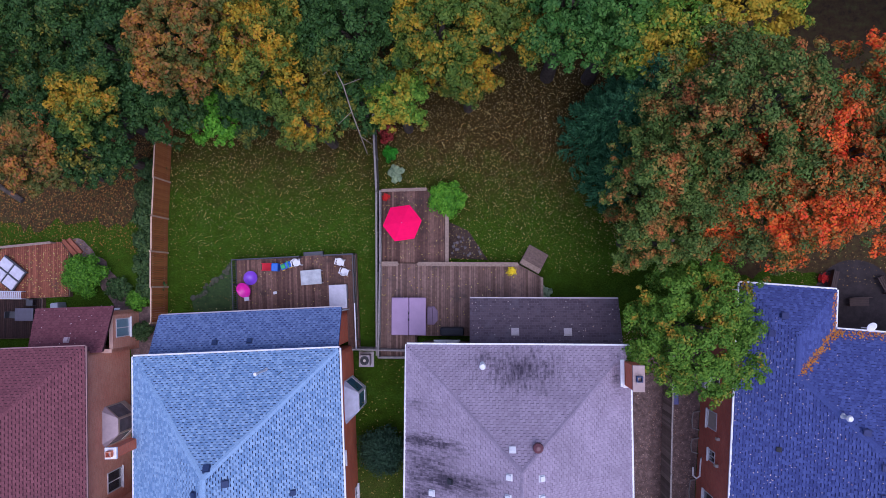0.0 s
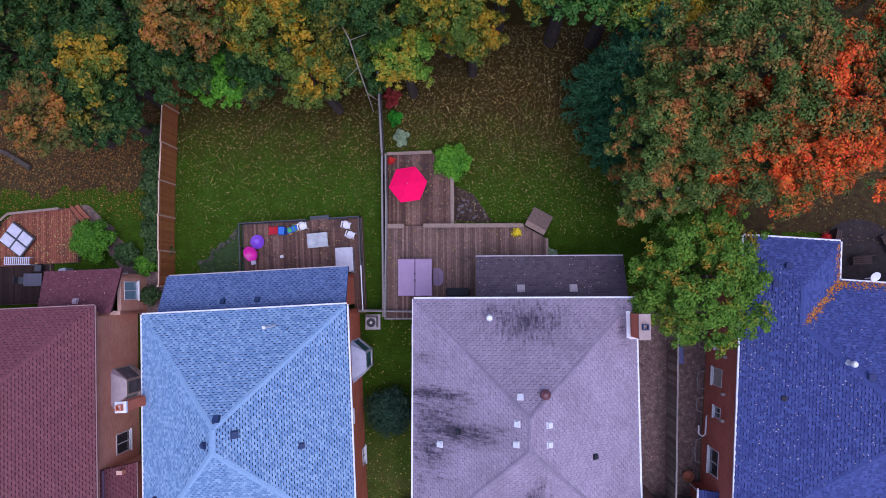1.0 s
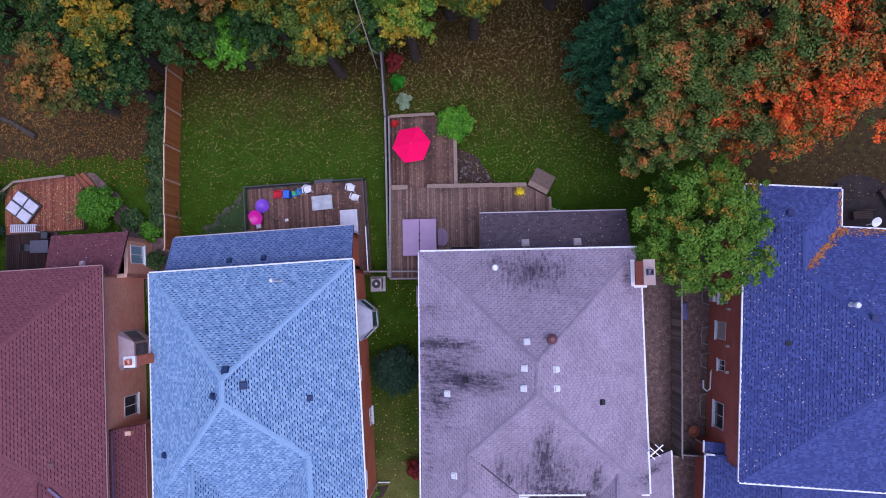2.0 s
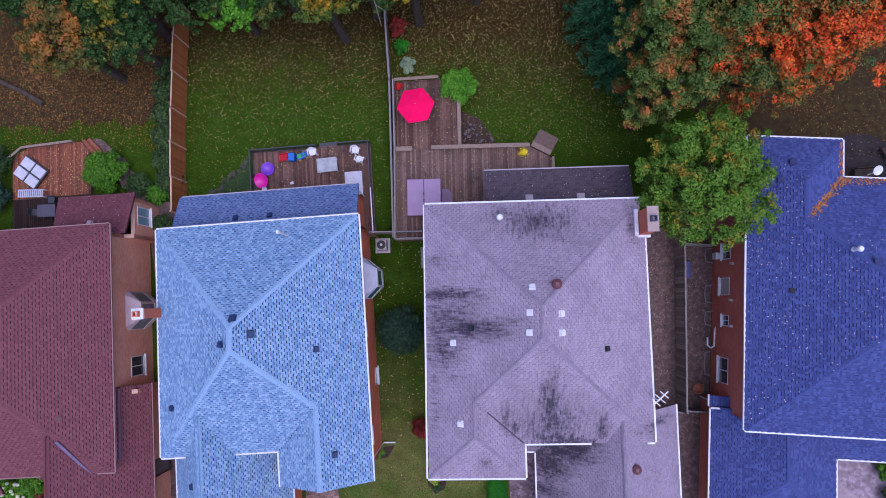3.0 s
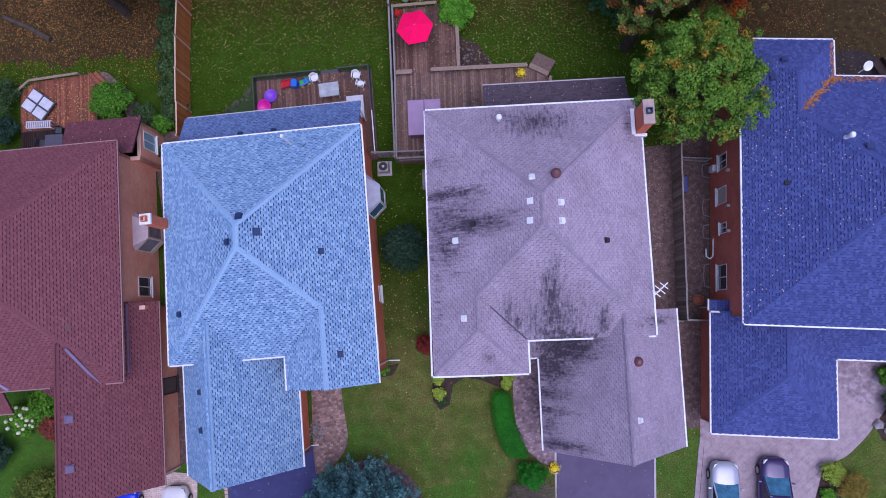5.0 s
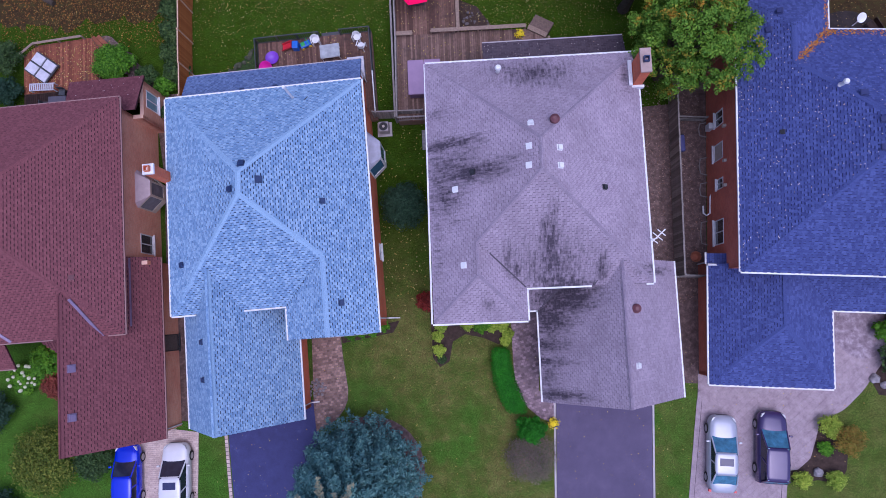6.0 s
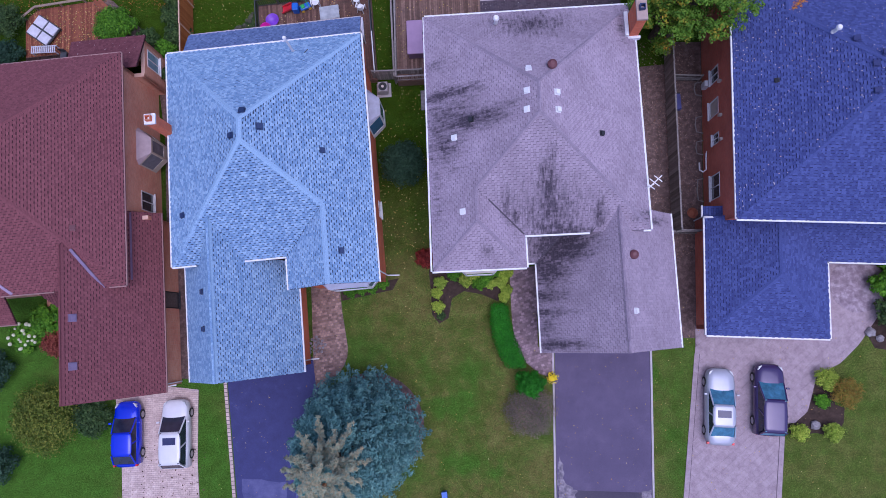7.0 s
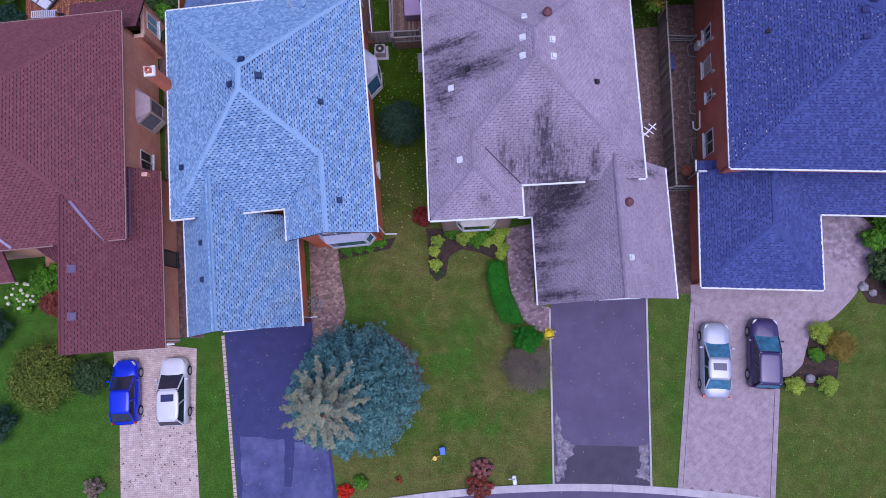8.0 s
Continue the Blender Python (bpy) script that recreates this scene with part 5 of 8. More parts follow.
def road():
    n = 40
    xs = [-40 + 80 * i / n for i in range(n + 1)]
    far = [-160.0] + xs + [160.0]
    up = [(x, road_edge(x) - 0.45) for x in far]
    dn = [(x, road_edge(x) - 9.5) for x in far[::-1]]
    sheet("road", up + dn, 0.012, M_ASPHALT, "grey asphalt residential road", "road", 0.05)
    for i in range(n):
        a, b = xs[i], xs[i + 1] - 0.015
        q = [(a, road_edge(a)), (b, road_edge(b)), (b, road_edge(b) - 0.45), (a, road_edge(a) - 0.45)]
        low = 3.2 < (a + b) / 2 < 17.5 or -24 < (a + b) / 2 < -18 or -16.5 < (a + b) / 2 < -9
        g = Geo().prism(q, -0.05, 0.035 if low else 0.11)
        if i == 0:
            kerb = tagged(part("kerb", g, M_CONCRETE), "pale concrete kerb along the road", "kerb", kind="structure")
        else:
            part("kerb_stone", g, M_CONCRETE, kerb)


def inside(poly, x, y):
    c = False
    for i in range(len(poly)):
        (xa, ya), (xb, yb) = poly[i], poly[(i + 1) % len(poly)]
        if (ya > y) != (yb > y) and x < xa + (xb - xa) * (y - ya) / (yb - ya):
            c = not c
    return c


def paving(name, poly, mat_, joint, label, sw, sh, angle=0.0, z=0.02, offset=0.5, gap=0.02, single=0, piece="slab", seed=2, jitter=0.0):
    """A paved area: a bed, and slabs cut to its outline; the first ones as single pieces, the rest joined."""
    base = tagged(part(name, Geo().prism(poly, -0.05, z), joint), label, name.replace("_", " "), kind="structure")
    rng = random.Random(seed)
    c, s = math.cos(radians(angle)), math.sin(radians(angle))
    cx, cy = poly[0]
    R = max(math.hypot(x - cx, y - cy) for x, y in poly) + 1
    g, count = Geo(), 0
    for j in range(-int(R / sh), int(R / sh) + 1):
        for i in range(-int(R / sw), int(R / sw) + 1):
            u0, v0 = (i + (j % 2) * offset) * sw, j * sh
            q = [(cx + c * u - s * v, cy + s * u + c * v) for u, v in ((u0, v0), (u0 + sw - gap, v0), (u0 + sw - gap, v0 + sh - gap), (u0, v0 + sh - gap))]
            ok = sum(inside(poly, x, y) for x, y in q)
            if ok == 0:
                continue
            if ok < 4:
                mx = [p for p in q if inside(poly, *p)]
                if len(mx) < 2:
                    continue
                q = clip(q, poly)
                if len(q) < 3:
                    continue
            h = 0.014 + 0.008 * rng.random()
            piece_geo = Geo().prism(q, z - 0.01, z + h)
            if count < single:
                part(piece, piece_geo, mat_, base)
                count += 1
            else:
                g.add(piece_geo.v, piece_geo.f)
    if g.v:
        tagged(part(piece + "s", g, mat_, base, "laid paving pieces"), kind="stuff")
    return base


def clip(q, poly):
    """The part of the convex piece q inside the outline poly, edge by edge where its corners fall outside."""
    out = []
    for i in range(len(q)):
        a, b = q[i], q[(i + 1) % len(q)]
        ia, ib = inside(poly, *a), inside(poly, *b)
        if ia:
            out.append(a)
        if ia != ib:
            lo, hi = (a, b) if ia else (b, a)
            for _ in range(12):
                m = ((lo[0] + hi[0]) / 2, (lo[1] + hi[1]) / 2)
                lo, hi = (m, hi) if inside(poly, *m) else (lo, m)
            out.append(lo)
    return out


def ragged(poly, seed, step=0.5, amp=0.45):
    """An outline broken into short uneven stretches."""
    rng = random.Random(seed)
    out = []
    for (ax, ay), (bx, by) in zip(poly, poly[1:] + poly[:1]):
        n = max(1, int(math.hypot(bx - ax, by - ay) / step))
        out += [(ax + (bx - ax) * i / n + amp * rng.uniform(-1, 1), ay + (by - ay) * i / n + amp * rng.uniform(-1, 1)) for i in range(n)]
    return out


def arc(cx, cy, r, a0, a1, n=12):
    return [(cx + r * math.cos(radians(a0 + (a1 - a0) * i / n)), cy + r * math.sin(radians(a0 + (a1 - a0) * i / n))) for i in range(n + 1)]


ground()
road()
KB = lambda x: road_edge(x) + 0.01
sheet("driveway", [(4.18, -23.0), (10.35, -23.0), (10.35, KB(10.35)), (4.37, KB(4.37))], 0.02, M_ASPHALT, "mauve-grey asphalt driveway with patched apron", "driveway")
sheet("driveway", [(-17.75, -25.0), (-11.7, -25.0), (-9.5, KB(-9.5)), (-15.75, KB(-15.75))], 0.02, M_ASPHALT_B, "freshly sealed blue-black asphalt driveway", "driveway")
sheet("driveway_patch", [(4.4, -33.0), (10.3, -33.0), (10.3, KB(10.3) + 0.02), (4.42, KB(4.4) + 0.02)], 0.026, M_ASPHALT_D, "newer dark asphalt strip at the road end", "driveway")
sheet("driveway_patch", ragged([(-16.15, -32.9), (-13.2, -33.1), (-13.1, -36.0), (-12.6, -36.0), (-12.5, -33.2), (-10.4, -33.0), (-9.75, KB(-9.75) + 0.1), (-15.6, KB(-15.6) + 0.1)], 4, 0.4, 0.06), 0.026, M_ASPHALT_B2, "paler worn end of the sealed driveway", "driveway")
for q in ([(4.42, -31.0), (4.75, -31.3), (4.8, -32.6), (5.6, -32.95), (5.5, -33.6), (5.1, -34.0), (5.0, -35.0), (4.45, -35.2)], [(10.3, -32.8), (9.7, -33.0), (9.8, -34.0), (9.5, -34.8), (10.3, -35.2)]):
    sheet("driveway_patch", ragged(q, 6, 0.16, 0.11), 0.03, M_ASPHALT_W, "pale worn patch of old asphalt", "driveway")
RD = [(13.3, -23.2), (13.26, -24.12), (12.09, KB(12.09)), (18.05, KB(18.05)), (18.75, -28.5), (19.4, -28.4), (20.2, -27.7), (20.6, -26.4), (20.85, -25.4), (22.4, -24.6), (23.6, -23.4), (25.3, -21.0), (25.4, -18.6), (24.0, -17.6), (20.2, -17.6), (20.2, -22.4), (13.3, -22.4)]
paving("stamped_driveway", RD, M_SLAB, M_JOINT, "stamped mauve concrete driveway in diagonal slabs", 0.42, 0.42, 42, single=290, piece="slab", offset=0.5, gap=0.008)
LD = [(-25.3, -26.8), (-19.45, -27.3), (-19.2, -32.0), (-18.3, KB(-18.3)), (-23.4, KB(-23.4)), (-24.3, -32.5)]
paving("paver_driveway", LD, M_PAVER, M_JOINT, "pink interlocking paver driveway", 0.24, 0.13, 5, single=290, piece="paver", gap=0.012)
BW = [(-12.2, -19.6), (-10.2, -20.2), (-9.95, -22.0), (-9.7, -23.2), (-9.5, -24.2), (-9.5, -24.9), (-9.7, -25.5), (-10.1, -26.1), (-10.7, -26.6), (-11.5, -27.0), (-11.75, -25.4), (-12.0, -22.0)]
paving("cobbled_path", BW, M_COBBLE, M_JOINT, "brown cobbled path curving to the front door", 0.2, 0.16, 12, single=290, piece="cobble", gap=0.02)
GW = [(1.2, -19.0), (3.0, -18.6), (3.1, -24.0), (4.12, -24.2), (4.15, -26.0), (3.2, -25.7), (2.2, -24.9), (1.55, -23.9), (1.35, -21.5)]
paving("cobbled_path", GW, M_COBBLE_G, M_JOINT, "mauve cobbled path curving to the front door", 0.22, 0.17, 20, single=290, piece="cobble", gap=0.02)
sheet("patio", arc(23.7, -19.6, 1.75, 0, 342, 20), 0.06, M_PATIO_M, "round mauve stone patio by the porch", "patio")
sheet("dirt_strip", [(8.0, -5.0), (11.8, -4.6), (12.0, -18.0), (8.8, -18.0)], 0.01, M_DIRT, "bare leaf-strewn side passage", "soil")
sheet("dirt_strip", [(12.0, -3.0), (14.2, -3.0), (13.9, -23.2), (11.9, -23.2)], 0.01, M_DIRT, "bare leaf-strewn side passage", "soil")
sheet("dirt_strip", [(-24.2, -4.0), (-21.6, -4.0), (-19.0, -26.6), (-21.5, -26.6), (-23.0, -10)], 0.01, M_DIRT, "bare earth side passage between two houses", "soil")
sheet("flower_bed", [(-4.2, -19.0), (-4.0, -20.6), (-3.9, -22.0), (-3.4, -22.6), (-2.8, -22.2), (-2.6, -20.9), (-1.8, -20.4), (-0.6, -20.6), (0.4, -21.0), (1.2, -20.9), (1.1, -19.0)], 0.03, M_SOIL, "dark mulched flower bed before the bay window", "flower bed")
sheet("flower_bed", [(20.2, -27.7), (20.6, -26.4), (20.9, -25.2), (21.9, -25.0), (22.1, -26.2), (21.9, -27.2), (22.5, -27.4), (22.4, -28.3), (21.9, -29.2), (20.6, -29.0), (19.2, -29.3), (18.8, -28.55), (19.4, -28.4)], 0.03, M_SOIL, "dark mulched island bed beside the driveway", "flower bed")
sheet("flower_bed", [(24.0, -22.4), (25.0, -20.2), (27.5, -18.5), (29.5, -20.0), (27.5, -24.0), (24.6, -23.6)], 0.03, M_SOIL, "dark mulched bed beside the patio", "flower bed")
sheet("flower_bed", [(-10.1, -20.6), (-6.2, -19.6), (-6.6, -20.4), (-10.0, -21.2)], 0.03, M_SOIL, "narrow flower bed below the bay window", "flower bed")
sheet("flower_bed", arc(-0.3, -34.6, 0.72, 0, 330, 14), 0.03, M_SOIL, "round flower bed in the front lawn", "flower bed")
sheet("flower_bed", arc(-7.75, -29.4, 3.5, 0, 340, 30), 0.02, M_DIRT, "needle-covered soil under the spruce", "soil")
sheet("dirt_path", ragged([(-29.03, 0.03), (-27.36, -1.49), (-25.34, -3.6), (-24.6, -4.77), (-23.71, -4.14), (-24.38, -2.92), (-26.22, -0.96), (-27.94, 0.41)], 8, 0.4, 0.15), 0.011, M_DIRT, "trodden earth path beside the bush", "path")
# concrete borders of the drives
for a, b in (((4.1, -24.3), (4.28, KB(4.28))), ((10.43, -23.0), (10.43, KB(10.43)))):
    tagged(part("edging", Geo().beam((*a, 0.02), (*b, 0.02), 0.12, 0.08), M_CONCRETE), "pale concrete driveway edging", "edging", kind="structure")
for a, b in (((13.36, -24.2), (12.22, KB(12.2))), ((18.62, -28.6), (17.92, KB(17.9)))):
    rim = tagged(part("edging", Geo().beam((*a, 0.04), (*b, 0.04), 0.3, 0.03), M_SLAB), "plain concrete driveway border", "edging", kind="structure")
    dx = 0.165 if a[0] < 16 else -0.165
    part("joint", Geo().beam((a[0] + dx, a[1], 0.045), (b[0] + dx, b[1], 0.045), 0.028, 0.02), M_JOINT_D, rim)
base = tagged(part("edging", Geo().beam((-17.72, -26.4, 0), (-15.95, KB(-15.9), 0), 0.24, 0.04), M_JOINT), "brick edging along the blue driveway", "edging", kind="structure")
for i in range(48):
    t = (i + 0.1) / 48
    a = Vector((-17.72, -26.4, 0.025)).lerp(Vector((-15.95, KB(-15.9), 0.025)), t)
    b = Vector((-17.72, -26.4, 0.025)).lerp(Vector((-15.95, KB(-15.9), 0.025)), t + 0.8 / 48)
    part("brick", Geo().beam(a, b, 0.2, 0.05), M_PAVER, base)

# ---- trees and shrubs ----
def leaf_cloud(name, centres, radii, count, size, mat_, rng, up=0.5, flat=0.8, shell=0.55, aspect=1.6):
    """Many small folded leaves in clumps round the given centres, thickest near each clump's skin."""
    c, r = np.array(centres, float), np.array(radii, float)
    w = r ** 2
    which = rng.choice(len(c), count, p=w / w.sum())
    d = rng.normal(size=(count, 3))
    d[:, 2] += up
    d /= np.linalg.norm(d, axis=1)[:, None]
    dist = (shell + (1 - shell) * rng.random(count) ** 0.6) * (1 + 0.12 * rng.normal(size=count))
    p = c[which] + d * (r[which] * dist)[:, None] * np.array([1, 1, flat])
    nrm = d + rng.normal(size=(count, 3)) * 0.38 + np.array([0, 0, 0.3])
    nrm /= np.linalg.norm(nrm, axis=1)[:, None]
    t = np.cross(nrm, rng.normal(size=(count, 3)))
    t /= np.linalg.norm(t, axis=1)[:, None]
    b = np.cross(nrm, t)
    s = size * (0.6 + 0.8 * rng.random(count))[:, None]
    tip, tail = p + t * s * aspect / 2, p - t * s * aspect / 2
    fold = nrm * s * 0.18
    left, right = p + b * s / 2 + fold, p - b * s / 2 + fold
    v = np.stack([tail, right, tip, left], 1).reshape(-1, 3)
    i = np.arange(count) * 4
    f = np.concatenate([np.stack([i, i + 1, i + 2], 1), np.stack([i, i + 2, i + 3], 1)])
    me = bpy.data.meshes.new(name)
    me.vertices.add(len(v))
    me.vertices.foreach_set("co", v.astype(np.float32).ravel())
    me.loops.add(len(f) * 3)
    me.loops.foreach_set("vertex_index", f.astype(np.int32).ravel())
    me.polygons.add(len(f))
    me.polygons.foreach_set("loop_start", np.arange(0, len(f) * 3, 3, dtype=np.int32))
    me.materials.append(mat_)
    me.update(calc_edges=True)
    return me


def broadleaf(x, y, top, radius, mat_, label, seed, leaves=9000, size=0.26, clumps=26, group="trees of the wood", base_r=None, tall=0.55, deep=0.0):
    rng = np.random.default_rng(seed)
    t = thing("tree", pose(x, y, 0, 0, 0, 0), label, "tree", group)
    depth = max(min(top * 0.6, radius * 1.5), top * deep)
    cen, rad, ends = [], [], []
    for k in range(clumps):
        a, q = math.tau * (k * 0.618 + 0.08 * rng.random()), math.sqrt((k + 0.5) / clumps)
        rr = radius * q * (0.74 + 0.42 * rng.random())
        zz = top - radius * 0.2 - depth * tall * q ** 2 * (0.6 + 0.6 * rng.random()) - 0.42 * radius * rng.random()
        end = np.array([rr * math.cos(a), rr * math.sin(a), zz])
        ends.append(tuple(end))
        size_ = (0.8 + 0.5 * rng.random()) * (0.75 + 0.08 * radius)
        for j in range(7):
            b = a + rng.normal() * 1.1 if j else a
            d = size_ * (0.12 + 0.13 * j) * (0.75 + 0.5 * rng.random())
            cen.append(tuple(end + np.array([d * math.cos(b), d * math.sin(b), 0.18 - 0.42 * d + 0.12 * rng.normal()])))
            rad.append(size_ * (0.40 - 0.025 * j) * (0.75 + 0.4 * rng.random()))
    for k in range(clumps // 2):
        a, q = math.tau * rng.random(), 0.25 + 0.75 * rng.random()
        cen.append((radius * q * math.cos(a) * 0.9, radius * q * math.sin(a) * 0.9, top - depth * (0.5 + 0.5 * rng.random())))
        rad.append(radius * 0.2)
    g = Geo()
    lean = rng.normal(size=2) * 0.15
    fork = (lean[0], lean[1], max(0.6, top - depth * 1.1))
    r0 = base_r or 0.03 * top
    g.tube([(0, 0, -0.2), (lean[0] * 0.4, lean[1] * 0.4, fork[2] * 0.5), fork, (lean[0] * 2, lean[1] * 2, top - radius * 0.5)], [r0 * 1.3, r0, r0 * 0.8, r0 * 0.25], 9)
    for c in ends[::3]:
        mid = ((fork[0] + c[0]) / 2, (fork[1] + c[1]) / 2, (fork[2] + c[2]) / 2 + 0.25 * radius * 0.3)
        g.tube([fork, mid, c], [r0 * 0.4, r0 * 0.25, r0 * 0.08], 6)
    part("trunk", g, M_BARK, t)
    part("crown", leaf_cloud("crown", cen, rad, leaves, size, mat_, rng, flat=0.62, shell=0.5), None, t)
    return t


def conifer(x, y, top, radius, mat_, label, seed, rows=16, arms=15, size=0.3, group="trees of the wood", leaves=26, droop=0.18, spread=0.16, round_=0.75, blunt=1.15):
    """A conifer: whorls of drooping boughs, each a feathered spray of needle tufts."""
    rng = np.random.default_rng(seed)
    t = thing("tree", pose(x, y, 0, 0, 0, 0), label, "tree", group)
    part("trunk", Geo().tube([(0, 0, -0.2), (0, 0, top * 0.5), (0, 0, top)], [top * 0.022, top * 0.012, 0.02], 8), M_BARK, t)
    V, F = [], []
    for k in range(rows):
        q = (k + 0.3) / rows
        zc, rr = top * (1 - 0.93 * q), radius * (0.10 + 0.9 * q ** round_)
        n = max(6, int(arms * (0.45 + 0.7 * q)))
        for j in range(n):
            a = math.tau * (j + 0.5 * (k % 2) + 0.5 * rng.random()) / n
            ln = rr * (0.82 + 0.26 * rng.random())
            d = np.array([math.cos(a), math.sin(a), 0])
            s = np.array([-math.sin(a), math.cos(a), 0])
            m = max(6, int(leaves * (0.35 + 0.65 * q)))
            for i in range(m):
                f = 0.12 + 0.88 * rng.random() ** 0.7
                side = rng.normal() * spread * ln * (blunt - 0.55 * f if blunt < 1.1 else blunt - f)
                p = d * ln * f + s * side + np.array([0, 0, zc - droop * ln * f ** 1.4 + 0.07 * rng.normal() + 0.05])
                w = d * 0.9 + s * (np.sign(side) * 0.7 + 0.3 * rng.normal()) + np.array([0, 0, 0.25 + 0.3 * rng.normal()])
                w /= np.linalg.norm(w)
                b = np.cross(w, np.array([0, 0, 1.0]) + 0.5 * rng.normal(size=3))
                b /= np.linalg.norm(b)
                up = np.cross(b, w)
                z = size * (0.7 + 0.6 * rng.random()) * (0.6 + 0.5 * q)
                quad = [p - w * z * 0.4, p - b * z * 0.22, p + w * z * 0.75, p + b * z * 0.22, p + up * z * 0.1]
                o = len(V)
                V += [tuple(e) for e in quad]
                F += [(o, o + 1, o + 4), (o + 1, o + 2, o + 4), (o + 2, o + 3, o + 4), (o + 3, o, o + 4)]
    g = Geo()
    g.v, g.f, g.mi = V, F, [0] * len(F)
    part("crown", g, mat_, t)
    return t


def shrub(name, x, y, z, radius, height, mat_, label, seed, leaves=1500, size=0.14, clumps=14, group="", category="shrub", sx=1.0, sy=1.0, turn=0.0):
    rng = np.random.default_rng(seed)
    t = thing(name, pose(x, y, z, 0, 0, turn), label, category, group)
    cen, rad = [], []
    for k in range(clumps):
        a, q = math.tau * k * 0.618, math.sqrt((k + 0.4) / clumps)
        cen.append((sx * radius * 0.8 * q * math.cos(a), sy * radius * 0.8 * q * math.sin(a), height * (0.78 - 0.35 * q ** 2)))
        rad.append(min(height * 0.38, radius * (0.3 + 0.12 * rng.random())))
    g = Geo()
    for c in cen[::2]:
        g.tube([(0, 0, -0.05), (c[0] * 0.4, c[1] * 0.4, c[2] * 0.5), c], [0.03 + 0.01 * height, 0.02, 0.008], 5)
    part("stem", g, M_BARK, t)
    part("foliage", leaf_cloud("foliage", cen, rad, leaves, size, mat_, rng, shell=0.35), None, t)
    return t


def spruce(x, y, top, radius, seed):
    """A dense blue spruce: whorls of puffy bough ends, bare cone-laden fronds round the leader."""
    rng = np.random.default_rng(seed)
    t = thing("tree", pose(x, y, 0), "large blue spruce with brown cones at its top", "tree")
    part("trunk", Geo().tube([(0, 0, -0.2), (0, 0, top * 0.5), (0, 0, top)], [0.28, 0.15, 0.02], 8), M_BARK, t)
    cen, rad, fro, frad = [], [], [], []
    rows = 19
    for k in range(rows):
        q = (k + 0.5) / rows
        zc, rr = top * (1 - 0.92 * q), radius * (0.06 + 0.94 * q ** 0.62)
        n = int(7 + 15 * q) if q > 0.28 else 7
        for j in range(n):
            a = math.tau * (j + 0.5 * (k % 2) + 0.35 * rng.random()) / n
            ln = rr * (0.88 + 0.18 * rng.random())
            d = np.array([math.cos(a), math.sin(a), 0])
            e = np.array([-d[1], d[0], 0])
            if q < 0.28:
                ln *= 1.25
                for i in range(16):
                    f = (i + 1) / 16
                    fro.append(d * ln * f + e * 0.05 * rng.normal() + np.array([0, 0, zc + 0.5 - 0.22 * ln * f]))
                    frad.append(0.05 + 0.10 * math.sin(math.pi * min(1.0, 0.25 + 0.7 * f)) * (0.6 + 0.4 * rng.random()))
                continue
            for f in (0.45, 0.62, 0.78, 0.9, 1.0):
                for s_ in (-1, 0, 1):
                    if s_ and f == 1.0:
                        continue
                    p = d * ln * f + e * s_ * 0.26 * (1.25 - f) * ln * 0.55 + rng.normal(size=3) * 0.05
                    cen.append(p + np.array([0, 0, zc - 0.1 * ln * f + 0.12 * math.sin(3 * f)]))
                    rad.append(0.2 + 0.11 * rng.random())
    part("crown", leaf_cloud("crown", cen, rad, 78000, 0.085, M_LEAF_SPRUCE, rng, up=0.6, flat=0.8, shell=0.6, aspect=2.4), None, t)
    part("upper_bough", leaf_cloud("upper_bough", fro, frad, 24000, 0.075, M_LEAF_TAN, rng, up=0.5, flat=0.8, shell=0.45, aspect=3.4), None, t, "tan cone-laden upper boughs")
    cen2 = [(0.3 * rng.normal(), 0.3 * rng.normal(), top - 0.7 + 0.2 * rng.random()) for _ in range(24)]
    part("leader", leaf_cloud("leader", cen2, [0.2] * 24, 2600, 0.075, M_LEAF_SPRUCE, rng, aspect=2.6), None, t)
    tips = [(0.17 * rng.normal(), 0.17 * rng.normal(), top - 0.15 + 0.15 * rng.random()) for _ in range(16)]
    part("cones", leaf_cloud("cones", tips, [0.08] * 16, 1100, 0.06, M_LEAF_CONE, rng), None, t, "rusty brown cones at the leader")
    return t


KINDS = {
    "F": (M_LEAF_FOREST, "dark green woodland tree touched with yellow"),
    "G": (M_LEAF_GOLD, "woodland tree turned golden yellow"),
    "O": (M_LEAF_ORANGE, "woodland tree turned orange"),
    "L": (M_LEAF_LIME, "small bright green tree at the wood's edge"),
    "Y": (M_LEAF_YG, "yellow-green tree at the edge of the wood"),
    "M": (M_LEAF_MAPLE, "tall maple turning red and orange"),
    "R": (M_LEAF_MAPLE_R, "tall maple with its lower crown turned scarlet"),
    "B": (M_LEAF_BRIGHT, "leafy green tree at the edge of the lawn"),
    "T": (M_LEAF_GREEN, "green maple with a few orange leaves beside the houses"),
}
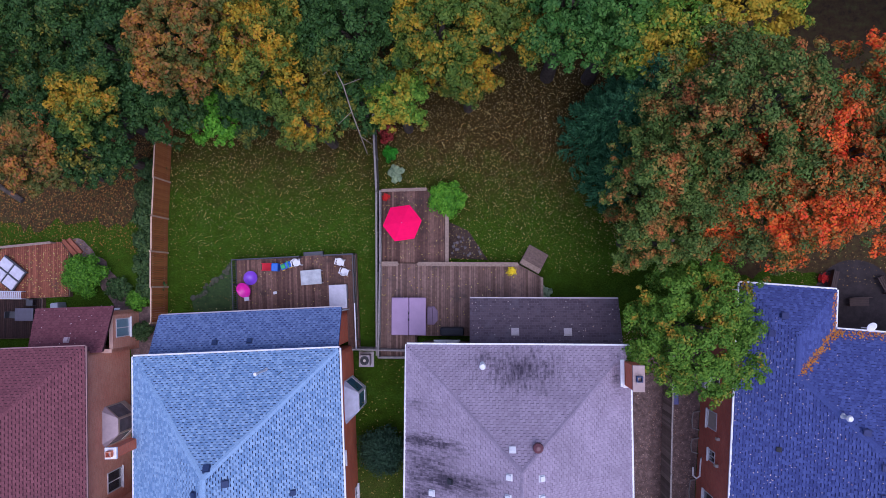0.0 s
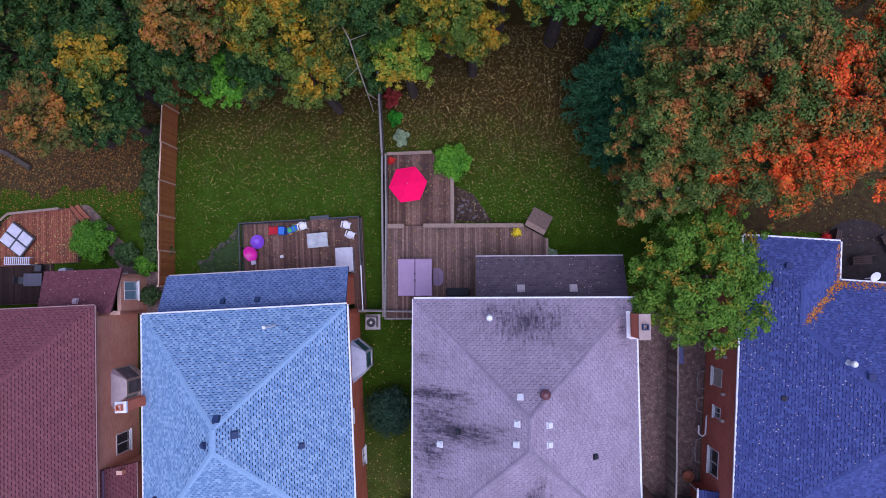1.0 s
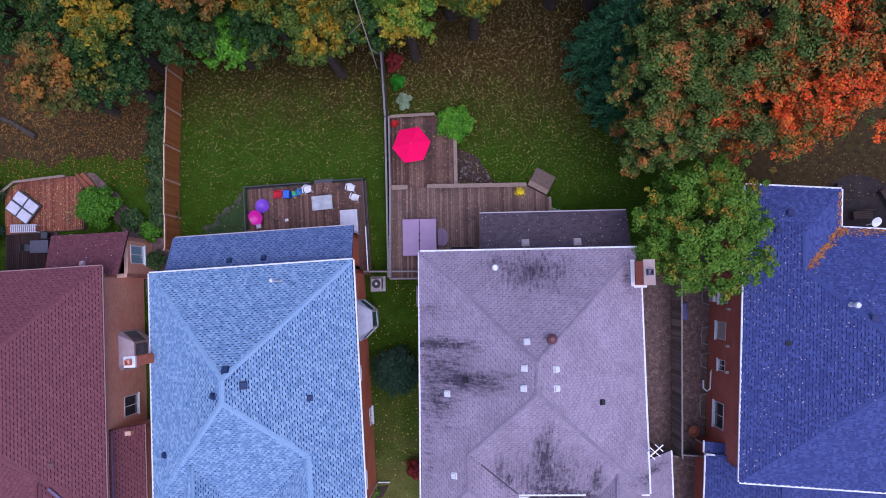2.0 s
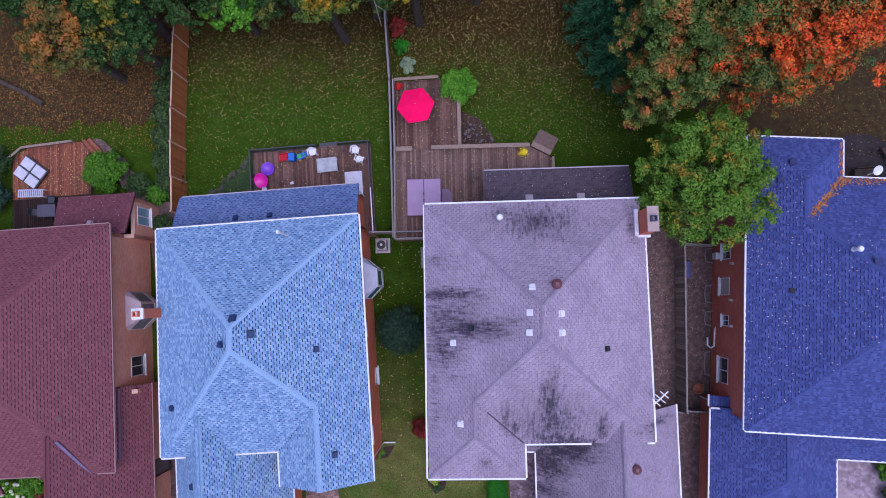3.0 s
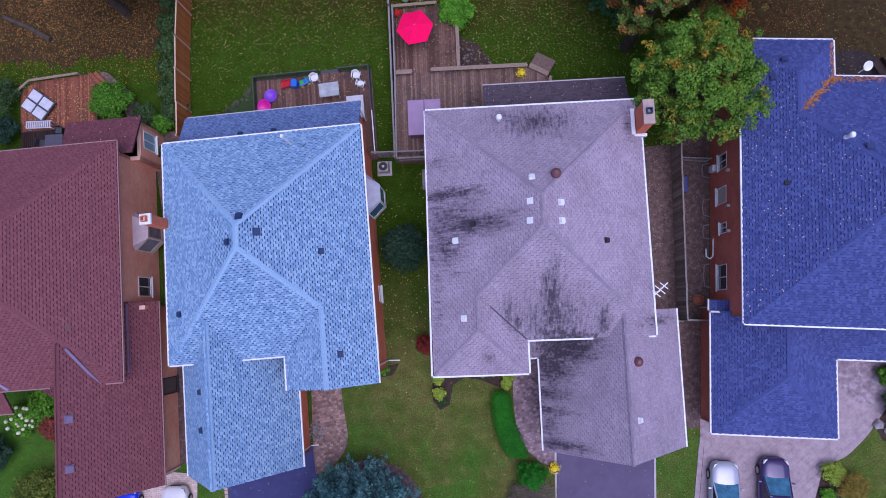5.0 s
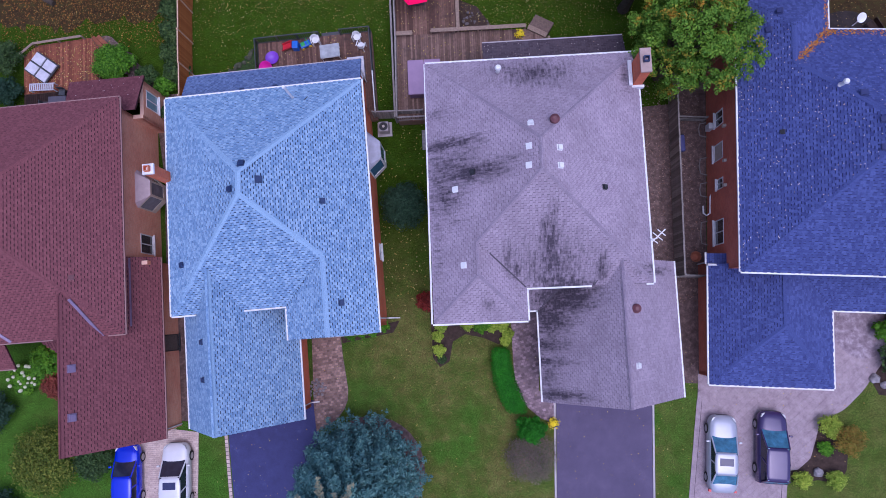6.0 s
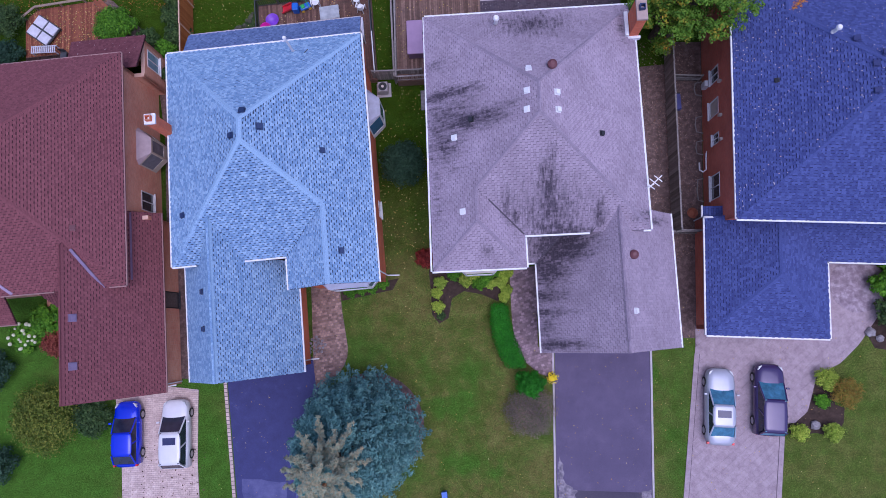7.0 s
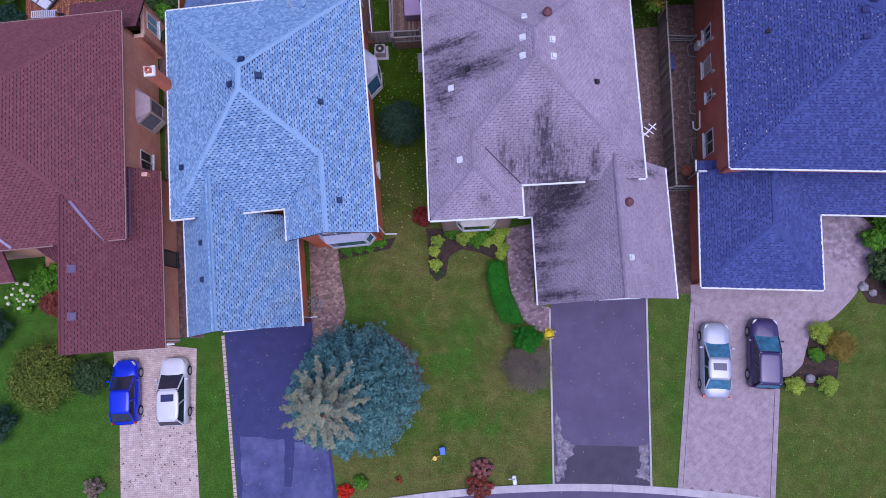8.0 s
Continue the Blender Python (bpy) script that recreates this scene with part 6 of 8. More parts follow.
TREES = [
    (-26.6, 13.4, 9.5, 3.3, "F"), (-21.6, 11.0, 10.0, 3.2, "F"), (-25.0, 7.7, 9.3, 2.6, "F"), (-23.2, 7.6, 9.8, 1.7, "G"), (-26.5, 4.6, 9.0, 2.1, "O"),
    (-23.4, 5.4, 8.4, 2.0, "F"), (-17.2, 11.2, 12.0, 2.9, "O"), (-13.3, 11.2, 11.2, 3.1, "G"), (-19.8, 8.7, 8.4, 2.4, "F"), (-17.1, 8.1, 6.2, 1.6, "L"),
    (-14.0, 9.2, 8.4, 2.2, "F"), (-10.8, 7.7, 8.6, 1.4, "G"), (-8.4, 12.2, 11.4, 3.0, "F"), (-8.7, 9.5, 8.6, 2.0, "F"), (-5.8, 9.0, 8.6, 1.4, "Y"),
    (-3.5, 12.0, 11.5, 2.4, "G"), (-1.9, 10.6, 8.6, 1.5, "G"), (-0.4, 13.8, 11.6, 2.5, "G"), (3.2, 13.0, 12.4, 2.6, "B"), (5.9, 13.0, 12.4, 2.5, "B"),
    # (19, 20) and (26, 17.5): unseen trees added to shade the north-east ground
    (8.9, 12.4, 12.9, 2.4, "Y"), (11.6, 14.0, 13.2, 2.6, "Y"), (-5.5, 15.0, 9.5, 2.8, "F"), (-21.0, 15.5, 10.5, 3.4, "F"), (-11.0, 15.8, 11.0, 3.2, "F"), (3.0, 17.0, 12.0, 3.2, "F"), (-31.0, 9.8, 9.0, 3.2, "F"), (-32.5, 15.0, 10.0, 3.4, "F"), (-27.5, 17.5, 10.5, 3.4, "F"), (19.0, 20.0, 14.0, 4.0, "F"), (26.0, 17.5, 14.0, 4.2, "F"), (20.0, 8.8, 15.0, 3.6, "R"),
    (11.4, 7.4, 16.6, 4.3, "M"), (13.3, 4.0, 14.0, 3.2, "R"), (8.9, 4.8, 13.4, 2.9, "M"), (15.9, 5.6, 16.0, 3.7, "R"), (8.7, 2.2, 11.2, 1.9, "M"), (11.0, -2.7, 10.8, 3.3, "T"),
]
for i, (x, y, top, r, k) in enumerate(TREES):
    many = 6200 if k in "MRT" else 4300 if y < 14.5 else 2000
    broadleaf(x, y, top, r, KINDS[k][0], KINDS[k][1], 40 + i, leaves=int(many * r * r ** 0.5), size=0.095 if k in "MRT" else 0.115, clumps=int(9 + 4.2 * r * r), deep=0.72 if k in "MRT" else 0.0, tall=0.35 if k in "MRT" else 0.55)
conifer(6.6, 8.9, 10.5, 2.8, M_LEAF_TEAL, "dark teal conifer at the edge of the wood", 101, size=0.26, arms=13, leaves=60, rows=15)
conifer(7.6, 10.2, 12.0, 2.5, M_LEAF_TEAL, "dark teal conifer at the edge of the wood", 102, size=0.26, arms=13, leaves=60, rows=15)
conifer(7.6, 6.0, 9.6, 2.5, M_LEAF_TEAL, "dark teal conifer beside the lawn", 103, size=0.26, arms=13, leaves=60, rows=14)
spruce(-8.1, -29.6, 13.9, 4.15, 104)
limb = thing("fallen_limb", pose(0, 0, 0), "pale bare dead limb caught in the crowns", "branch")
part("limb", Geo().tube([(-9.6, 9.6, 8.9), (-8.9, 9.9, 9.4), (-8.3, 8.9, 9.5), (-7.9, 7.7, 8.8), (-7.5, 6.6, 7.8), (-7.3, 5.9, 6.6)], [0.015, 0.025, 0.035, 0.035, 0.03, 0.02], 7), M_LIMB, limb)
for a, c in (((-8.9, 9.9, 9.4), (-8.6, 10.9, 9.6)), ((-8.3, 8.9, 9.5), (-7.4, 9.3, 9.5)), ((-7.9, 7.7, 8.8), (-8.6, 7.0, 8.7)), ((-7.5, 6.6, 7.8), (-6.8, 6.2, 7.6))):
    part("twig", Geo().tube([a, c], [0.022, 0.01], 5), M_LIMB, limb)

# ---- fences ----
def board_fence(pts, height, mat_, rail_mat, label, width=0.14, z0=0.0, step=None, thick=0.022, cap=0.09):
    """Upright boards between posts, with rails and a cap; one thing from end to end. step: how the panels step in height."""
    f = thing("fence", pose(*pts[0], z0), label, "fence")
    o = Vector((*pts[0], 0))
    board = Geo().box(0, -thick / 2, 0.05, width - 0.012, thick / 2, height).mesh("board", mat_)
    for (ax, ay), (bx, by) in zip(pts, pts[1:]):
        a, b = Vector((ax, ay, 0)) - o, Vector((bx, by, 0)) - o
        d = b - a
        ln, ang = d.length, math.degrees(math.atan2(d.y, d.x))
        panels = max(1, round(ln / 2.4))
        for k in range(panels):
            drop = (step[k % len(step)] if step else 0.0)
            q = a + d * (k / panels)
            m = pose(q.x, q.y, 0, 0, 0, ang)
            part("post", Geo().box(-0.05, -0.05, -0.3, 0.05, 0.05, height + 0.12 + drop), rail_mat, f, m=m)
            pl = ln / panels
            side = 0.035
            part("rail", Geo().box(0.05, -side - 0.04, 0.35, pl - 0.05, -side, 0.44), rail_mat, f, m=m)
            part("rail", Geo().box(0.05, -side - 0.04, height - 0.4, pl - 0.05, -side, height - 0.31), rail_mat, f, m=m)
            part("cap_rail", Geo().box(0.05, -cap / 2, height + drop, pl - 0.05, cap / 2, height + drop + 0.035), rail_mat, f, m=m)
            n = int((pl - 0.1) / width)
            for i in range(n):
                part("board", board, None, f, m=m @ pose(0.05 + i * (pl - 0.1) / n, 0, drop))
        part("post", Geo().box(-0.05, -0.05, -0.3, 0.05, 0.05, height + 0.12), rail_mat, f, m=pose(b.x, b.y, 0, 0, 0, ang))
    return f


board_fence([(-22.05, 9.5), (-21.8, 2.0), (-21.25, -4.9)], 2.3, M_FENCE_NEW, M_FENCE_NEW_J, "new orange-brown cedar board fence between the gardens", step=(0.0, 0.06, -0.04, 0.1))
board_fence([(-8.3, 11.5), (-7.5, 4.5), (-6.75, -6.0)], 1.35, M_FENCE_OLD, M_FENCE_OLD_J, "old grey board fence beside the timber deck", cap=0.12)
board_fence([(-4.9, -5.6), (-8.25, -5.75)], 1.6, M_FENCE_PASS, M_FENCE_OLD_J, "grey board fence closing the side passage")
board_fence([(11.95, -16.3), (11.65, -3.0)], 2.1, M_FENCE_PASS, M_FENCE_OLD_J, "dark grey weathered fence in the side passage", cap=0.1)
board_fence([(12.05, -5.75), (13.9, -5.8)], 1.0, M_FENCE_OLD, M_FENCE_OLD_J, "low dark board fence across the passage")
board_fence([(10.2, -16.35), (11.85, -16.4)], 1.4, M_FENCE_OLD, M_FENCE_OLD_J, "short grey gate fence across the passage")
board_fence([(12.0, -16.3), (13.6, -16.3)], 1.4, M_FENCE_OLD, M_FENCE_OLD_J, "short grey gate fence across the passage")


# ---- decks ----
def deck(m, outline, floor, label, board=0.14, along="y", seed=1, mat_=None, jmat=None):
    """A timber deck on joists and posts: every board a piece, clipped to the outline (local x, y)."""
    d = thing("deck", m, label, "deck")
    mat_, jmat = mat_ or M_DECK, jmat or M_DECK_J
    xs, ys = [p[0] for p in outline], [p[1] for p in outline]
    k = len(outline)
    for i in range(k):
        a, b = outline[i], outline[(i + 1) % k]
        part("skirt", Geo().beam((*a, floor / 2 - 0.03), (*b, floor / 2 - 0.03), 0.04, floor - 0.02), jmat, d)
    rows = int((max(xs) - min(xs)) / board) if along == "y" else int((max(ys) - min(ys)) / board)
    for r in range(rows):
        c = (min(xs) if along == "y" else min(ys)) + (r + 0.5) * board
        cuts = []
        for i in range(k):
            (xa, ya), (xb, yb) = outline[i], outline[(i + 1) % k]
            if along == "y" and (xa > c) != (xb > c):
                cuts.append(ya + (yb - ya) * (c - xa) / (xb - xa))
            if along == "x" and (ya > c) != (yb > c):
                cuts.append(xa + (xb - xa) * (c - ya) / (yb - ya))
        cuts.sort()
        h = board / 2 - 0.007
        for a, b in zip(cuts[::2], cuts[1::2]):
            if b - a < 0.05:
                continue
            g = Geo().box(c - h, a, floor - 0.03, c + h, b, floor) if along == "y" else Geo().box(a, c - h, floor - 0.03, b, c + h, floor)
            part("board", g, mat_, d)
    under = Geo().prism([(x * 0.999, y * 0.999) for x, y in outline], floor - 0.16, floor - 0.035)
    part("joist_frame", under, M_DARKWOOD, d)
    return d


def railing(parent, pts, z0, height, mat_, top_w=0.14, picket=0.14, posts=1.5, bal=True, top_mat=None):
    for (ax, ay), (bx, by) in zip(pts, pts[1:]):
        a, b = Vector((ax, ay, z0)), Vector((bx, by, z0))
        ln = (b - a).length
        up = Vector((0, 0, 1))
        part("top_rail", Geo().beam(a + up * height, b + up * height, top_w, 0.04), top_mat or mat_, parent)
        if bal:
            part("bottom_rail", Geo().beam(a + up * 0.1, b + up * 0.1, 0.05, 0.05), mat_, parent)
        n = max(1, round(ln / posts))
        for i in range(n + 1):
            q = a.lerp(b, i / n)
            part("post", Geo().box(q.x - 0.045, q.y - 0.045, z0 - 0.3, q.x + 0.045, q.y + 0.045, z0 + height - 0.02), mat_, parent)
        if bal:
            k = int(ln / picket)
            me = Geo().box(-0.018, -0.018, 0.12, 0.018, 0.018, height - 0.02).mesh("baluster", mat_)
            for i in range(1, k):
                q = a.lerp(b, i / k)
                part("baluster", me, None, parent, m=pose(q.x, q.y, z0))


M_DARKWOOD = plain("shaded_timber", (0.05, 0.035, 0.03), 0.9)
M_DECK_G = per_piece("grey_brown_deck_board", [(0.10, 0.060, 0.048), (0.155, 0.097, 0.078), (0.23, 0.15, 0.122)], grain=6, island=False, soil=(0.08, 0.06, 0.055), soil_scale=0.8)
M_DECK_R = per_piece("red_brown_deck_board", [(0.15, 0.046, 0.028), (0.21, 0.07, 0.04), (0.28, 0.10, 0.058)], grain=6, island=False, soil=(0.10, 0.06, 0.04), soil_scale=1.2)
M_RAIL_TAN = per_piece("tan_bench_plank", [(0.22, 0.16, 0.125), (0.28, 0.21, 0.165)], grain=8)
M_RAIL_DARK = plain("dark_grey_metal", (0.05, 0.055, 0.065), 0.5)

BM, GM, MM = pose(-20.05, -6.5, 0, 0, 0, 6.3), pose(-4.3, -4.65, 0, 0, 0, 3.5), pose(-23.1, -6.3, 0, 0, 0, 5.9)
d = deck(BM, [(4.0, 1.95), (11.35, 1.95), (11.35, -0.7), (12.0, -0.7), (12.0, 5.62), (4.0, 5.62)], 0.5, "brown timber deck with dark metal railing, strewn with toys")
railing(d, [(4.0, 2.3), (4.0, 5.58), (8.4, 5.58)], 0.5, 0.85, M_RAIL_DARK, 0.06)
railing(d, [(9.9, 5.58), (11.95, 5.58), (11.95, 0.0)], 0.5, 0.85, M_RAIL_DARK, 0.06)
part("top_rail", Geo().beam((11.98, 2.4, 1.4), (11.98, -0.6, 1.4), 0.07, 0.06), M_WHITE, d, "white painted handrail")
# a dark leaning board, drawn as a plain box in the railing's gap
part("step", Geo().box(8.5, 5.65, 0.05, 9.8, 5.9, 0.38), M_RAIL_DARK, d, "dark grey board at the deck's edge")

d = deck(GM, [(-2.35, -1.38), (-0.05, -1.38), (-0.05, 0.0), (3.6, 0.0), (3.6, 2.3), (8.05, 2.3), (8.05, 3.75), (6.5, 4.62), (-2.3, 4.66)], 0.9, "large weathered grey-brown timber deck behind the house", mat_=M_DECK_G)
railing(d, [(-2.3, 4.62), (-1.2, 4.62)], 0.9, 0.45, M_RAIL_TAN, 0.3, bal=False)
railing(d, [(0.1, 4.62), (6.5, 4.58)], 0.9, 0.6, M_RAIL_TAN, 0.26, bal=False)
railing(d, [(8.0, 2.4), (8.0, 3.72)], 0.9, 0.6, M_RAIL_TAN, 0.16, bal=False)
railing(d, [(-2.32, 4.6), (-2.38, -1.35), (-0.2, -1.35)], 0.9, 0.75, M_FENCE_OLD_J, 0.1)
for i in range(4):
    a, b, out = Vector((6.64, 4.66, 0)), Vector((7.86, 3.97, 0)), Vector((0.493, 0.87, 0))
    q = [a + out * (0.03 + 0.36 * i), b + out * (0.03 + 0.36 * i), b + out * (0.37 + 0.36 * i), a + out * (0.37 + 0.36 * i)]
    part("step", Geo().prism([(p.x, p.y) for p in q], 0.02, 0.76 - 0.18 * i), M_RAIL_TAN if i == 0 else M_STEP, d, "brown timber stair step")
d = deck(GM, [(-2.42, 4.72), (2.0, 4.72), (2.0, 7.9), (0.7, 9.5), (-2.42, 9.4)], 0.6, "lower timber deck under a red parasol", mat_=M_DECK)
railing(d, [(-2.35, 9.42), (0.6, 9.5)], 0.6, 0.5, M_RAIL_TAN, 0.2, bal=False)
railing(d, [(1.95, 7.9), (1.95, 4.75)], 0.6, 0.5, M_RAIL_TAN, 0.24, bal=False)
railing(d, [(-2.4, 9.35), (-2.36, 4.75)], 0.6, 0.75, M_FENCE_OLD_J, 0.1)

d = deck(pose(-33.6, -6.9, 0, 0, 0, 5.5), [(0.39, 2.65), (5.9, 2.7), (5.9, 5.6), (5.3, 6.4), (1.36, 6.19), (0.39, 5.49)], 0.4, "red-brown timber deck with garden furniture", mat_=M_DECK_R)
railing(d, [(0.44, 5.44), (1.36, 6.14), (4.9, 6.35)], 0.4, 0.5, M_RAIL_TAN, 0.16, bal=False)
for i in range(2):
    part("step", Geo().beam((5.35 + 0.3 * i, 6.5 + 0.1 * i, 0.16 - 0.07 * i), (6.25 + 0.3 * i, 5.5 + 0.1 * i, 0.16 - 0.07 * i), 0.32, 0.24 - 0.1 * i), M_DECK_R, d, "red-brown timber step")

# near-black boards: the shade over the lower deck is put into their colour
M_DECK_SHADED = per_piece("shaded_deck_board", [(0.018, 0.010, 0.009), (0.028, 0.015, 0.013), (0.042, 0.022, 0.018)], grain=6, island=False)
deck(pose(-33.6, -6.9, 0, 0, 0, 5.5), [(0.39, 0.0), (4.0, 0.0), (4.0, 2.6), (0.39, 2.6)], 0.38, "lower timber deck under the patio table, shade in its board colour", mat_=M_DECK_SHADED)

# ---- furniture and gear on the decks ----
M_RED = plain("crimson_canvas", (0.9, 0.008, 0.11), 0.9, vary=0.06, spec=0.05)
M_LILAC = plain("lilac_vinyl", (0.33, 0.22, 0.36), 0.5, vary=0.1, scale=1.5)
M_LILAC_D = plain("dark_lilac_panel", (0.18, 0.12, 0.20), 0.6)
M_PURPLE = plain("purple_plastic", (0.22, 0.07, 0.55), 0.35)
M_PINK = plain("pink_plastic", (0.75, 0.03, 0.42), 0.35)
M_TOYRED = plain("red_plastic", (0.62, 0.03, 0.05), 0.35)
M_TOYBLUE = plain("blue_plastic", (0.02, 0.13, 0.55), 0.35)
M_TOYGREEN = plain("green_plastic", (0.03, 0.35, 0.08), 0.35)
M_TOYYEL = plain("yellow_plastic", (0.7, 0.45, 0.03), 0.4)
M_GREYTOP = plain("grey_table_top", (0.33, 0.35, 0.4), 0.35)
# grey top lowered in colour to carry the shade on the lower deck
M_TABLE_DIM = plain("shaded_grey_table_top", (0.085, 0.08, 0.11), 0.5)
M_CUSHION = plain("pale_cushion", (0.55, 0.55, 0.62), 0.8)
M_CLEAR = plain("frosted_glass_top", (0.42, 0.45, 0.48), 0.15, vary=0.3, scale=2.0)
M_BLACKCLOTH = plain("black_cover", (0.02, 0.022, 0.03), 0.8)


def parasol(m):
    p = thing("parasol", m, "open crimson hexagonal garden parasol on the deck", "parasol")
    part("pole", Geo().cyl(0, 0, 0.0, 2.35, 0.025, 10), M_WHITE, p)
    part("base", Geo().cyl(0, 0, 0.0, 0.08, 0.28, 18), M_DARK, p)
    R, n = 1.24, 6
    for k in range(n):
        a0, a1 = math.tau * k / n, math.tau * (k + 1) / n
        rings = []
        for q in (0.03, 0.35, 0.7, 1.0):
            zc = 2.32 - 0.42 * q ** 1.25
            mid = (a0 + a1) / 2
            sag = 0.035 * q
            rings.append([(R * q * math.cos(a0), R * q * math.sin(a0), zc), (R * q * math.cos(mid) * 0.872, R * q * math.sin(mid) * 0.872, zc - sag), (R * q * math.cos(a1), R * q * math.sin(a1), zc)])
        g = Geo()
        for i in range(3):
            a, b = rings[i], rings[i + 1]
            g.add([*a, *b], [(0, 3, 4, 1), (1, 4, 5, 2)])
            g.add([(x, y, z - 0.012) for x, y, z in (*a, *b)], [(1, 4, 3, 0), (2, 5, 4, 1)])
        part("canopy_panel", g, M_RED, p)
        part("rib", Geo().tube([(0, 0, 2.29), (R * math.cos(a0), R * math.sin(a0), 1.88)], [0.012, 0.01], 5), M_WHITE, p)
    part("finial", Geo().cyl(0, 0, 2.31, 2.4, 0.03, 8, 0.01), M_RED, p)
    return p


def garden_table(m, w, d, h, top_mat, label, leg_mat=None, name="garden_table"):
    t = thing(name, m, label, "table")
    part("tabletop", bevelled(Geo().box(-w / 2, -d / 2, h - 0.035, w / 2, d / 2, h), "tabletop", top_mat, 0.012), None, t)
    rim = Geo().box(-w / 2, -d / 2, h - 0.075, w / 2, -d / 2 + 0.05, h - 0.037).box(-w / 2, d / 2 - 0.05, h - 0.075, w / 2, d / 2, h - 0.037)
    rim.box(-w / 2, -d / 2 + 0.05, h - 0.075, -w / 2 + 0.05, d / 2 - 0.05, h - 0.037).box(w / 2 - 0.05, -d / 2 + 0.05, h - 0.075, w / 2, d / 2 - 0.05, h - 0.037)
    part("rim", rim, leg_mat or M_RAIL_DARK, t)
    for sx in (-1, 1):
        for sy in (-1, 1):
            part("leg", Geo().tube([(sx * (w / 2 - 0.1), sy * (d / 2 - 0.1), h - 0.05), (sx * (w / 2 - 0.06), sy * (d / 2 - 0.06), 0)], [0.025, 0.02], 6), leg_mat or M_RAIL_DARK, t)
    return t


def plastic_chair(m, label="white moulded plastic garden chair on the deck"):
    c = thing("garden_chair", m, label, "chair", "white garden chairs")
    seat = Geo()
    seat.loft([[(0.25 * math.cos(a) * s, 0.24 * math.sin(a) * s, z) for a in (math.tau * j / 16 for j in range(16))] for s, z in ((0.96, 0.40), (1.0, 0.42), (0.98, 0.445), (0.8, 0.43))])
    part("seat", seat, M_WHITE, c, smooth=True)
    back = Geo()
    for i in range(9):
        a = radians(200 + 140 * i / 8) + math.pi
        b = radians(200 + 140 * (i + 1) / 8) + math.pi
        if i == 8:
            break
        p = [(0.27 * math.cos(a), 0.26 * math.sin(a)), (0.27 * math.cos(b), 0.26 * math.sin(b)), (0.24 * math.cos(b), 0.23 * math.sin(b)), (0.24 * math.cos(a), 0.23 * math.sin(a))]
        back.prism(p, 0.44, 0.82)
    part("backrest", back, M_WHITE, c)
    for s in (-1, 1):
        part("armrest", Geo().beam((s * 0.28, -0.2, 0.64), (s * 0.28, 0.2, 0.66), 0.06, 0.03).box(s * 0.28 - 0.02, -0.21, 0, s * 0.28 + 0.02, -0.17, 0.63), M_WHITE, c)
    for sx in (-1, 1):
        for sy in (-1, 1):
            part("leg", Geo().tube([(sx * 0.18, sy * 0.17, 0.41), (sx * 0.24, sy * 0.22, 0)], [0.03, 0.022], 6), M_WHITE, c)
    return c


def hot_tub(m, w, d, h):
    t = thing("hot_tub", m, "square hot tub under a folded lilac vinyl cover", "hot tub")
    part("cabinet", bevelled(Geo().box(-w / 2 + 0.05, -d / 2 + 0.05, 0, w / 2 - 0.05, d / 2 - 0.05, h - 0.1), "cabinet", M_LILAC_D, 0.08, 3), None, t)
    for s in (-1, 1):
        part("cover_half", bevelled(Geo().box(min(s * 0.012, s * w / 2), -d / 2, h - 0.095, max(s * 0.012, s * w / 2), d / 2, h + 0.04), "cover_half", M_LILAC, 0.05, 3), None, t)
    part("handle", Geo().box(-0.03, -0.3, h + 0.042, 0.03, -0.12, h + 0.06), M_DARK, t)
    part("handle", Geo().box(-0.03, 0.12, h + 0.042, 0.03, 0.3, h + 0.06), M_DARK, t)
    return t


def on(m, x, y, z, turn=0):
    return m @ pose(x, y, z, 0, 0, turn)


parasol(on(GM, -0.8, 7.15, 0.6, 8))
garden_table(on(GM, -0.8, 7.15, 0.6), 1.1, 1.1, 0.72, M_RAIL_DARK, "dark metal garden table under the parasol")
hot_tub(on(GM, -0.43, 1.28, 0.9), 2.2, 2.38, 0.92)
s = thing("hot_tub_step", on(GM, 1.03, 1.3, 0.9), "small lilac plastic step beside the hot tub", "step")
part("tread", Geo().prism([(-0.32, -0.58), (0.1, -0.58), (0.33, -0.3), (0.33, 0.3), (0.1, 0.58), (-0.32, 0.58)], 0, 0.22), M_LILAC_D, s)
part("tread", Geo().box(-0.32, -0.5, 0.223, 0.0, 0.5, 0.42), M_LILAC_D, s)
b = thing("barbecue", on(GM, 2.3, 0.32, 0.9), "barbecue under a black cover against the wall", "barbecue")
part("cover", bevelled(Geo().box(-0.75, -0.25, 0.08, 0.75, 0.27, 1.05), "cover", M_BLACKCLOTH, 0.12, 3), None, b)
for sx in (-0.6, 0.6):
    part("wheel", Geo().cyl(sx, 0, 0, 0.078, 0.05, 10), M_DARK, b)


def flower_pot(m, bloom, label, r=0.2, seed=1, size=0.07):
    p = thing("flower_pot", m, label, "flower pot")
    g = Geo().loft([[(q * math.cos(math.tau * j / 14), q * math.sin(math.tau * j / 14), z) for j in range(14)] for q, z in ((r * 0.6, 0), (r * 0.85, 0.22), (r * 0.92, 0.24), (r * 0.8, 0.235))])
    part("pot", g, M_DARK, p)
    rng = np.random.default_rng(seed)
    part("blooms", leaf_cloud("blooms", [(0, 0, 0.3), (0.08, 0.05, 0.27), (-0.08, -0.05, 0.28)], [r * 1.2, r * 0.8, r * 0.8], 260, size, bloom, rng, shell=0.4), None, p)
    return p


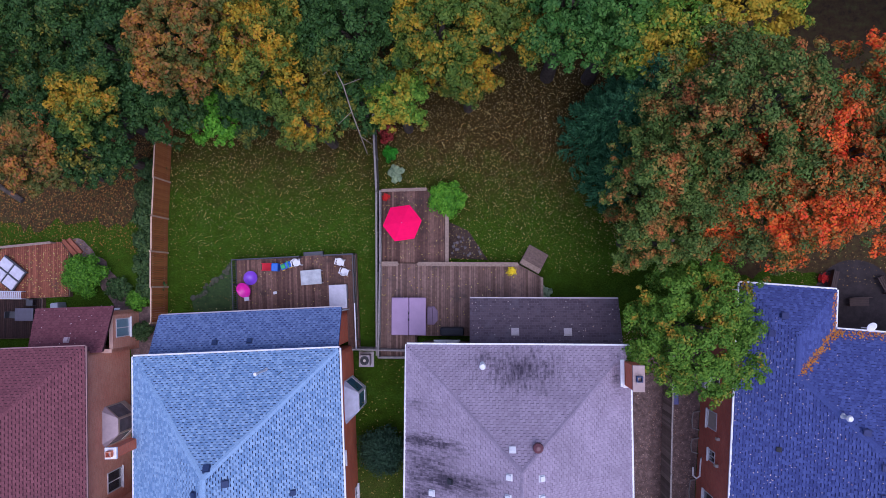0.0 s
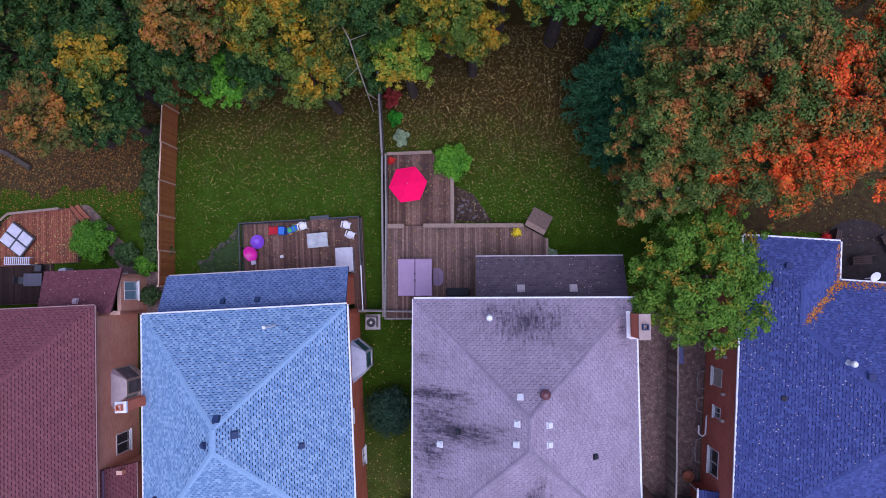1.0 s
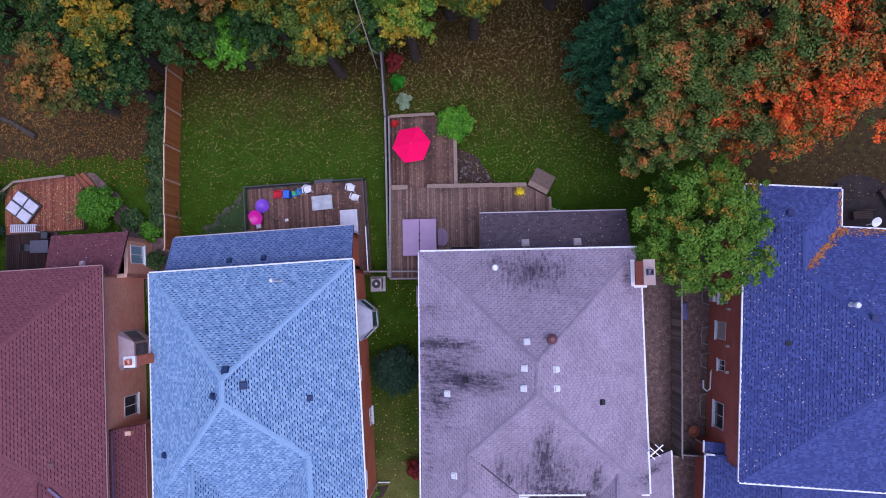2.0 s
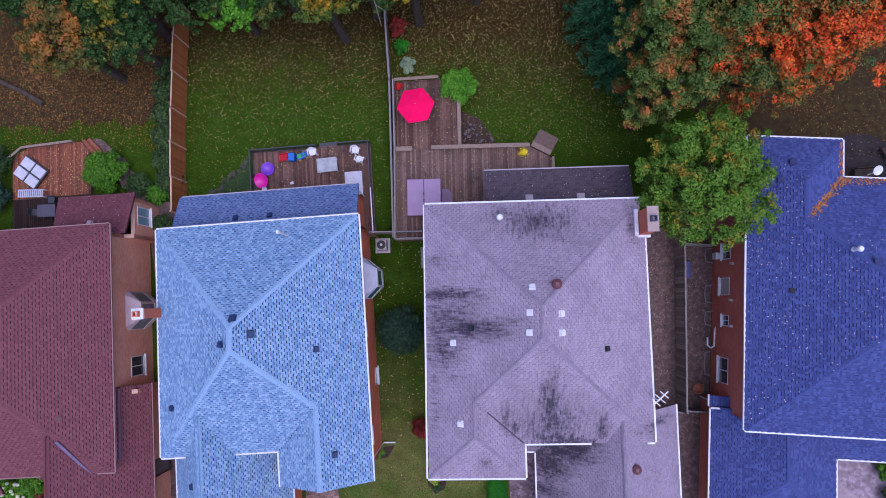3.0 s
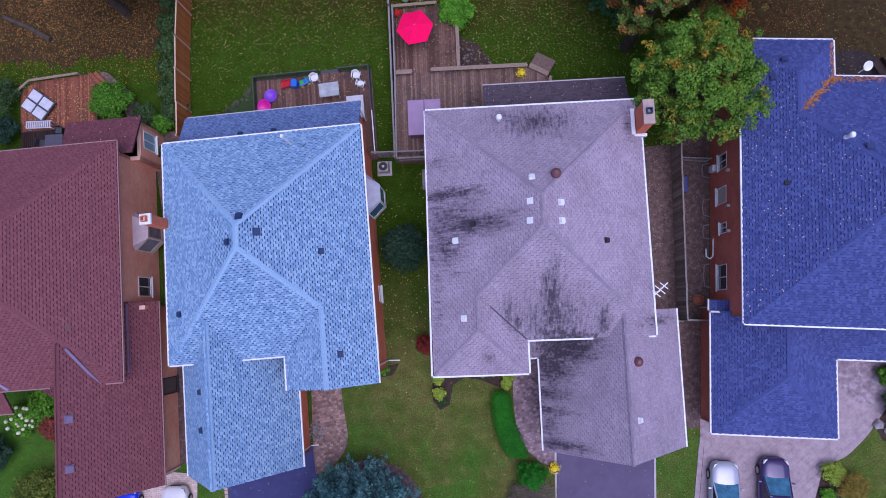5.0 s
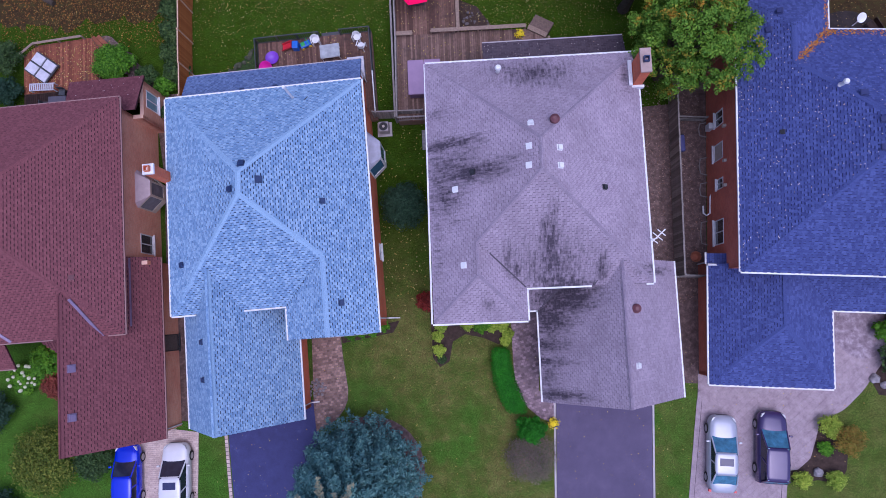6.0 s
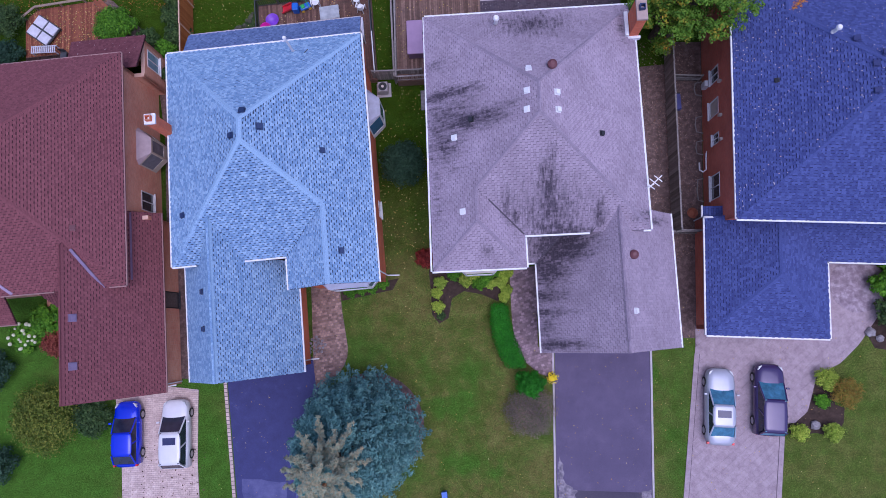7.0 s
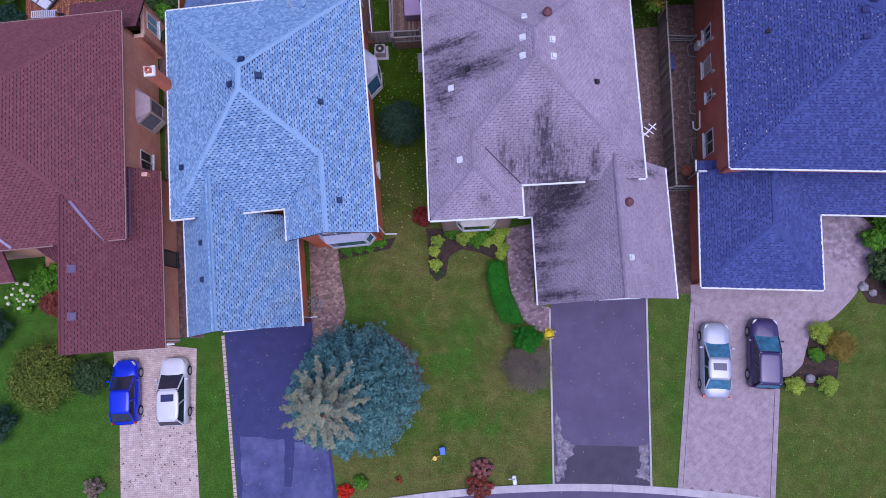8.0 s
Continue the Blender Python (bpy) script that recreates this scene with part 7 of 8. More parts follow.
M_MUM = leaf_material("yellow_bloom", [(0.85, 0.62, 0.01), (0.95, 0.80, 0.02), (0.9, 0.72, 0.02)])
M_REDBLOOM = leaf_material("red_bloom", [(0.5, 0.02, 0.02), (0.65, 0.04, 0.03)])
flower_pot(on(GM, 6.1, 4.15, 0.9), M_MUM, "pot of yellow chrysanthemums on the deck", 0.27, 3)
flower_pot(on(GM, -2.05, 9.0, 0.6), M_REDBLOOM, "pot of red flowers at the deck's corner", 0.22, 4)
flower_pot(pose(3.98, -25.95, 0.02), M_MUM, "pot of yellow chrysanthemums beside the driveway", 0.34, 5)

# toys and chairs on the deck of the blue-roofed house
F = 0.5
t = thing("toy_slide", on(BM, 6.4, 5.0, F, -4), "red and blue plastic toddler slide", "toy")
ring = []
for i in range(7):
    u = i / 6
    ring.append([(-0.65 + 0.75 * u, -0.2, 0.08 + 0.5 * u ** 1.3), (-0.65 + 0.75 * u, 0.2, 0.08 + 0.5 * u ** 1.3), (-0.65 + 0.75 * u, 0.2, 0.03 + 0.5 * u ** 1.3), (-0.65 + 0.75 * u, -0.2, 0.03 + 0.5 * u ** 1.3)])
part("chute", Geo().loft(ring), M_TOYRED, t)
part("chute_side", Geo().beam((-0.65, -0.23, 0.12), (0.1, -0.23, 0.66), 0.05, 0.14), M_TOYRED, t)
part("chute_side", Geo().beam((-0.65, 0.23, 0.12), (0.1, 0.23, 0.66), 0.05, 0.14), M_TOYRED, t)
part("tower", bevelled(Geo().box(0.12, -0.27, 0, 0.55, 0.27, 0.6), "tower", M_TOYBLUE, 0.05, 2), None, t)
t = thing("toy_car", on(BM, 7.4, 5.05, F, 20), "blue and green plastic ride-on toy", "toy")
part("body", bevelled(Geo().box(-0.38, -0.2, 0.1, 0.38, 0.2, 0.36), "body", M_TOYBLUE, 0.07, 2), None, t)
part("seat", bevelled(Geo().box(-0.3, -0.14, 0.361, -0.02, 0.14, 0.45), "seat", M_TOYGREEN, 0.03, 2), None, t)
part("handlebar", Geo().beam((0.2, -0.26, 0.52), (0.2, 0.26, 0.52), 0.05, 0.05).box(0.18, -0.02, 0.36, 0.22, 0.02, 0.5), M_TOYGREEN, t)
for sx in (-0.25, 0.25):
    for sy in (-0.24, 0.2):
        part("wheel", Geo().tube([(sx, sy, 0.11), (sx, sy + 0.05, 0.11)], [0.11, 0.11], 12), M_TOYYEL, t)
plastic_chair(on(BM, 8.15, 5.2, F, 10))
plastic_chair(on(BM, 11.05, 5.1, F, -15))
plastic_chair(on(BM, 11.3, 4.45, F, 160))
garden_table(on(BM, 9.15, 4.2, F, 2), 1.35, 0.95, 0.7, M_CLEAR, "rectangular garden table with a frosted glass top", M_WHITE)
t = thing("storage_box", on(BM, 10.85, 2.85, F), "pale grey plastic storage box on the deck", "storage box")
part("body", bevelled(Geo().box(-0.55, -0.75, 0, 0.55, 0.75, 0.52), "body", M_GREYTOP, 0.03, 2), None, t)
part("lid", bevelled(Geo().box(-0.58, -0.78, 0.523, 0.58, 0.78, 0.6), "lid", M_CUSHION, 0.03, 2), None, t)


def tub(m, mat_, label, r=0.38, h=0.25):
    t = thing("toy_tub", m, label, "toy")
    n = 20
    g = Geo().loft([[(q * math.cos(math.tau * j / n), q * math.sin(math.tau * j / n), z) for j in range(n)] for q, z in ((r * 0.75, 0), (r * 0.95, h * 0.9), (r, h), (r * 1.02, h), (r * 0.9, h - 0.01), (r * 0.7, 0.04))])
    part("bowl", g, mat_, t, smooth=True)
    part("rim", Geo().tube([(r * math.cos(math.tau * j / n), r * math.sin(math.tau * j / n), h) for j in range(n + 1)], [0.025] * (n + 1), 5), mat_, t)
    return t


tub(on(BM, 5.0, 4.35, F), M_PURPLE, "round purple plastic play tub", 0.45)
tub(on(BM, 4.62, 3.65, F + 0.0) @ pose(0, 0, 0.12, 20, -14, 0), M_PINK, "round pink plastic play tub tipped on its side", 0.5, 0.3)
t = thing("step_stool", on(BM, 4.72, 2.98, F, 5), "small pink and white step stool", "stool")
part("seat", bevelled(Geo().box(-0.16, -0.13, 0.26, 0.16, 0.13, 0.3), "seat", M_CUSHION, 0.01), None, t)
for sx in (-0.13, 0.13):
    for sy in (-0.1, 0.1):
        part("leg", Geo().box(sx - 0.015, sy - 0.015, 0, sx + 0.015, sy + 0.015, 0.258), M_PINK, t)
t = thing("shoe_tray", on(BM, 6.55, 3.3, F, 10), "small white plastic tray on the boards", "tray")
part("tray", bevelled(Geo().box(-0.12, -0.09, 0.0, 0.12, 0.09, 0.06), "tray", M_WHITE, 0.015), None, t)

# furniture on the red-brown deck
LZ = 0.4
t = thing("cushioned_lounger", pose(-32.15, -2.35, LZ, 0, 0, -33), "dark-framed double lounger with four pale cushions", "lounger")
part("frame", Geo().box(-0.98, -0.82, 0.22, 0.98, 0.82, 0.3), M_RAIL_DARK, t)
for sx in (-0.49, 0.49):
    for sy in (-0.4, 0.4):
        part("cushion", bevelled(Geo().box(sx - 0.43, sy - 0.34, 0.302, sx + 0.43, sy + 0.34, 0.4), "cushion", M_CUSHION, 0.03, 2), None, t)
for sx in (-0.9, 0.9):
    for sy in (-0.74, 0.74):
        part("leg", Geo().box(sx - 0.03, sy - 0.03, 0, sx + 0.03, sy + 0.03, 0.22), M_RAIL_DARK, t)
t = thing("slatted_bench", pose(-31.9, -3.8, LZ, 0, 0, 3), "white slatted garden bench", "bench")
for i in range(13):
    part("slat", Geo().box(-0.9 + 0.14 * i, -0.25, 0.42, -0.82 + 0.14 * i, 0.25, 0.45), M_CUSHION, t)
for s in (-0.24, 0.24):
    part("rail", Geo().box(-0.92, s - 0.03, 0.37, 0.92, s + 0.03, 0.418), M_CUSHION, t)
for sx in (-0.85, 0.85):
    for s in (-0.24, 0.24):
        part("leg", Geo().box(sx - 0.03, s - 0.03, 0, sx + 0.03, s + 0.03, 0.37), M_CUSHION, t)
garden_table(pose(-30.5, -5.0, LZ, 0, 0, 4), 1.25, 0.85, 0.72, M_TABLE_DIM, "grey-topped rectangular patio table")
for x, y, q in ((-29.55, -5.0, 90), (-30.4, -4.2, 180), (-31.5, -5.1, -90)):
    c = thing("patio_chair", pose(x, y, LZ, 0, 0, q), "dark metal patio chair at the table", "chair", "patio chairs")
    part("seat", Geo().box(-0.22, -0.22, 0.4, 0.22, 0.22, 0.44), M_RAIL_DARK, c)
    part("backrest", Geo().box(-0.22, -0.25, 0.445, 0.22, -0.21, 0.85), M_RAIL_DARK, c)
    for sx in (-0.19, 0.19):
        for sy in (-0.19, 0.19):
            part("leg", Geo().box(sx - 0.015, sy - 0.015, 0, sx + 0.015, sy + 0.015, 0.398), M_RAIL_DARK, c)
t = thing("covered_grill", pose(-28.6, -4.35, 0.0, 0, 0, 10), "small grill under a pale grey cover", "grill")
part("cover", bevelled(Geo().box(-0.28, -0.25, 0.02, 0.28, 0.25, 1.0), "cover", M_GREYTOP, 0.1, 3), None, t)

# air conditioner and side-passage clutter
t = thing("air_conditioner", pose(-7.6, -6.5, 0, 0, 0, 4), "grey outdoor air-conditioning unit with a round fan", "air conditioner")
part("base", Geo().box(-0.5, -0.5, 0, 0.5, 0.5, 0.06), M_CONCRETE, t)
part("casing", bevelled(Geo().box(-0.34, -0.34, 0.062, 0.34, 0.34, 0.8), "casing", M_CONCRETE, 0.04, 2), None, t)
part("fan_ring", Geo().tube([(0.28 * math.cos(math.tau * j / 20), 0.28 * math.sin(math.tau * j / 20), 0.815) for j in range(21)], [0.02] * 21, 5), M_RAIL_DARK, t)
part("fan_well", Geo().cyl(0, 0, 0.803, 0.81, 0.26, 20), M_DARK, t)
part("fan_hub", Geo().cyl(0, 0, 0.81, 0.85, 0.09, 14), M_CREAM, t)
t = thing("paving_slab", pose(-4.7, -7.2, 0, 0, 0, 4), "mottled grey stone slab beside the wall", "slab")
part("slab", Geo().box(-0.3, -0.7, -0.02, 0.3, 0.7, 0.05), M_ROCK, t)
for x, y, q, lab, mt in ((12.4, -7.4, 4, "blue plastic wheelie bin", M_BINB),):
    t = thing("bin", pose(x, y, 0, 0, 0, q), lab, "bin")
    part("body", bevelled(Geo().box(-0.22, -0.55, 0.0, 0.22, 0.55, 0.5), "body", mt, 0.06, 2), None, t)
    part("lid", bevelled(Geo().box(-0.23, 0.56, 0.02, 0.23, 0.61, 0.51), "lid", M_DARK, 0.02), None, t)
t = thing("clay_pot", pose(13.2, -15.0, 0), "terracotta clay pot in the passage", "pot")
part("pot", Geo().loft([[(q * math.cos(math.tau * j / 14), q * math.sin(math.tau * j / 14), z) for j in range(14)] for q, z in ((0.2, 0), (0.33, 0.4), (0.36, 0.42), (0.3, 0.41), (0.2, 0.2))]), M_CLAY, t)
for y0, y1 in ((-5.9, -6.9), (-8.3, -9.5), (-10.0, -11.0), (-12.6, -14.2)):
    t = thing("window_well", pose(13.75, 0, 0), "corrugated window well against the brick wall", "window well")
    part("rim", Geo().tube([(0.4, y0, 0.12), (-0.05, y0 - 0.1, 0.12), (-0.12, (y0 + y1) / 2, 0.12), (-0.05, y1 + 0.1, 0.12), (0.4, y1, 0.12)], [0.045] * 5, 6), M_FENCE_OLD_J, t)

# ---- cars ----
def paint(name, colour, metal=0.3, rough=0.25):
    def build(n, l, b):
        f = noise_node(n, l, tex_coord(n, l), 2.0, 5)
        l.new(ramp(n, l, f, [(0.3, tuple(c * 0.9 for c in colour)), (0.7, colour)]), b.inputs["Base Color"])
        b.inputs["Metallic"].default_value, b.inputs["Roughness"].default_value = metal, rough
        b.inputs["Coat Weight"].default_value, b.inputs["Coat Roughness"].default_value = 0.6, 0.08
    return material(name, build)


M_TYRE = plain("tyre_rubber", (0.018, 0.018, 0.02), 0.85)
M_RIM = plain("alloy_rim", (0.45, 0.46, 0.5), 0.3, 0.8)
M_LAMP = plain("clear_headlamp", (0.6, 0.62, 0.66), 0.1)
M_TAIL = plain("red_tail_lamp", (0.55, 0.02, 0.03), 0.2)


def car(m, label, colour, L, W, H, hood, screen, roof0, roof1, tail, deck_z, sunroof=True, hood_z=0.92, group="parked cars", glass=None):
    """A parked car, nose towards +y. hood, screen, roof0, roof1, tail: distances from the nose at which the bonnet ends, the roof starts and ends and the rear glass ends."""
    c = thing("car", m, label, "car", group)
    glass = glass or M_CARGLASS
    w = W / 2
    yn = L / 2

    def ring(y, hw, z0, zs, crown=0.03):
        pts = []
        for u, q in ((-0.86, z0), (-0.985, z0 + 0.12), (-1.0, (z0 + zs) / 2), (-0.975, zs - 0.14), (-0.86, zs - 0.02), (-0.45, zs + crown * 0.7), (0, zs + crown), (0.45, zs + crown * 0.7), (0.86, zs - 0.02), (0.975, zs - 0.14), (1.0, (z0 + zs) / 2), (0.985, z0 + 0.12), (0.86, z0)):
            pts.append((u * hw, y, q))
        return pts
    g = Geo()
    g.loft([ring(yn, w * 0.45, 0.38, 0.60), ring(yn - 0.04, w * 0.64, 0.28, 0.66), ring(yn - 0.12, w * 0.78, 0.22, 0.73), ring(yn - 0.28, w * 0.89, 0.2, hood_z - 0.12), ring(yn - 0.5, w * 0.95, 0.18, hood_z - 0.07), ring(yn - 0.85, w * 0.985, 0.18, hood_z - 0.03), ring(yn - hood, w, 0.18, hood_z), ring(yn - (roof0 + roof1) / 2, w, 0.18, hood_z + 0.02, 0.01),
            ring(yn - tail, w, 0.18, deck_z), ring(-yn + 0.42, w * 0.955, 0.2, deck_z - 0.03), ring(-yn + 0.2, w * 0.88, 0.22, deck_z - 0.07), ring(-yn + 0.06, w * 0.76, 0.28, deck_z - 0.14), ring(-yn, w * 0.58, 0.36, deck_z - 0.26)][::-1])
    body = part("body", g, colour, c, smooth=True)
    zb, gw, rw = hood_z - 0.02, w * 0.88, w * 0.74
    A0, A1 = yn - hood + 0.05, yn - roof0
    C1, C0 = yn - roof1, yn - tail
    zt = H - 0.05
    P = lambda x, y, z: (x, y, z)
    part("windscreen", Geo().add([P(-gw * 0.92, A0, zb), P(gw * 0.92, A0, zb), P(rw * 0.95, A1, zt), P(-rw * 0.95, A1, zt), P(-gw * 0.92, A0 - 0.05, zb), P(gw * 0.92, A0 - 0.05, zb), P(rw * 0.95, A1 - 0.05, zt), P(-rw * 0.95, A1 - 0.05, zt)],
         [(0, 1, 2, 3), (7, 6, 5, 4), (1, 0, 4, 5), (2, 1, 5, 6), (3, 2, 6, 7), (0, 3, 7, 4)]), glass, c)
    part("rear_window", Geo().add([P(gw * 0.9, C0, deck_z - 0.02), P(-gw * 0.9, C0, deck_z - 0.02), P(-rw * 0.93, C1, zt), P(rw * 0.93, C1, zt), P(gw * 0.9, C0 + 0.05, deck_z - 0.02), P(-gw * 0.9, C0 + 0.05, deck_z - 0.02), P(-rw * 0.93, C1 + 0.05, zt), P(rw * 0.93, C1 + 0.05, zt)],
         [(0, 1, 2, 3), (7, 6, 5, 4), (1, 0, 4, 5), (2, 1, 5, 6), (3, 2, 6, 7), (0, 3, 7, 4)]), glass, c)
    for s in (-1, 1):
        q = [P(s * gw, A0 - 0.2, zb), P(s * gw, C0 + 0.2, deck_z - 0.02), P(s * rw * 1.02, C1 + 0.1, zt), P(s * rw * 1.02, A1 - 0.1, zt)]
        q2 = [(x - s * 0.05, y, z) for x, y, z in q]
        part("side_window", Geo().add(q + q2, [(0, 1, 2, 3), (7, 6, 5, 4), (1, 0, 4, 5), (2, 1, 5, 6), (3, 2, 6, 7), (0, 3, 7, 4)]), M_CARGLASS_D, c)
        for a, b in (((s * gw * 0.97, A0 - 0.05, zb), (s * rw, A1, zt + 0.01)), ((s * gw * 0.97, C0 + 0.05, deck_z), (s * rw, C1, zt + 0.01)), ((s * gw * 1.005, (A0 + C0) / 2, zb), (s * rw * 1.04, (A1 + C1) / 2, zt))):
            part("pillar", Geo().beam(a, b, 0.07, 0.07), colour, c)
        part("door_mirror", bevelled(Geo().box(s * w - 0.02 + min(0, s * 0.2), A0 - 0.4, hood_z - 0.02, s * w - 0.02 + max(0, s * 0.2), A0 - 0.28, hood_z + 0.12), "door_mirror", colour, 0.03), None, c)
        part("headlamp", Geo().prism([(s * w * 0.56, yn - 0.1), (s * w * 0.76, yn - 0.17), (s * w * 0.86, yn - 0.4), (s * w * 0.76, yn - 0.34)], 0.6, hood_z - 0.065), M_LAMP, c)
        part("tail_lamp", Geo().box(s * w * 0.86 - 0.10, -yn + 0.06, deck_z - 0.34, s * w * 0.86 + 0.03, -yn + 0.2, deck_z - 0.14), M_TAIL, c)
        for y in (yn - 0.9, -yn + 0.85):
            wheel = part("wheel", Geo().tube([(s * (w - 0.2), y, 0.32), (s * (w + 0.015), y, 0.32)], [0.32, 0.32], 18), M_TYRE, c)
            part("rim", Geo().tube([(s * (w + 0.016), y, 0.32), (s * (w + 0.03), y, 0.32)], [0.21, 0.19], 14), M_RIM, wheel)
    rings = []
    for i in range(9):
        q = i / 4 - 1
        y = (A1 + C1) / 2 + (C1 - A1 - 0.12) / 2 * q
        k, dz = 1.05 - 0.12 * q ** 4, -0.04 * q ** 4
        rings.append([(-rw * k * 1.03, y, zt - 0.04 + dz), (-rw * k * 0.97, y, zt + 0.02 + dz), (-rw * 0.7, y, H - 0.012 + dz), (-rw * 0.3, y, H - 0.002 + dz), (rw * 0.3, y, H - 0.002 + dz), (rw * 0.7, y, H - 0.012 + dz), (rw * k * 0.97, y, zt + 0.02 + dz), (rw * k * 1.03, y, zt - 0.04 + dz), (rw * 0.5, y, zt - 0.06), (-rw * 0.5, y, zt - 0.06)])
    part("roof", Geo().loft(rings), colour, c, smooth=True)
    if sunroof:
        part("sunroof", Geo().box(-rw * 0.62, A1 - 0.75, H - 0.015, rw * 0.62, A1 - 0.3, H + 0.008), M_SUNROOF, c)
    part("grille", Geo().box(-w * 0.4, yn - 0.03, 0.38, w * 0.4, yn + 0.012, 0.56), M_DARK, c)
    return c


# teal base colour stands in for the sky mirrored in the glass
M_CARGLASS = plain("sky_painted_car_glass", (0.055, 0.17, 0.27), 0.08, vary=0.4, relief=0, spec=0.5)
M_SUNROOF = plain("dark_blue_sunroof_glass", (0.025, 0.03, 0.10), 0.15, relief=0)
M_CARGLASS_D = plain("dark_car_glass", (0.022, 0.026, 0.05), 0.06, vary=0.3, relief=0, spec=0.7)
M_P_SILVER = paint("silver_car_paint", (0.42, 0.44, 0.52), 0.25, 0.35)
M_P_DARK = paint("dark_purple_car_paint", (0.05, 0.032, 0.115), 0.2, 0.25)
M_P_BLUE = paint("bright_blue_car_paint", (0.008, 0.028, 0.62), 0.2)
M_P_WHITE = paint("white_car_paint", (0.66, 0.67, 0.72), 0.0, 0.3)
car(pose(14.5, -27.45, 0.03, 0, 0, -1.5), "silver saloon parked on the stamped driveway", M_P_SILVER, 4.75, 1.8, 1.42, 1.3, 1.4, 2.22, 3.5, 4.2, 0.98)
car(pose(17.55, -26.95, 0.03, 0, 0, -2.0), "dark purple estate car parked on the stamped driveway", M_P_DARK, 4.45, 1.82, 1.6, 1.15, 1.2, 2.15, 4.1, 4.38, 1.0, sunroof=False)
car(pose(-23.75, -30.2, 0.03, 0, 0, 4.5), "bright blue hatchback parked on the paver driveway", M_P_BLUE, 4.2, 1.72, 1.46, 1.05, 1.1, 1.95, 3.35, 4.0, 0.98, sunroof=False, glass=M_CARGLASS_D)
car(pose(-20.5, -30.1, 0.03, 0, 0, 4.0), "white hatchback with a sunroof on the paver driveway", M_P_WHITE, 4.4, 1.82, 1.62, 1.1, 1.15, 2.0, 3.95, 4.32, 1.0, glass=M_CARGLASS_D)

# ---- shrubs, hedge and flowers ----
shrub("shrub", -2.9, 4.3, 0, 1.25, 1.9, M_LEAF_LIME, "bright green rounded shrub beside the lower deck", 201, 4940, 0.109)
shrub("shrub", -26.8, -2.1, 0, 1.5, 1.7, M_LEAF_LIME2, "dense bright green round bush beside the deck", 202, 7980, 0.088)
shrub("shrub", -34.73, -1.74, 0, 1.3, 1.9, M_LEAF_GREYG, "dark green bush at the end of the deck", 206, 3600, 0.085)
shrub("shrub", -34.45, -4.14, 0, 1.1, 1.7, M_LEAF_DARK, "dark evergreen bush at the end of the deck", 207, 3000, 0.085)
shrub("shrub", -23.2, -3.6, 0, 0.8, 1.0, M_LEAF_LIME2, "small green bush by the brick bay", 203, 1710, 0.088)
shrub("shrub", -24.6, -2.9, 0, 0.9, 1.0, M_LEAF_GREYG, "low grey-green shrub in the bed", 204, 1710, 0.088)
shrub("shrub", -22.6, -5.6, 0, 0.7, 1.4, M_LEAF_GREYG, "grey-green shrub by the brick wall", 205, 1520, 0.088)
for i, (x, y) in enumerate(((-23.0, 5.2), (-23.1, 3.6), (-23.0, 2.0), (-22.9, 0.4), (-22.7, -1.2), (-22.4, -2.6))):
    shrub("shrub", x, y, 0, 0.95, 1.3, M_LEAF_GREYG, "dark teal evergreen shrub along the cedar fence", 210 + i, 1300, 0.13, group="evergreens along the fence")
shrub("shrub", -5.95, -12.05, 0, 1.55, 2.6, M_LEAF_DARK, "dense dark evergreen bush between the houses", 220, 9000, 0.085, clumps=26)
shrub("shrub", -21.2, -13.3, 0, 0.6, 2.4, M_LEAF_LIME2, "narrow green bush in the side passage", 221, 2280, 0.088)
shrub("shrub", -4.35, -18.3, 0, 0.75, 1.2, M_LEAF_RED, "crimson-leaved shrub at the house corner", 222, 2280, 0.082)
shrub("shrub", 2.55, -26.3, 0, 0.95, 1.7, M_LEAF_HEDGE, "round clipped bright green bush at the drive", 223, 4940, 0.075)
shrub("shrub", 2.6, -28.1, 0, 1.85, 1.2, M_LEAF_MAUVE, "dry mauve-brown bush beside the driveway", 224, 12000, 0.042, clumps=40)
shrub("shrub", -29.2, -29.3, 0, 2.5, 2.0, M_LEAF_OLIVE, "sprawling olive-green bush on the front lawn", 225, 11000, 0.08, clumps=34)
shrub("shrub", -26.2, -29.2, 0, 1.4, 1.5, M_LEAF_GREYG, "dark green bush at the garage corner", 226, 3420, 0.095)
shrub("shrub", -32.2, -32.3, 0, 1.3, 1.6, M_LEAF_DARK, "dark evergreen bush on the front lawn", 227, 3420, 0.088)
shrub("shrub", -29.2, -24.4, 0, 1.0, 1.2, M_LEAF_RUST2, "crimson shrub before the maroon-roofed house", 228, 2280, 0.088)
shrub("shrub", -33.2, -26.2, 0, 1.4, 1.8, M_LEAF_DARK, "tall dark evergreen bush beside the lawn", 231, 4500, 0.09)
shrub("shrub", -29.9, -23.0, 0, 1.5, 1.1, M_LEAF_LIME2, "leafy green bush before the house", 229, 4180, 0.102)
shrub("hydrangea", -31.4, -24.0, 0, 1.2, 1.0, M_LEAF_LIME2, "green hydrangea with cream flower heads", 230, 1500, 0.15)
rg = random.Random(5)
hg = Geo()
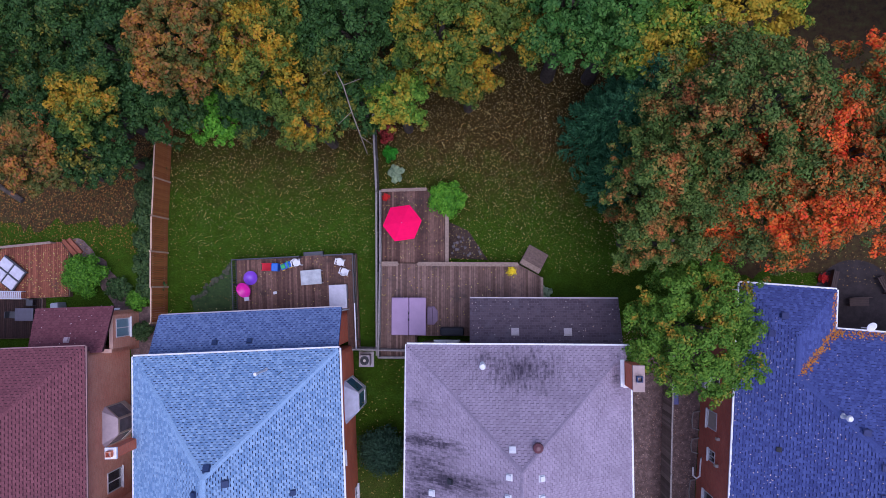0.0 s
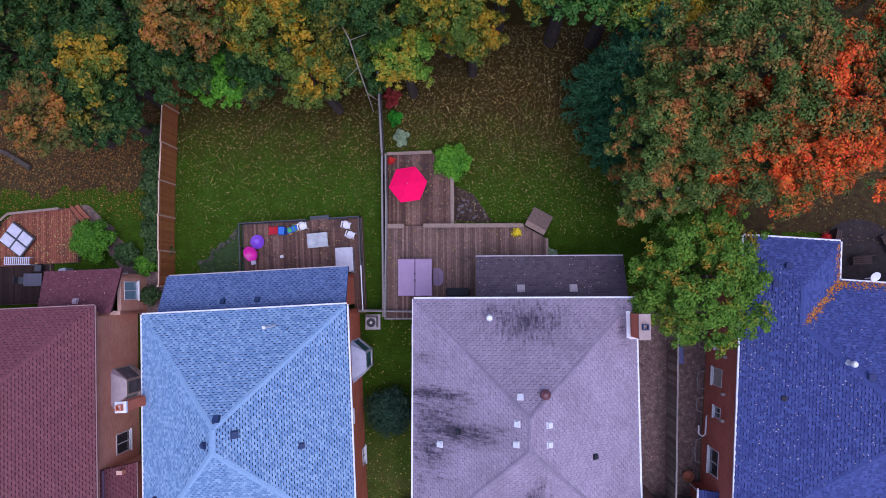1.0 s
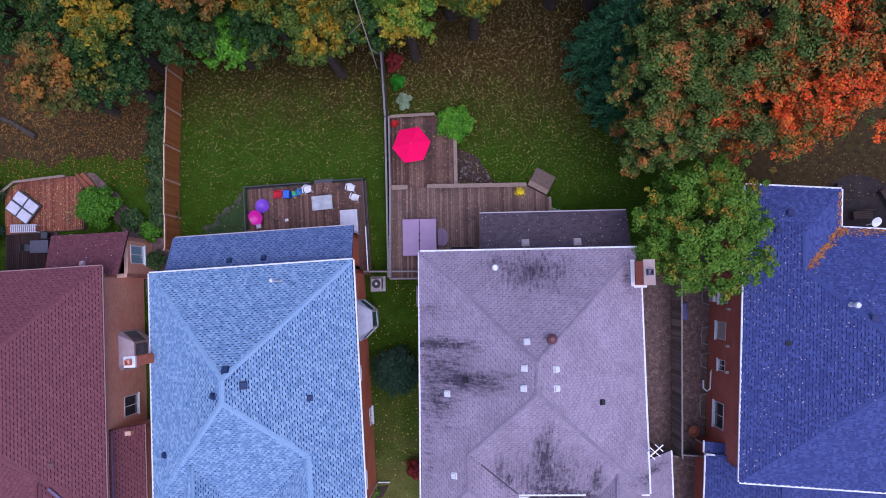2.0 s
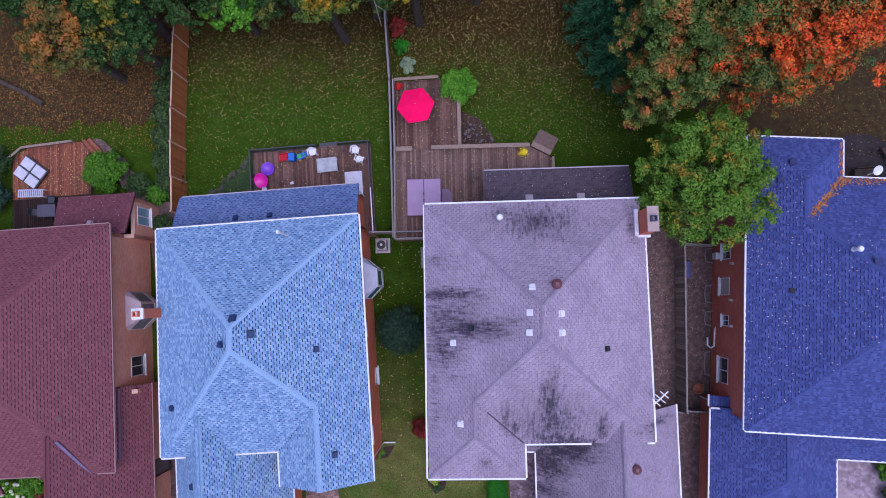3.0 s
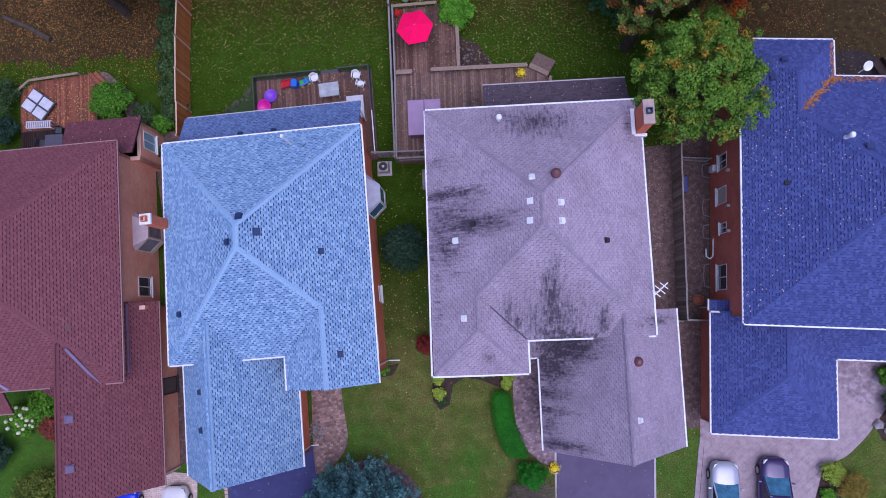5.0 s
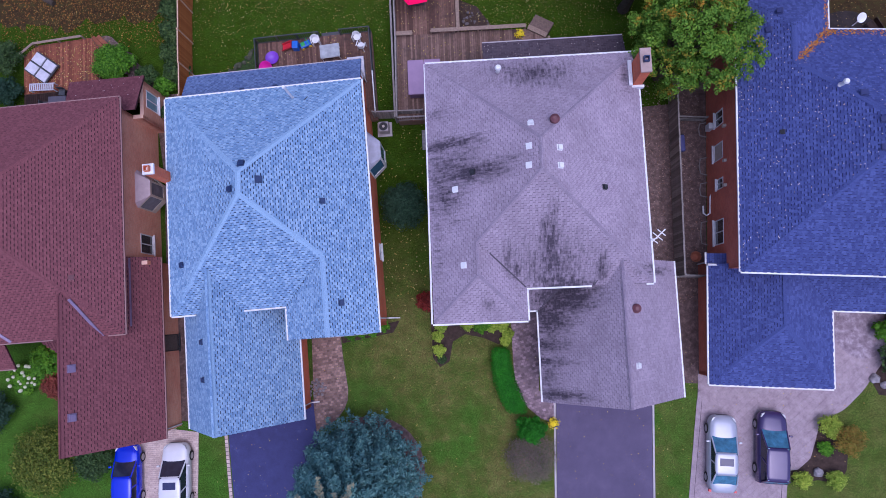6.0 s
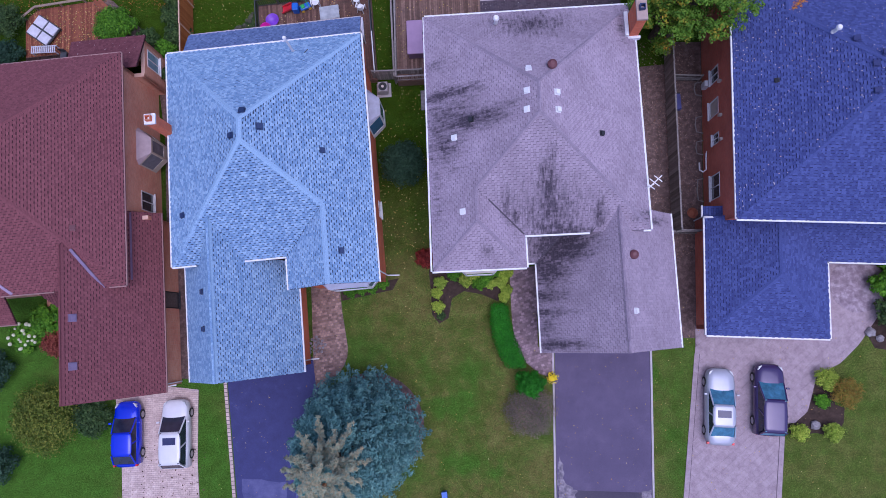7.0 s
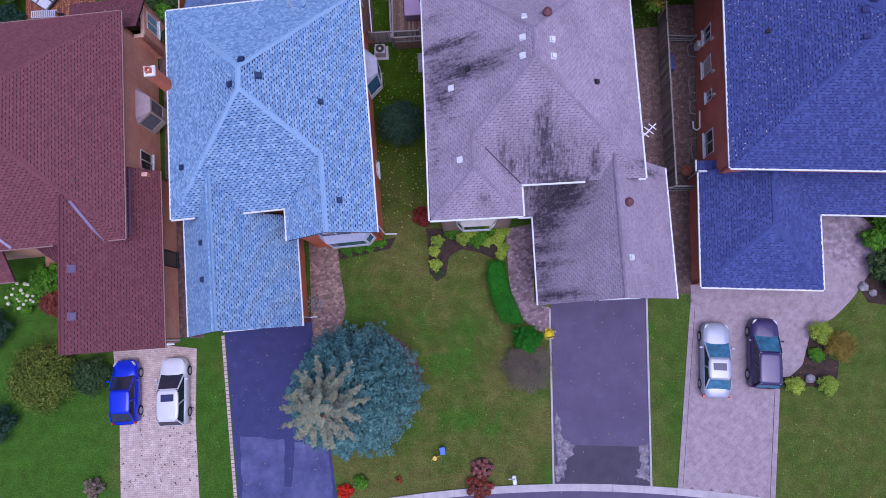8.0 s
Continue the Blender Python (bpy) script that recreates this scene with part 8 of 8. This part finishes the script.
for i in range(20):
    a, q = math.tau * rg.random(), 1.1 * rg.random() ** 0.5
    x, y, z, r = -31.4 + q * math.cos(a), -24.0 + q * math.sin(a) * 0.8, 0.85 + 0.2 * rg.random(), 0.09 + 0.05 * rg.random()
    hg.loft([[(x + r * k * math.cos(math.tau * j / 8), y + r * k * math.sin(math.tau * j / 8), z + h * r) for j in range(8)] for k, h in ((0.5, -0.7), (1, -0.1), (0.85, 0.5), (0.3, 0.9))])
tagged(part("flower_heads", hg, M_BLOOM_W), "cream flower heads on the hydrangea", "flowers", kind="stuff")
for i, (x, y, r, mt) in enumerate(((-3.4, -19.9, 0.45, M_LEAF_YEL), (-3.5, -21.5, 0.45, M_LEAF_YEL), (-1.2, -19.2, 0.55, M_LEAF_YEL), (-0.4, -19.6, 0.5, M_LEAF_LIME2), (0.9, -19.2, 0.5, M_LEAF_YEL), (1.0, -20.3, 0.42, M_LEAF_YEL), (-3.6, -20.6, 0.4, M_LEAF_YEL), (-2.5, -19.3, 0.5, M_LEAF_LIME2), (-1.7, -19.7, 0.5, M_LEAF_YEL), (-0.8, -19.9, 0.5, M_LEAF_LIME2), (-0.1, -19.9, 0.42, M_LEAF_YEL), (0.6, -19.8, 0.45, M_LEAF_YEL), (0.85, -20.8, 0.36, M_LEAF_YEL), (-3.3, -22.1, 0.3, M_LEAF_GREYG), (0.3, -19.0, 0.5, M_LEAF_LIME2),
                                    (21.25, -25.6, 0.8, M_LEAF_YEL), (22.3, -26.4, 1.05, M_LEAF_ORANGE2), (21.0, -27.0, 0.5, M_LEAF_LIME), (19.5, -28.95, 0.62, M_LEAF_YEL), (21.5, -28.9, 0.66, M_LEAF_YEL))):
    shrub("garden_plant", x, y, 0.02, r, r * 1.1, mt, "leafy yellow-green plant in the mulched bed" if mt is not M_LEAF_ORANGE2 else "russet ornamental grass in the bed", 240 + i, int(3000 * r), 0.062, clumps=14, group="plants in the beds", category="plant")
for i, (x, y) in enumerate(((-9.4, -20.5), (-8.7, -20.3), (-8.0, -20.2), (-7.3, -19.9))):
    shrub("garden_plant", x, y, 0.02, 0.5, 0.6, M_LEAF_LIME2, "low green plant below the bay window", 260 + i, 1400, 0.07, clumps=12, group="plants below the bay", category="plant")
for i, (x, y, r, mt) in enumerate(((25.9, -18.8, 1.2, M_LEAF_LIME2), (25.6, -21.4, 1.3, M_LEAF_GREYG), (24.9, -19.6, 0.8, M_LEAF_LIME2), (26.6, -22.6, 1.2, M_LEAF_HEDGE), (28.4, -20.6, 1.3, M_LEAF_GREYG))):
    shrub("shrub", x, y, 0, r, 1.3, mt, "leafy green shrub beside the patio", 270 + i, int(1300 * r), 0.13)
shrub("shrub", 20.9, -22.2, 0, 0.5, 0.8, M_LEAF_TEAL, "blue-green shrub by the garage corner", 278, 600, 0.1)
shrub("garden_plant", -8.05, -35.6, 0, 0.5, 0.5, M_LEAF_LIME2, "small green plant in the lawn", 280, 500, 0.1, category="plant")
shrub("garden_plant", -9.05, -36.25, 0, 0.55, 0.4, M_LEAF_SCARLET, "scarlet flowering plant near the kerb", 281, 800, 0.1, category="plant")
shrub("garden_plant", -0.3, -34.6, 0.02, 0.85, 0.45, M_LEAF_PINK, "faded pink flowers in the round bed", 282, 2600, 0.05, category="plant")
shrub("garden_plant", -0.45, -35.75, 0.0, 1.0, 0.6, M_LEAF_RUST2, "rust-red bush beside the kerb", 283, 2600, 0.06, category="plant")
shrub("garden_plant", -5.6, -35.4, 0.0, 0.25, 0.25, M_LEAF_RUST, "tuft of rust-red flowers in the lawn", 284, 160, 0.08, clumps=5, category="plant")
shrub("garden_plant", -25.6, -36.4, 0.0, 0.8, 0.5, M_LEAF_MAUVE, "dry brown plant in the lawn", 285, 700, 0.1, category="plant")
for i, (x, y, r, mt, lb) in enumerate(((-6.9, 7.2, 0.55, M_LEAF_HEDGE, "green hosta beside the grey fence"), (-6.4, 5.9, 0.6, M_LEAF_SILVER, "silver-leaved plant beside the grey fence"), (-7.2, 8.6, 0.7, M_LEAF_RED, "dark crimson shrub beside the grey fence"))):
    shrub("garden_plant", x, y, 0.0, r, 0.6, mt, lb, 290 + i, 500, 0.16, clumps=8, category="plant")
shrub("garden_plant", 3.8, -1.5, 0, 0.6, 0.6, M_LEAF_SILVER, "silver-green plant by the deck stairs", 295, 500, 0.12, clumps=8, category="plant")


def hedge(pts, width, height, mat_, label, seed):
    h = thing("hedge", pose(0, 0, 0), label, "hedge")
    cen, rad = [], []
    rng = np.random.default_rng(seed)
    for (ax, ay, wa), (bx, by, wb) in zip(pts, pts[1:]):
        n = max(2, int(math.hypot(bx - ax, by - ay) / 0.22))
        for i in range(n):
            t = i / n
            x, y, w = ax + (bx - ax) * t, ay + (by - ay) * t, wa + (wb - wa) * t
            for s in (-0.7, -0.25, 0.25, 0.7):
                cen.append((x + s * w, y, height - 0.3))
                rad.append(0.34)
    core = Geo()
    core.prism([(x - w * 0.75, y) for x, y, w in pts] + [(x + w * 0.75, y) for x, y, w in pts[::-1]], 0, height - 0.3)
    part("branch_core", core, M_HEDGECORE, h)
    part("foliage", leaf_cloud("foliage", cen, rad, 16000, 0.055, mat_, rng, shell=0.75, flat=0.55), None, h)


hedge([(0.55, -21.5, 0.42), (0.62, -22.4, 0.52), (0.85, -23.4, 0.6), (1.25, -24.4, 0.62), (1.75, -25.3, 0.55)], 1.0, 0.95, M_LEAF_HEDGE, "clipped bright green hedge curving along the path", 300)


# ---- rocks, litter and small things of the gardens ----
def rocks(spots, label, seed, mat_=None):
    rng = random.Random(seed)
    for x, y, r in spots:
        t = thing("rock", pose(x, y, 0, 0, 0, rng.random() * 360), label, "rock", label)
        me = bpy.data.meshes.new("stone")
        bm = bmesh.new()
        bmesh.ops.create_icosphere(bm, subdivisions=2, radius=r)
        for v in bm.verts:
            v.co *= 0.8 + 0.35 * noise.noise(v.co * 2.2 / r + Vector((x, y, 0)))
            v.co.z = v.co.z * 0.65 + r * 0.35
        bm.to_mesh(me)
        bm.free()
        me.materials.append(mat_ or M_ROCK)
        part("stone", me, None, t)


rr = random.Random(9)
rocks([(20.6, -28.5, 0.38), (24.3, -22.6, 0.4), (24.9, -23.0, 0.3)], "rounded grey boulder in the bed", 1)
rocks([(-11.62 + 0.62 * math.cos(i * 2.4) * (i / 22) ** 0.5, -24.21 + 0.62 * math.sin(i * 2.4) * (i / 22) ** 0.5, 0.1 + 0.05 * rr.random()) for i in range(22)], "round stone of the small rockery beside the path", 4)
rocks([(-2.4 + 1.9 * rr.random(), 0.75 + 1.5 * rr.random() * 0.9, 0.05 + 0.08 * rr.random()) for _ in range(26)], "small stone of the rockery beside the deck", 2, M_DIMROCK)
rocks([(-19.6 + 2.3 * u + 0.3 * rr.random(), -3.5 + 2.5 * u + 0.35 * rr.random(), 0.12 + 0.13 * rr.random()) for u in (i / 17 for i in range(18))], "flat mossy stone edging the lawn bed", 3, M_MOSSROCK)
sheet("flower_bed", [(-2.8, 0.5), (0.0, 0.55), (-0.5, 1.2), (-1.4, 2.4), (-2.7, 2.9)], 0.012, M_SOIL, "small rockery bed beside the deck", "flower bed")
sheet("flower_bed", [(-17.2, -0.9), (-16.6, -4.0), (-19.5, -4.1), (-19.7, -3.4), (-18.4, -2.0)], 0.012, M_LAWNDARK, "overgrown bed at the deck's side", "flower bed")


def litter(name, region, count, size, mat_, label, seed, z=0.03, keep=None):
    """Fallen leaves lying on the ground over a region of the plan."""
    rng = np.random.default_rng(seed)
    x0, y0, x1, y1 = region
    V, F = [], []
    for _ in range(count):
        x, y = x0 + (x1 - x0) * rng.random(), y0 + (y1 - y0) * rng.random()
        if keep and rng.random() > keep(x, y):
            continue
        s, a = size * (0.4 + 1.1 * rng.random() ** 2), math.tau * rng.random()
        c, q = math.cos(a) * s, math.sin(a) * s
        o = len(V)
        V += [(x + c, y + q, z + 0.02 * rng.random()), (x - q * 0.6, y + c * 0.6, z + 0.025 * rng.random()), (x - c, y - q, z + 0.02 * rng.random()), (x + q * 0.6, y - c * 0.6, z)]
        F += [(o, o + 1, o + 2, o + 3)]
    g = Geo()
    g.v, g.f, g.mi = V, F, [0] * len(F)
    tagged(part(name, g, mat_), label, "leaves", kind="stuff")


litter("fallen_leaves", (-21.9, -5.0, -6.9, 12), 16000, 0.036, M_LITTER, "yellow leaves scattered on the back lawn", 401, keep=lambda x, y: min(1, max(0.2, 0.3 + 0.07 * y)))
litter("fallen_leaves", (-7.0, 0.0, 9.5, 14), 19000, 0.036, M_LITTER, "yellow leaves scattered on the back lawn", 402, keep=lambda x, y: min(1, max(0.25, 0.3 + 0.07 * y)))
litter("fallen_leaves", (-34.0, -0.5, -22.4, 12), 12000, 0.04, M_LITTER_M, "brown and yellow leaves under the trees", 403, keep=lambda x, y: min(1, max(0.1, 0.1 + 0.12 * y)))
litter("fallen_leaves", (-8.4, -19.0, -4.3, -5.8), 500, 0.045, M_LITTER, "leaves on the side lawn", 404)
litter("fallen_leaves", (8.6, -18.0, 13.8, -3.0), 4200, 0.04, M_LITTER_R, "leaves on the bare passage", 405)
litter("fallen_leaves", (19.0, 0.2, 30.0, 10.0), 1800, 0.04, M_LITTER_M, "brown leaves on dark ground under the maple", 406)
litter("fallen_leaves", (-18, -36.0, 24.0, -20.0), 1100, 0.034, M_LITTER, "a few leaves on the front lawns and drives", 407, z=0.045)
litter("fallen_leaves", (-24.4, -36.5, -18.6, -31.0), 260, 0.06, M_LITTER_D, "dark leaves and dirt on the paver driveway", 408, z=0.045)

litter("fallen_leaves", (-36.0, -1.2, -22.4, 12), 19000, 0.05, M_LITTER_B, "orange-brown leaves carpeting the ground under the trees", 409, keep=lambda x, y: min(1, max(0.04, 0.3 + 0.2 * y)))
litter("fallen_leaves", (12.0, 3.2, 22.0, 12), 4500, 0.045, M_LITTER_B, "brown leaves carpeting the ground under the maples", 410)


def deck_litter(m, region, count, z, seed):
    g = Geo()
    rng = random.Random(seed)
    for _ in range(count):
        x, y, a, s = region[0] + (region[2] - region[0]) * rng.random(), region[1] + (region[3] - region[1]) * rng.random(), math.tau * rng.random(), 0.03 + 0.025 * rng.random()
        c, q = math.cos(a) * s, math.sin(a) * s
        g.add([(x + c, y + q, z + 0.01), (x - q * 0.6, y + c * 0.6, z + 0.025), (x - c, y - q, z + 0.01), (x + q * 0.6, y - c * 0.6, z + 0.008)], [(0, 1, 2, 3)])
    ob = part("fallen_leaves", g, M_LITTER)
    ob.matrix_basis = m
    tagged(ob, "leaves lying on the deck boards", "leaves", kind="stuff")


deck_litter(GM, (-2.3, 0.1, 6.0, 4.5), 170, 0.9, 411)
deck_litter(GM, (-2.3, 4.8, 1.9, 9.2), 130, 0.6, 412)
deck_litter(BM, (4.1, 2.4, 11.8, 5.5), 90, 0.5, 413)
deck_litter(pose(-33.6, -6.9, 0, 0, 0, 5.5), (0.49, 2.7, 5.8, 6.0), 420, 0.4, 414)


def roof_litter(m, slopes, mat_, label, size, seed):
    """Leaves caught on roof slopes: each row a slope, a count, and optionally a line along which they gather."""
    g = Geo()
    rng = random.Random(seed)
    for poly, count, line in slopes:
        o, u, v, nrm = slope_frame(poly)
        flat = [((Vector(q) - o).dot(u), (Vector(q) - o).dot(v)) for q in poly]
        for _ in range(count):
            if line:
                a, b, sp = Vector(line[0]), Vector(line[1]), line[2]
                p = a.lerp(b, rng.random()) + Vector((rng.gauss(0, sp), rng.gauss(0, sp), 0))
                w = p - o
                uu, vv = w.dot(u), w.dot(v)
            else:
                uu, vv = rng.uniform(min(q[0] for q in flat), max(q[0] for q in flat)), rng.uniform(0, max(q[1] for q in flat))
            if not inside(flat, uu, vv):
                continue
            c = o + u * uu + v * vv + nrm * (0.03 + 0.02 * rng.random())
            a, s = math.tau * rng.random(), size * (0.6 + 0.7 * rng.random())
            d1, d2 = (u * math.cos(a) + v * math.sin(a)) * s, (v * math.cos(a) - u * math.sin(a)) * s * 0.65
            g.add([c + d1, c + d2 + nrm * 0.012, c - d1, c - d2 + nrm * 0.01], [(0, 1, 2, 3)])
    ob = part("fallen_leaves", g, mat_)
    ob.matrix_basis = m
    tagged(ob, label, "leaves", kind="stuff")


NM = pose(13.85, -0.1, 0, 0, 0, -0.7)
NW = [(-0.05, 0, 6.4), (-0.05, -16.3, 6.4), (7.1, -9.2, 10.55), (2.5, -4.66, 7.88), (2.5, -2.6, 7.88)]
NN = [(15.6, -2.14, 6.4), (5.1, -2.14, 6.4), (2.5, -4.66, 7.88), (7.1, -9.2, 10.55), (8.5, -9.2, 10.55)]
NE = [(5.1, -2.14, 6.4), (5.1, 0, 6.4), (2.5, -2.6, 7.88), (2.5, -4.66, 7.88)]
roof_litter(NM, [(NW, 520, None), (NN, 240, None), (NW, 130, ((1.2, -2.5, 0), (3.5, -6.5, 0), 1.0))], M_LITTER_P, "pale leaves scattered over the navy shingles", 0.035, 421)
roof_litter(NM, [(NN, 220, ((5.1, -2.3, 6.4), (2.6, -4.7, 7.8), 0.13)), (NE, 130, ((5.1, -2.1, 6.4), (2.6, -4.5, 7.8), 0.1)), (NN, 480, ((5.0, -2.35, 6.4), (13.0, -2.35, 6.4), 0.2)), (NE, 60, ((4.9, -2.1, 6.4), (4.9, -0.1, 6.4), 0.12))], M_LITTER_O, "orange leaves heaped in the roof valley and gutter", 0.065, 422)
roof_litter(GM, [([(12.25, 2.48, 3.8), (3.45, 2.48, 3.8), (3.45, -0.3, 5.0), (12.25, -0.3, 5.0)], 90, None)], M_LITTER_P, "pale leaves on the dark rear roof", 0.035, 423)
roof_litter(MM, [([(0.2, 2.45, 3.2), (-4.95, 2.45, 3.2), (-4.6, -0.3, 4.5), (-0.5, -0.3, 4.5)], 30, None)], M_LITTER_P, "pale leaves on the maroon rear roof", 0.035, 424)

t = thing("mailbox", pose(1.72, -35.0, 0, 0, 0, 8), "white mailbox with a sign on a white post", "mailbox")
part("post", Geo().box(-0.06, -0.06, -0.2, 0.06, 0.06, 1.5), M_WHITE, t)
part("box", bevelled(Geo().box(-0.12, -0.3, 1.0, 0.12, 0.25, 1.22), "box", M_WHITE, 0.04, 3), None, t)
part("sign", Geo().box(-0.35, -0.02, 0.6, -0.07, 0.02, 0.95), M_WHITE, t, "small white sign board")
part("sign_bar", Geo().box(-0.31, -0.03, 0.75, -0.12, -0.021, 0.81), M_TOYRED, t, "red bar on the sign")
t = thing("recycling_box", pose(-2.83, -33.5, 0, 0, 0, 10), "small blue plastic box on the lawn", "box")
part("box", bevelled(Geo().box(-0.16, -0.22, 0, 0.16, 0.22, 0.45), "box", M_TOYBLUE, 0.03), None, t)
part("lid", Geo().box(-0.17, -0.23, 0.452, 0.17, 0.23, 0.49), M_TOYBLUE, t)
t = thing("watering_can", pose(-3.32, -34.0, 0, 0, 0, 30), "small yellow watering can on the lawn", "watering can")
part("body", Geo().cyl(0, 0, 0, 0.28, 0.16, 14, 0.14), M_TOYYEL, t)
part("spout", Geo().tube([(0.12, 0, 0.08), (0.34, 0, 0.3)], [0.035, 0.025], 7), M_TOYYEL, t)
part("handle", Geo().tube([(-0.13, 0, 0.25), (-0.24, 0, 0.2), (-0.22, 0, 0.08), (-0.14, 0, 0.04)], [0.02] * 4, 6), M_TOYYEL, t)
# a fallen trunk under the trees
t = thing("log", pose(-33.76, 3.47, 0.15, 0, 0, -24), "grey fallen log lying under the trees", "log")
part("log", Geo().tube([(-2.1, 0, 0), (0, 0.08, 0.03), (1.9, -0.05, 0)], [0.15, 0.17, 0.2], 10), M_BARK, t)

# ---- leaf mould with the trees' shade in its colour, and the dark patio behind the navy-roofed house ----
sheet("leaf_mould", ragged([(13.9, 0.9), (17.0, 0.6), (20.0, 1.1), (26.0, 0.8), (34.0, 1.5), (36.0, 30.0), (9.8, 30.0), (10.2, 12.0), (12.2, 6.0)], 1, amp=0.25), 0.012, M_MOULD, "leaf mould under the maples, darkened in colour for tree shade", "soil")
sheet("leaf_mould", ragged([(-23.6, 2.6), (-25.0, 1.4), (-28.5, 1.6), (-31.5, 0.7), (-38.0, 1.0), (-40.0, 30.0), (-23.0, 30.0), (-23.2, 5.0)], 2), 0.012, M_MOULD, "leaf mould under the trees, darkened in colour for tree shade", "soil")
sheet("patio", arc(23.6, -0.6, 2.6, -30, 210, 20) + [(19.4, -2.4), (27.5, -2.4)], 0.02, M_DARKSTONE, "dark weathered stone patio behind the house", "patio")
for x, y, q in ((23.6, -0.7, 5), (22.0, 0.6, 80), (25.2, 0.5, -60)):
    t = thing("garden_bench", pose(x, y, 0.02, 0, 0, q), "dark brown wooden bench on the stone patio", "bench", "benches on the dark patio")
    for i in range(4):
        part("slat", Geo().box(-0.6, -0.24 + 0.13 * i, 0.4, 0.6, -0.14 + 0.13 * i, 0.44), M_DARKWOOD2, t)
    part("backrest", Geo().box(-0.6, 0.26, 0.45, 0.6, 0.3, 0.85), M_DARKWOOD2, t)
    for sx in (-0.52, 0.52):
        for sy in (-0.2, 0.2):
            part("leg", Geo().box(sx - 0.03, sy - 0.03, 0, sx + 0.03, sy + 0.03, 0.398), M_DARKWOOD2, t)
flower_pot(pose(21.4, 0.7, 0.02), M_REDBLOOM, "pot of red flowers on the dark patio", 0.3, 6)
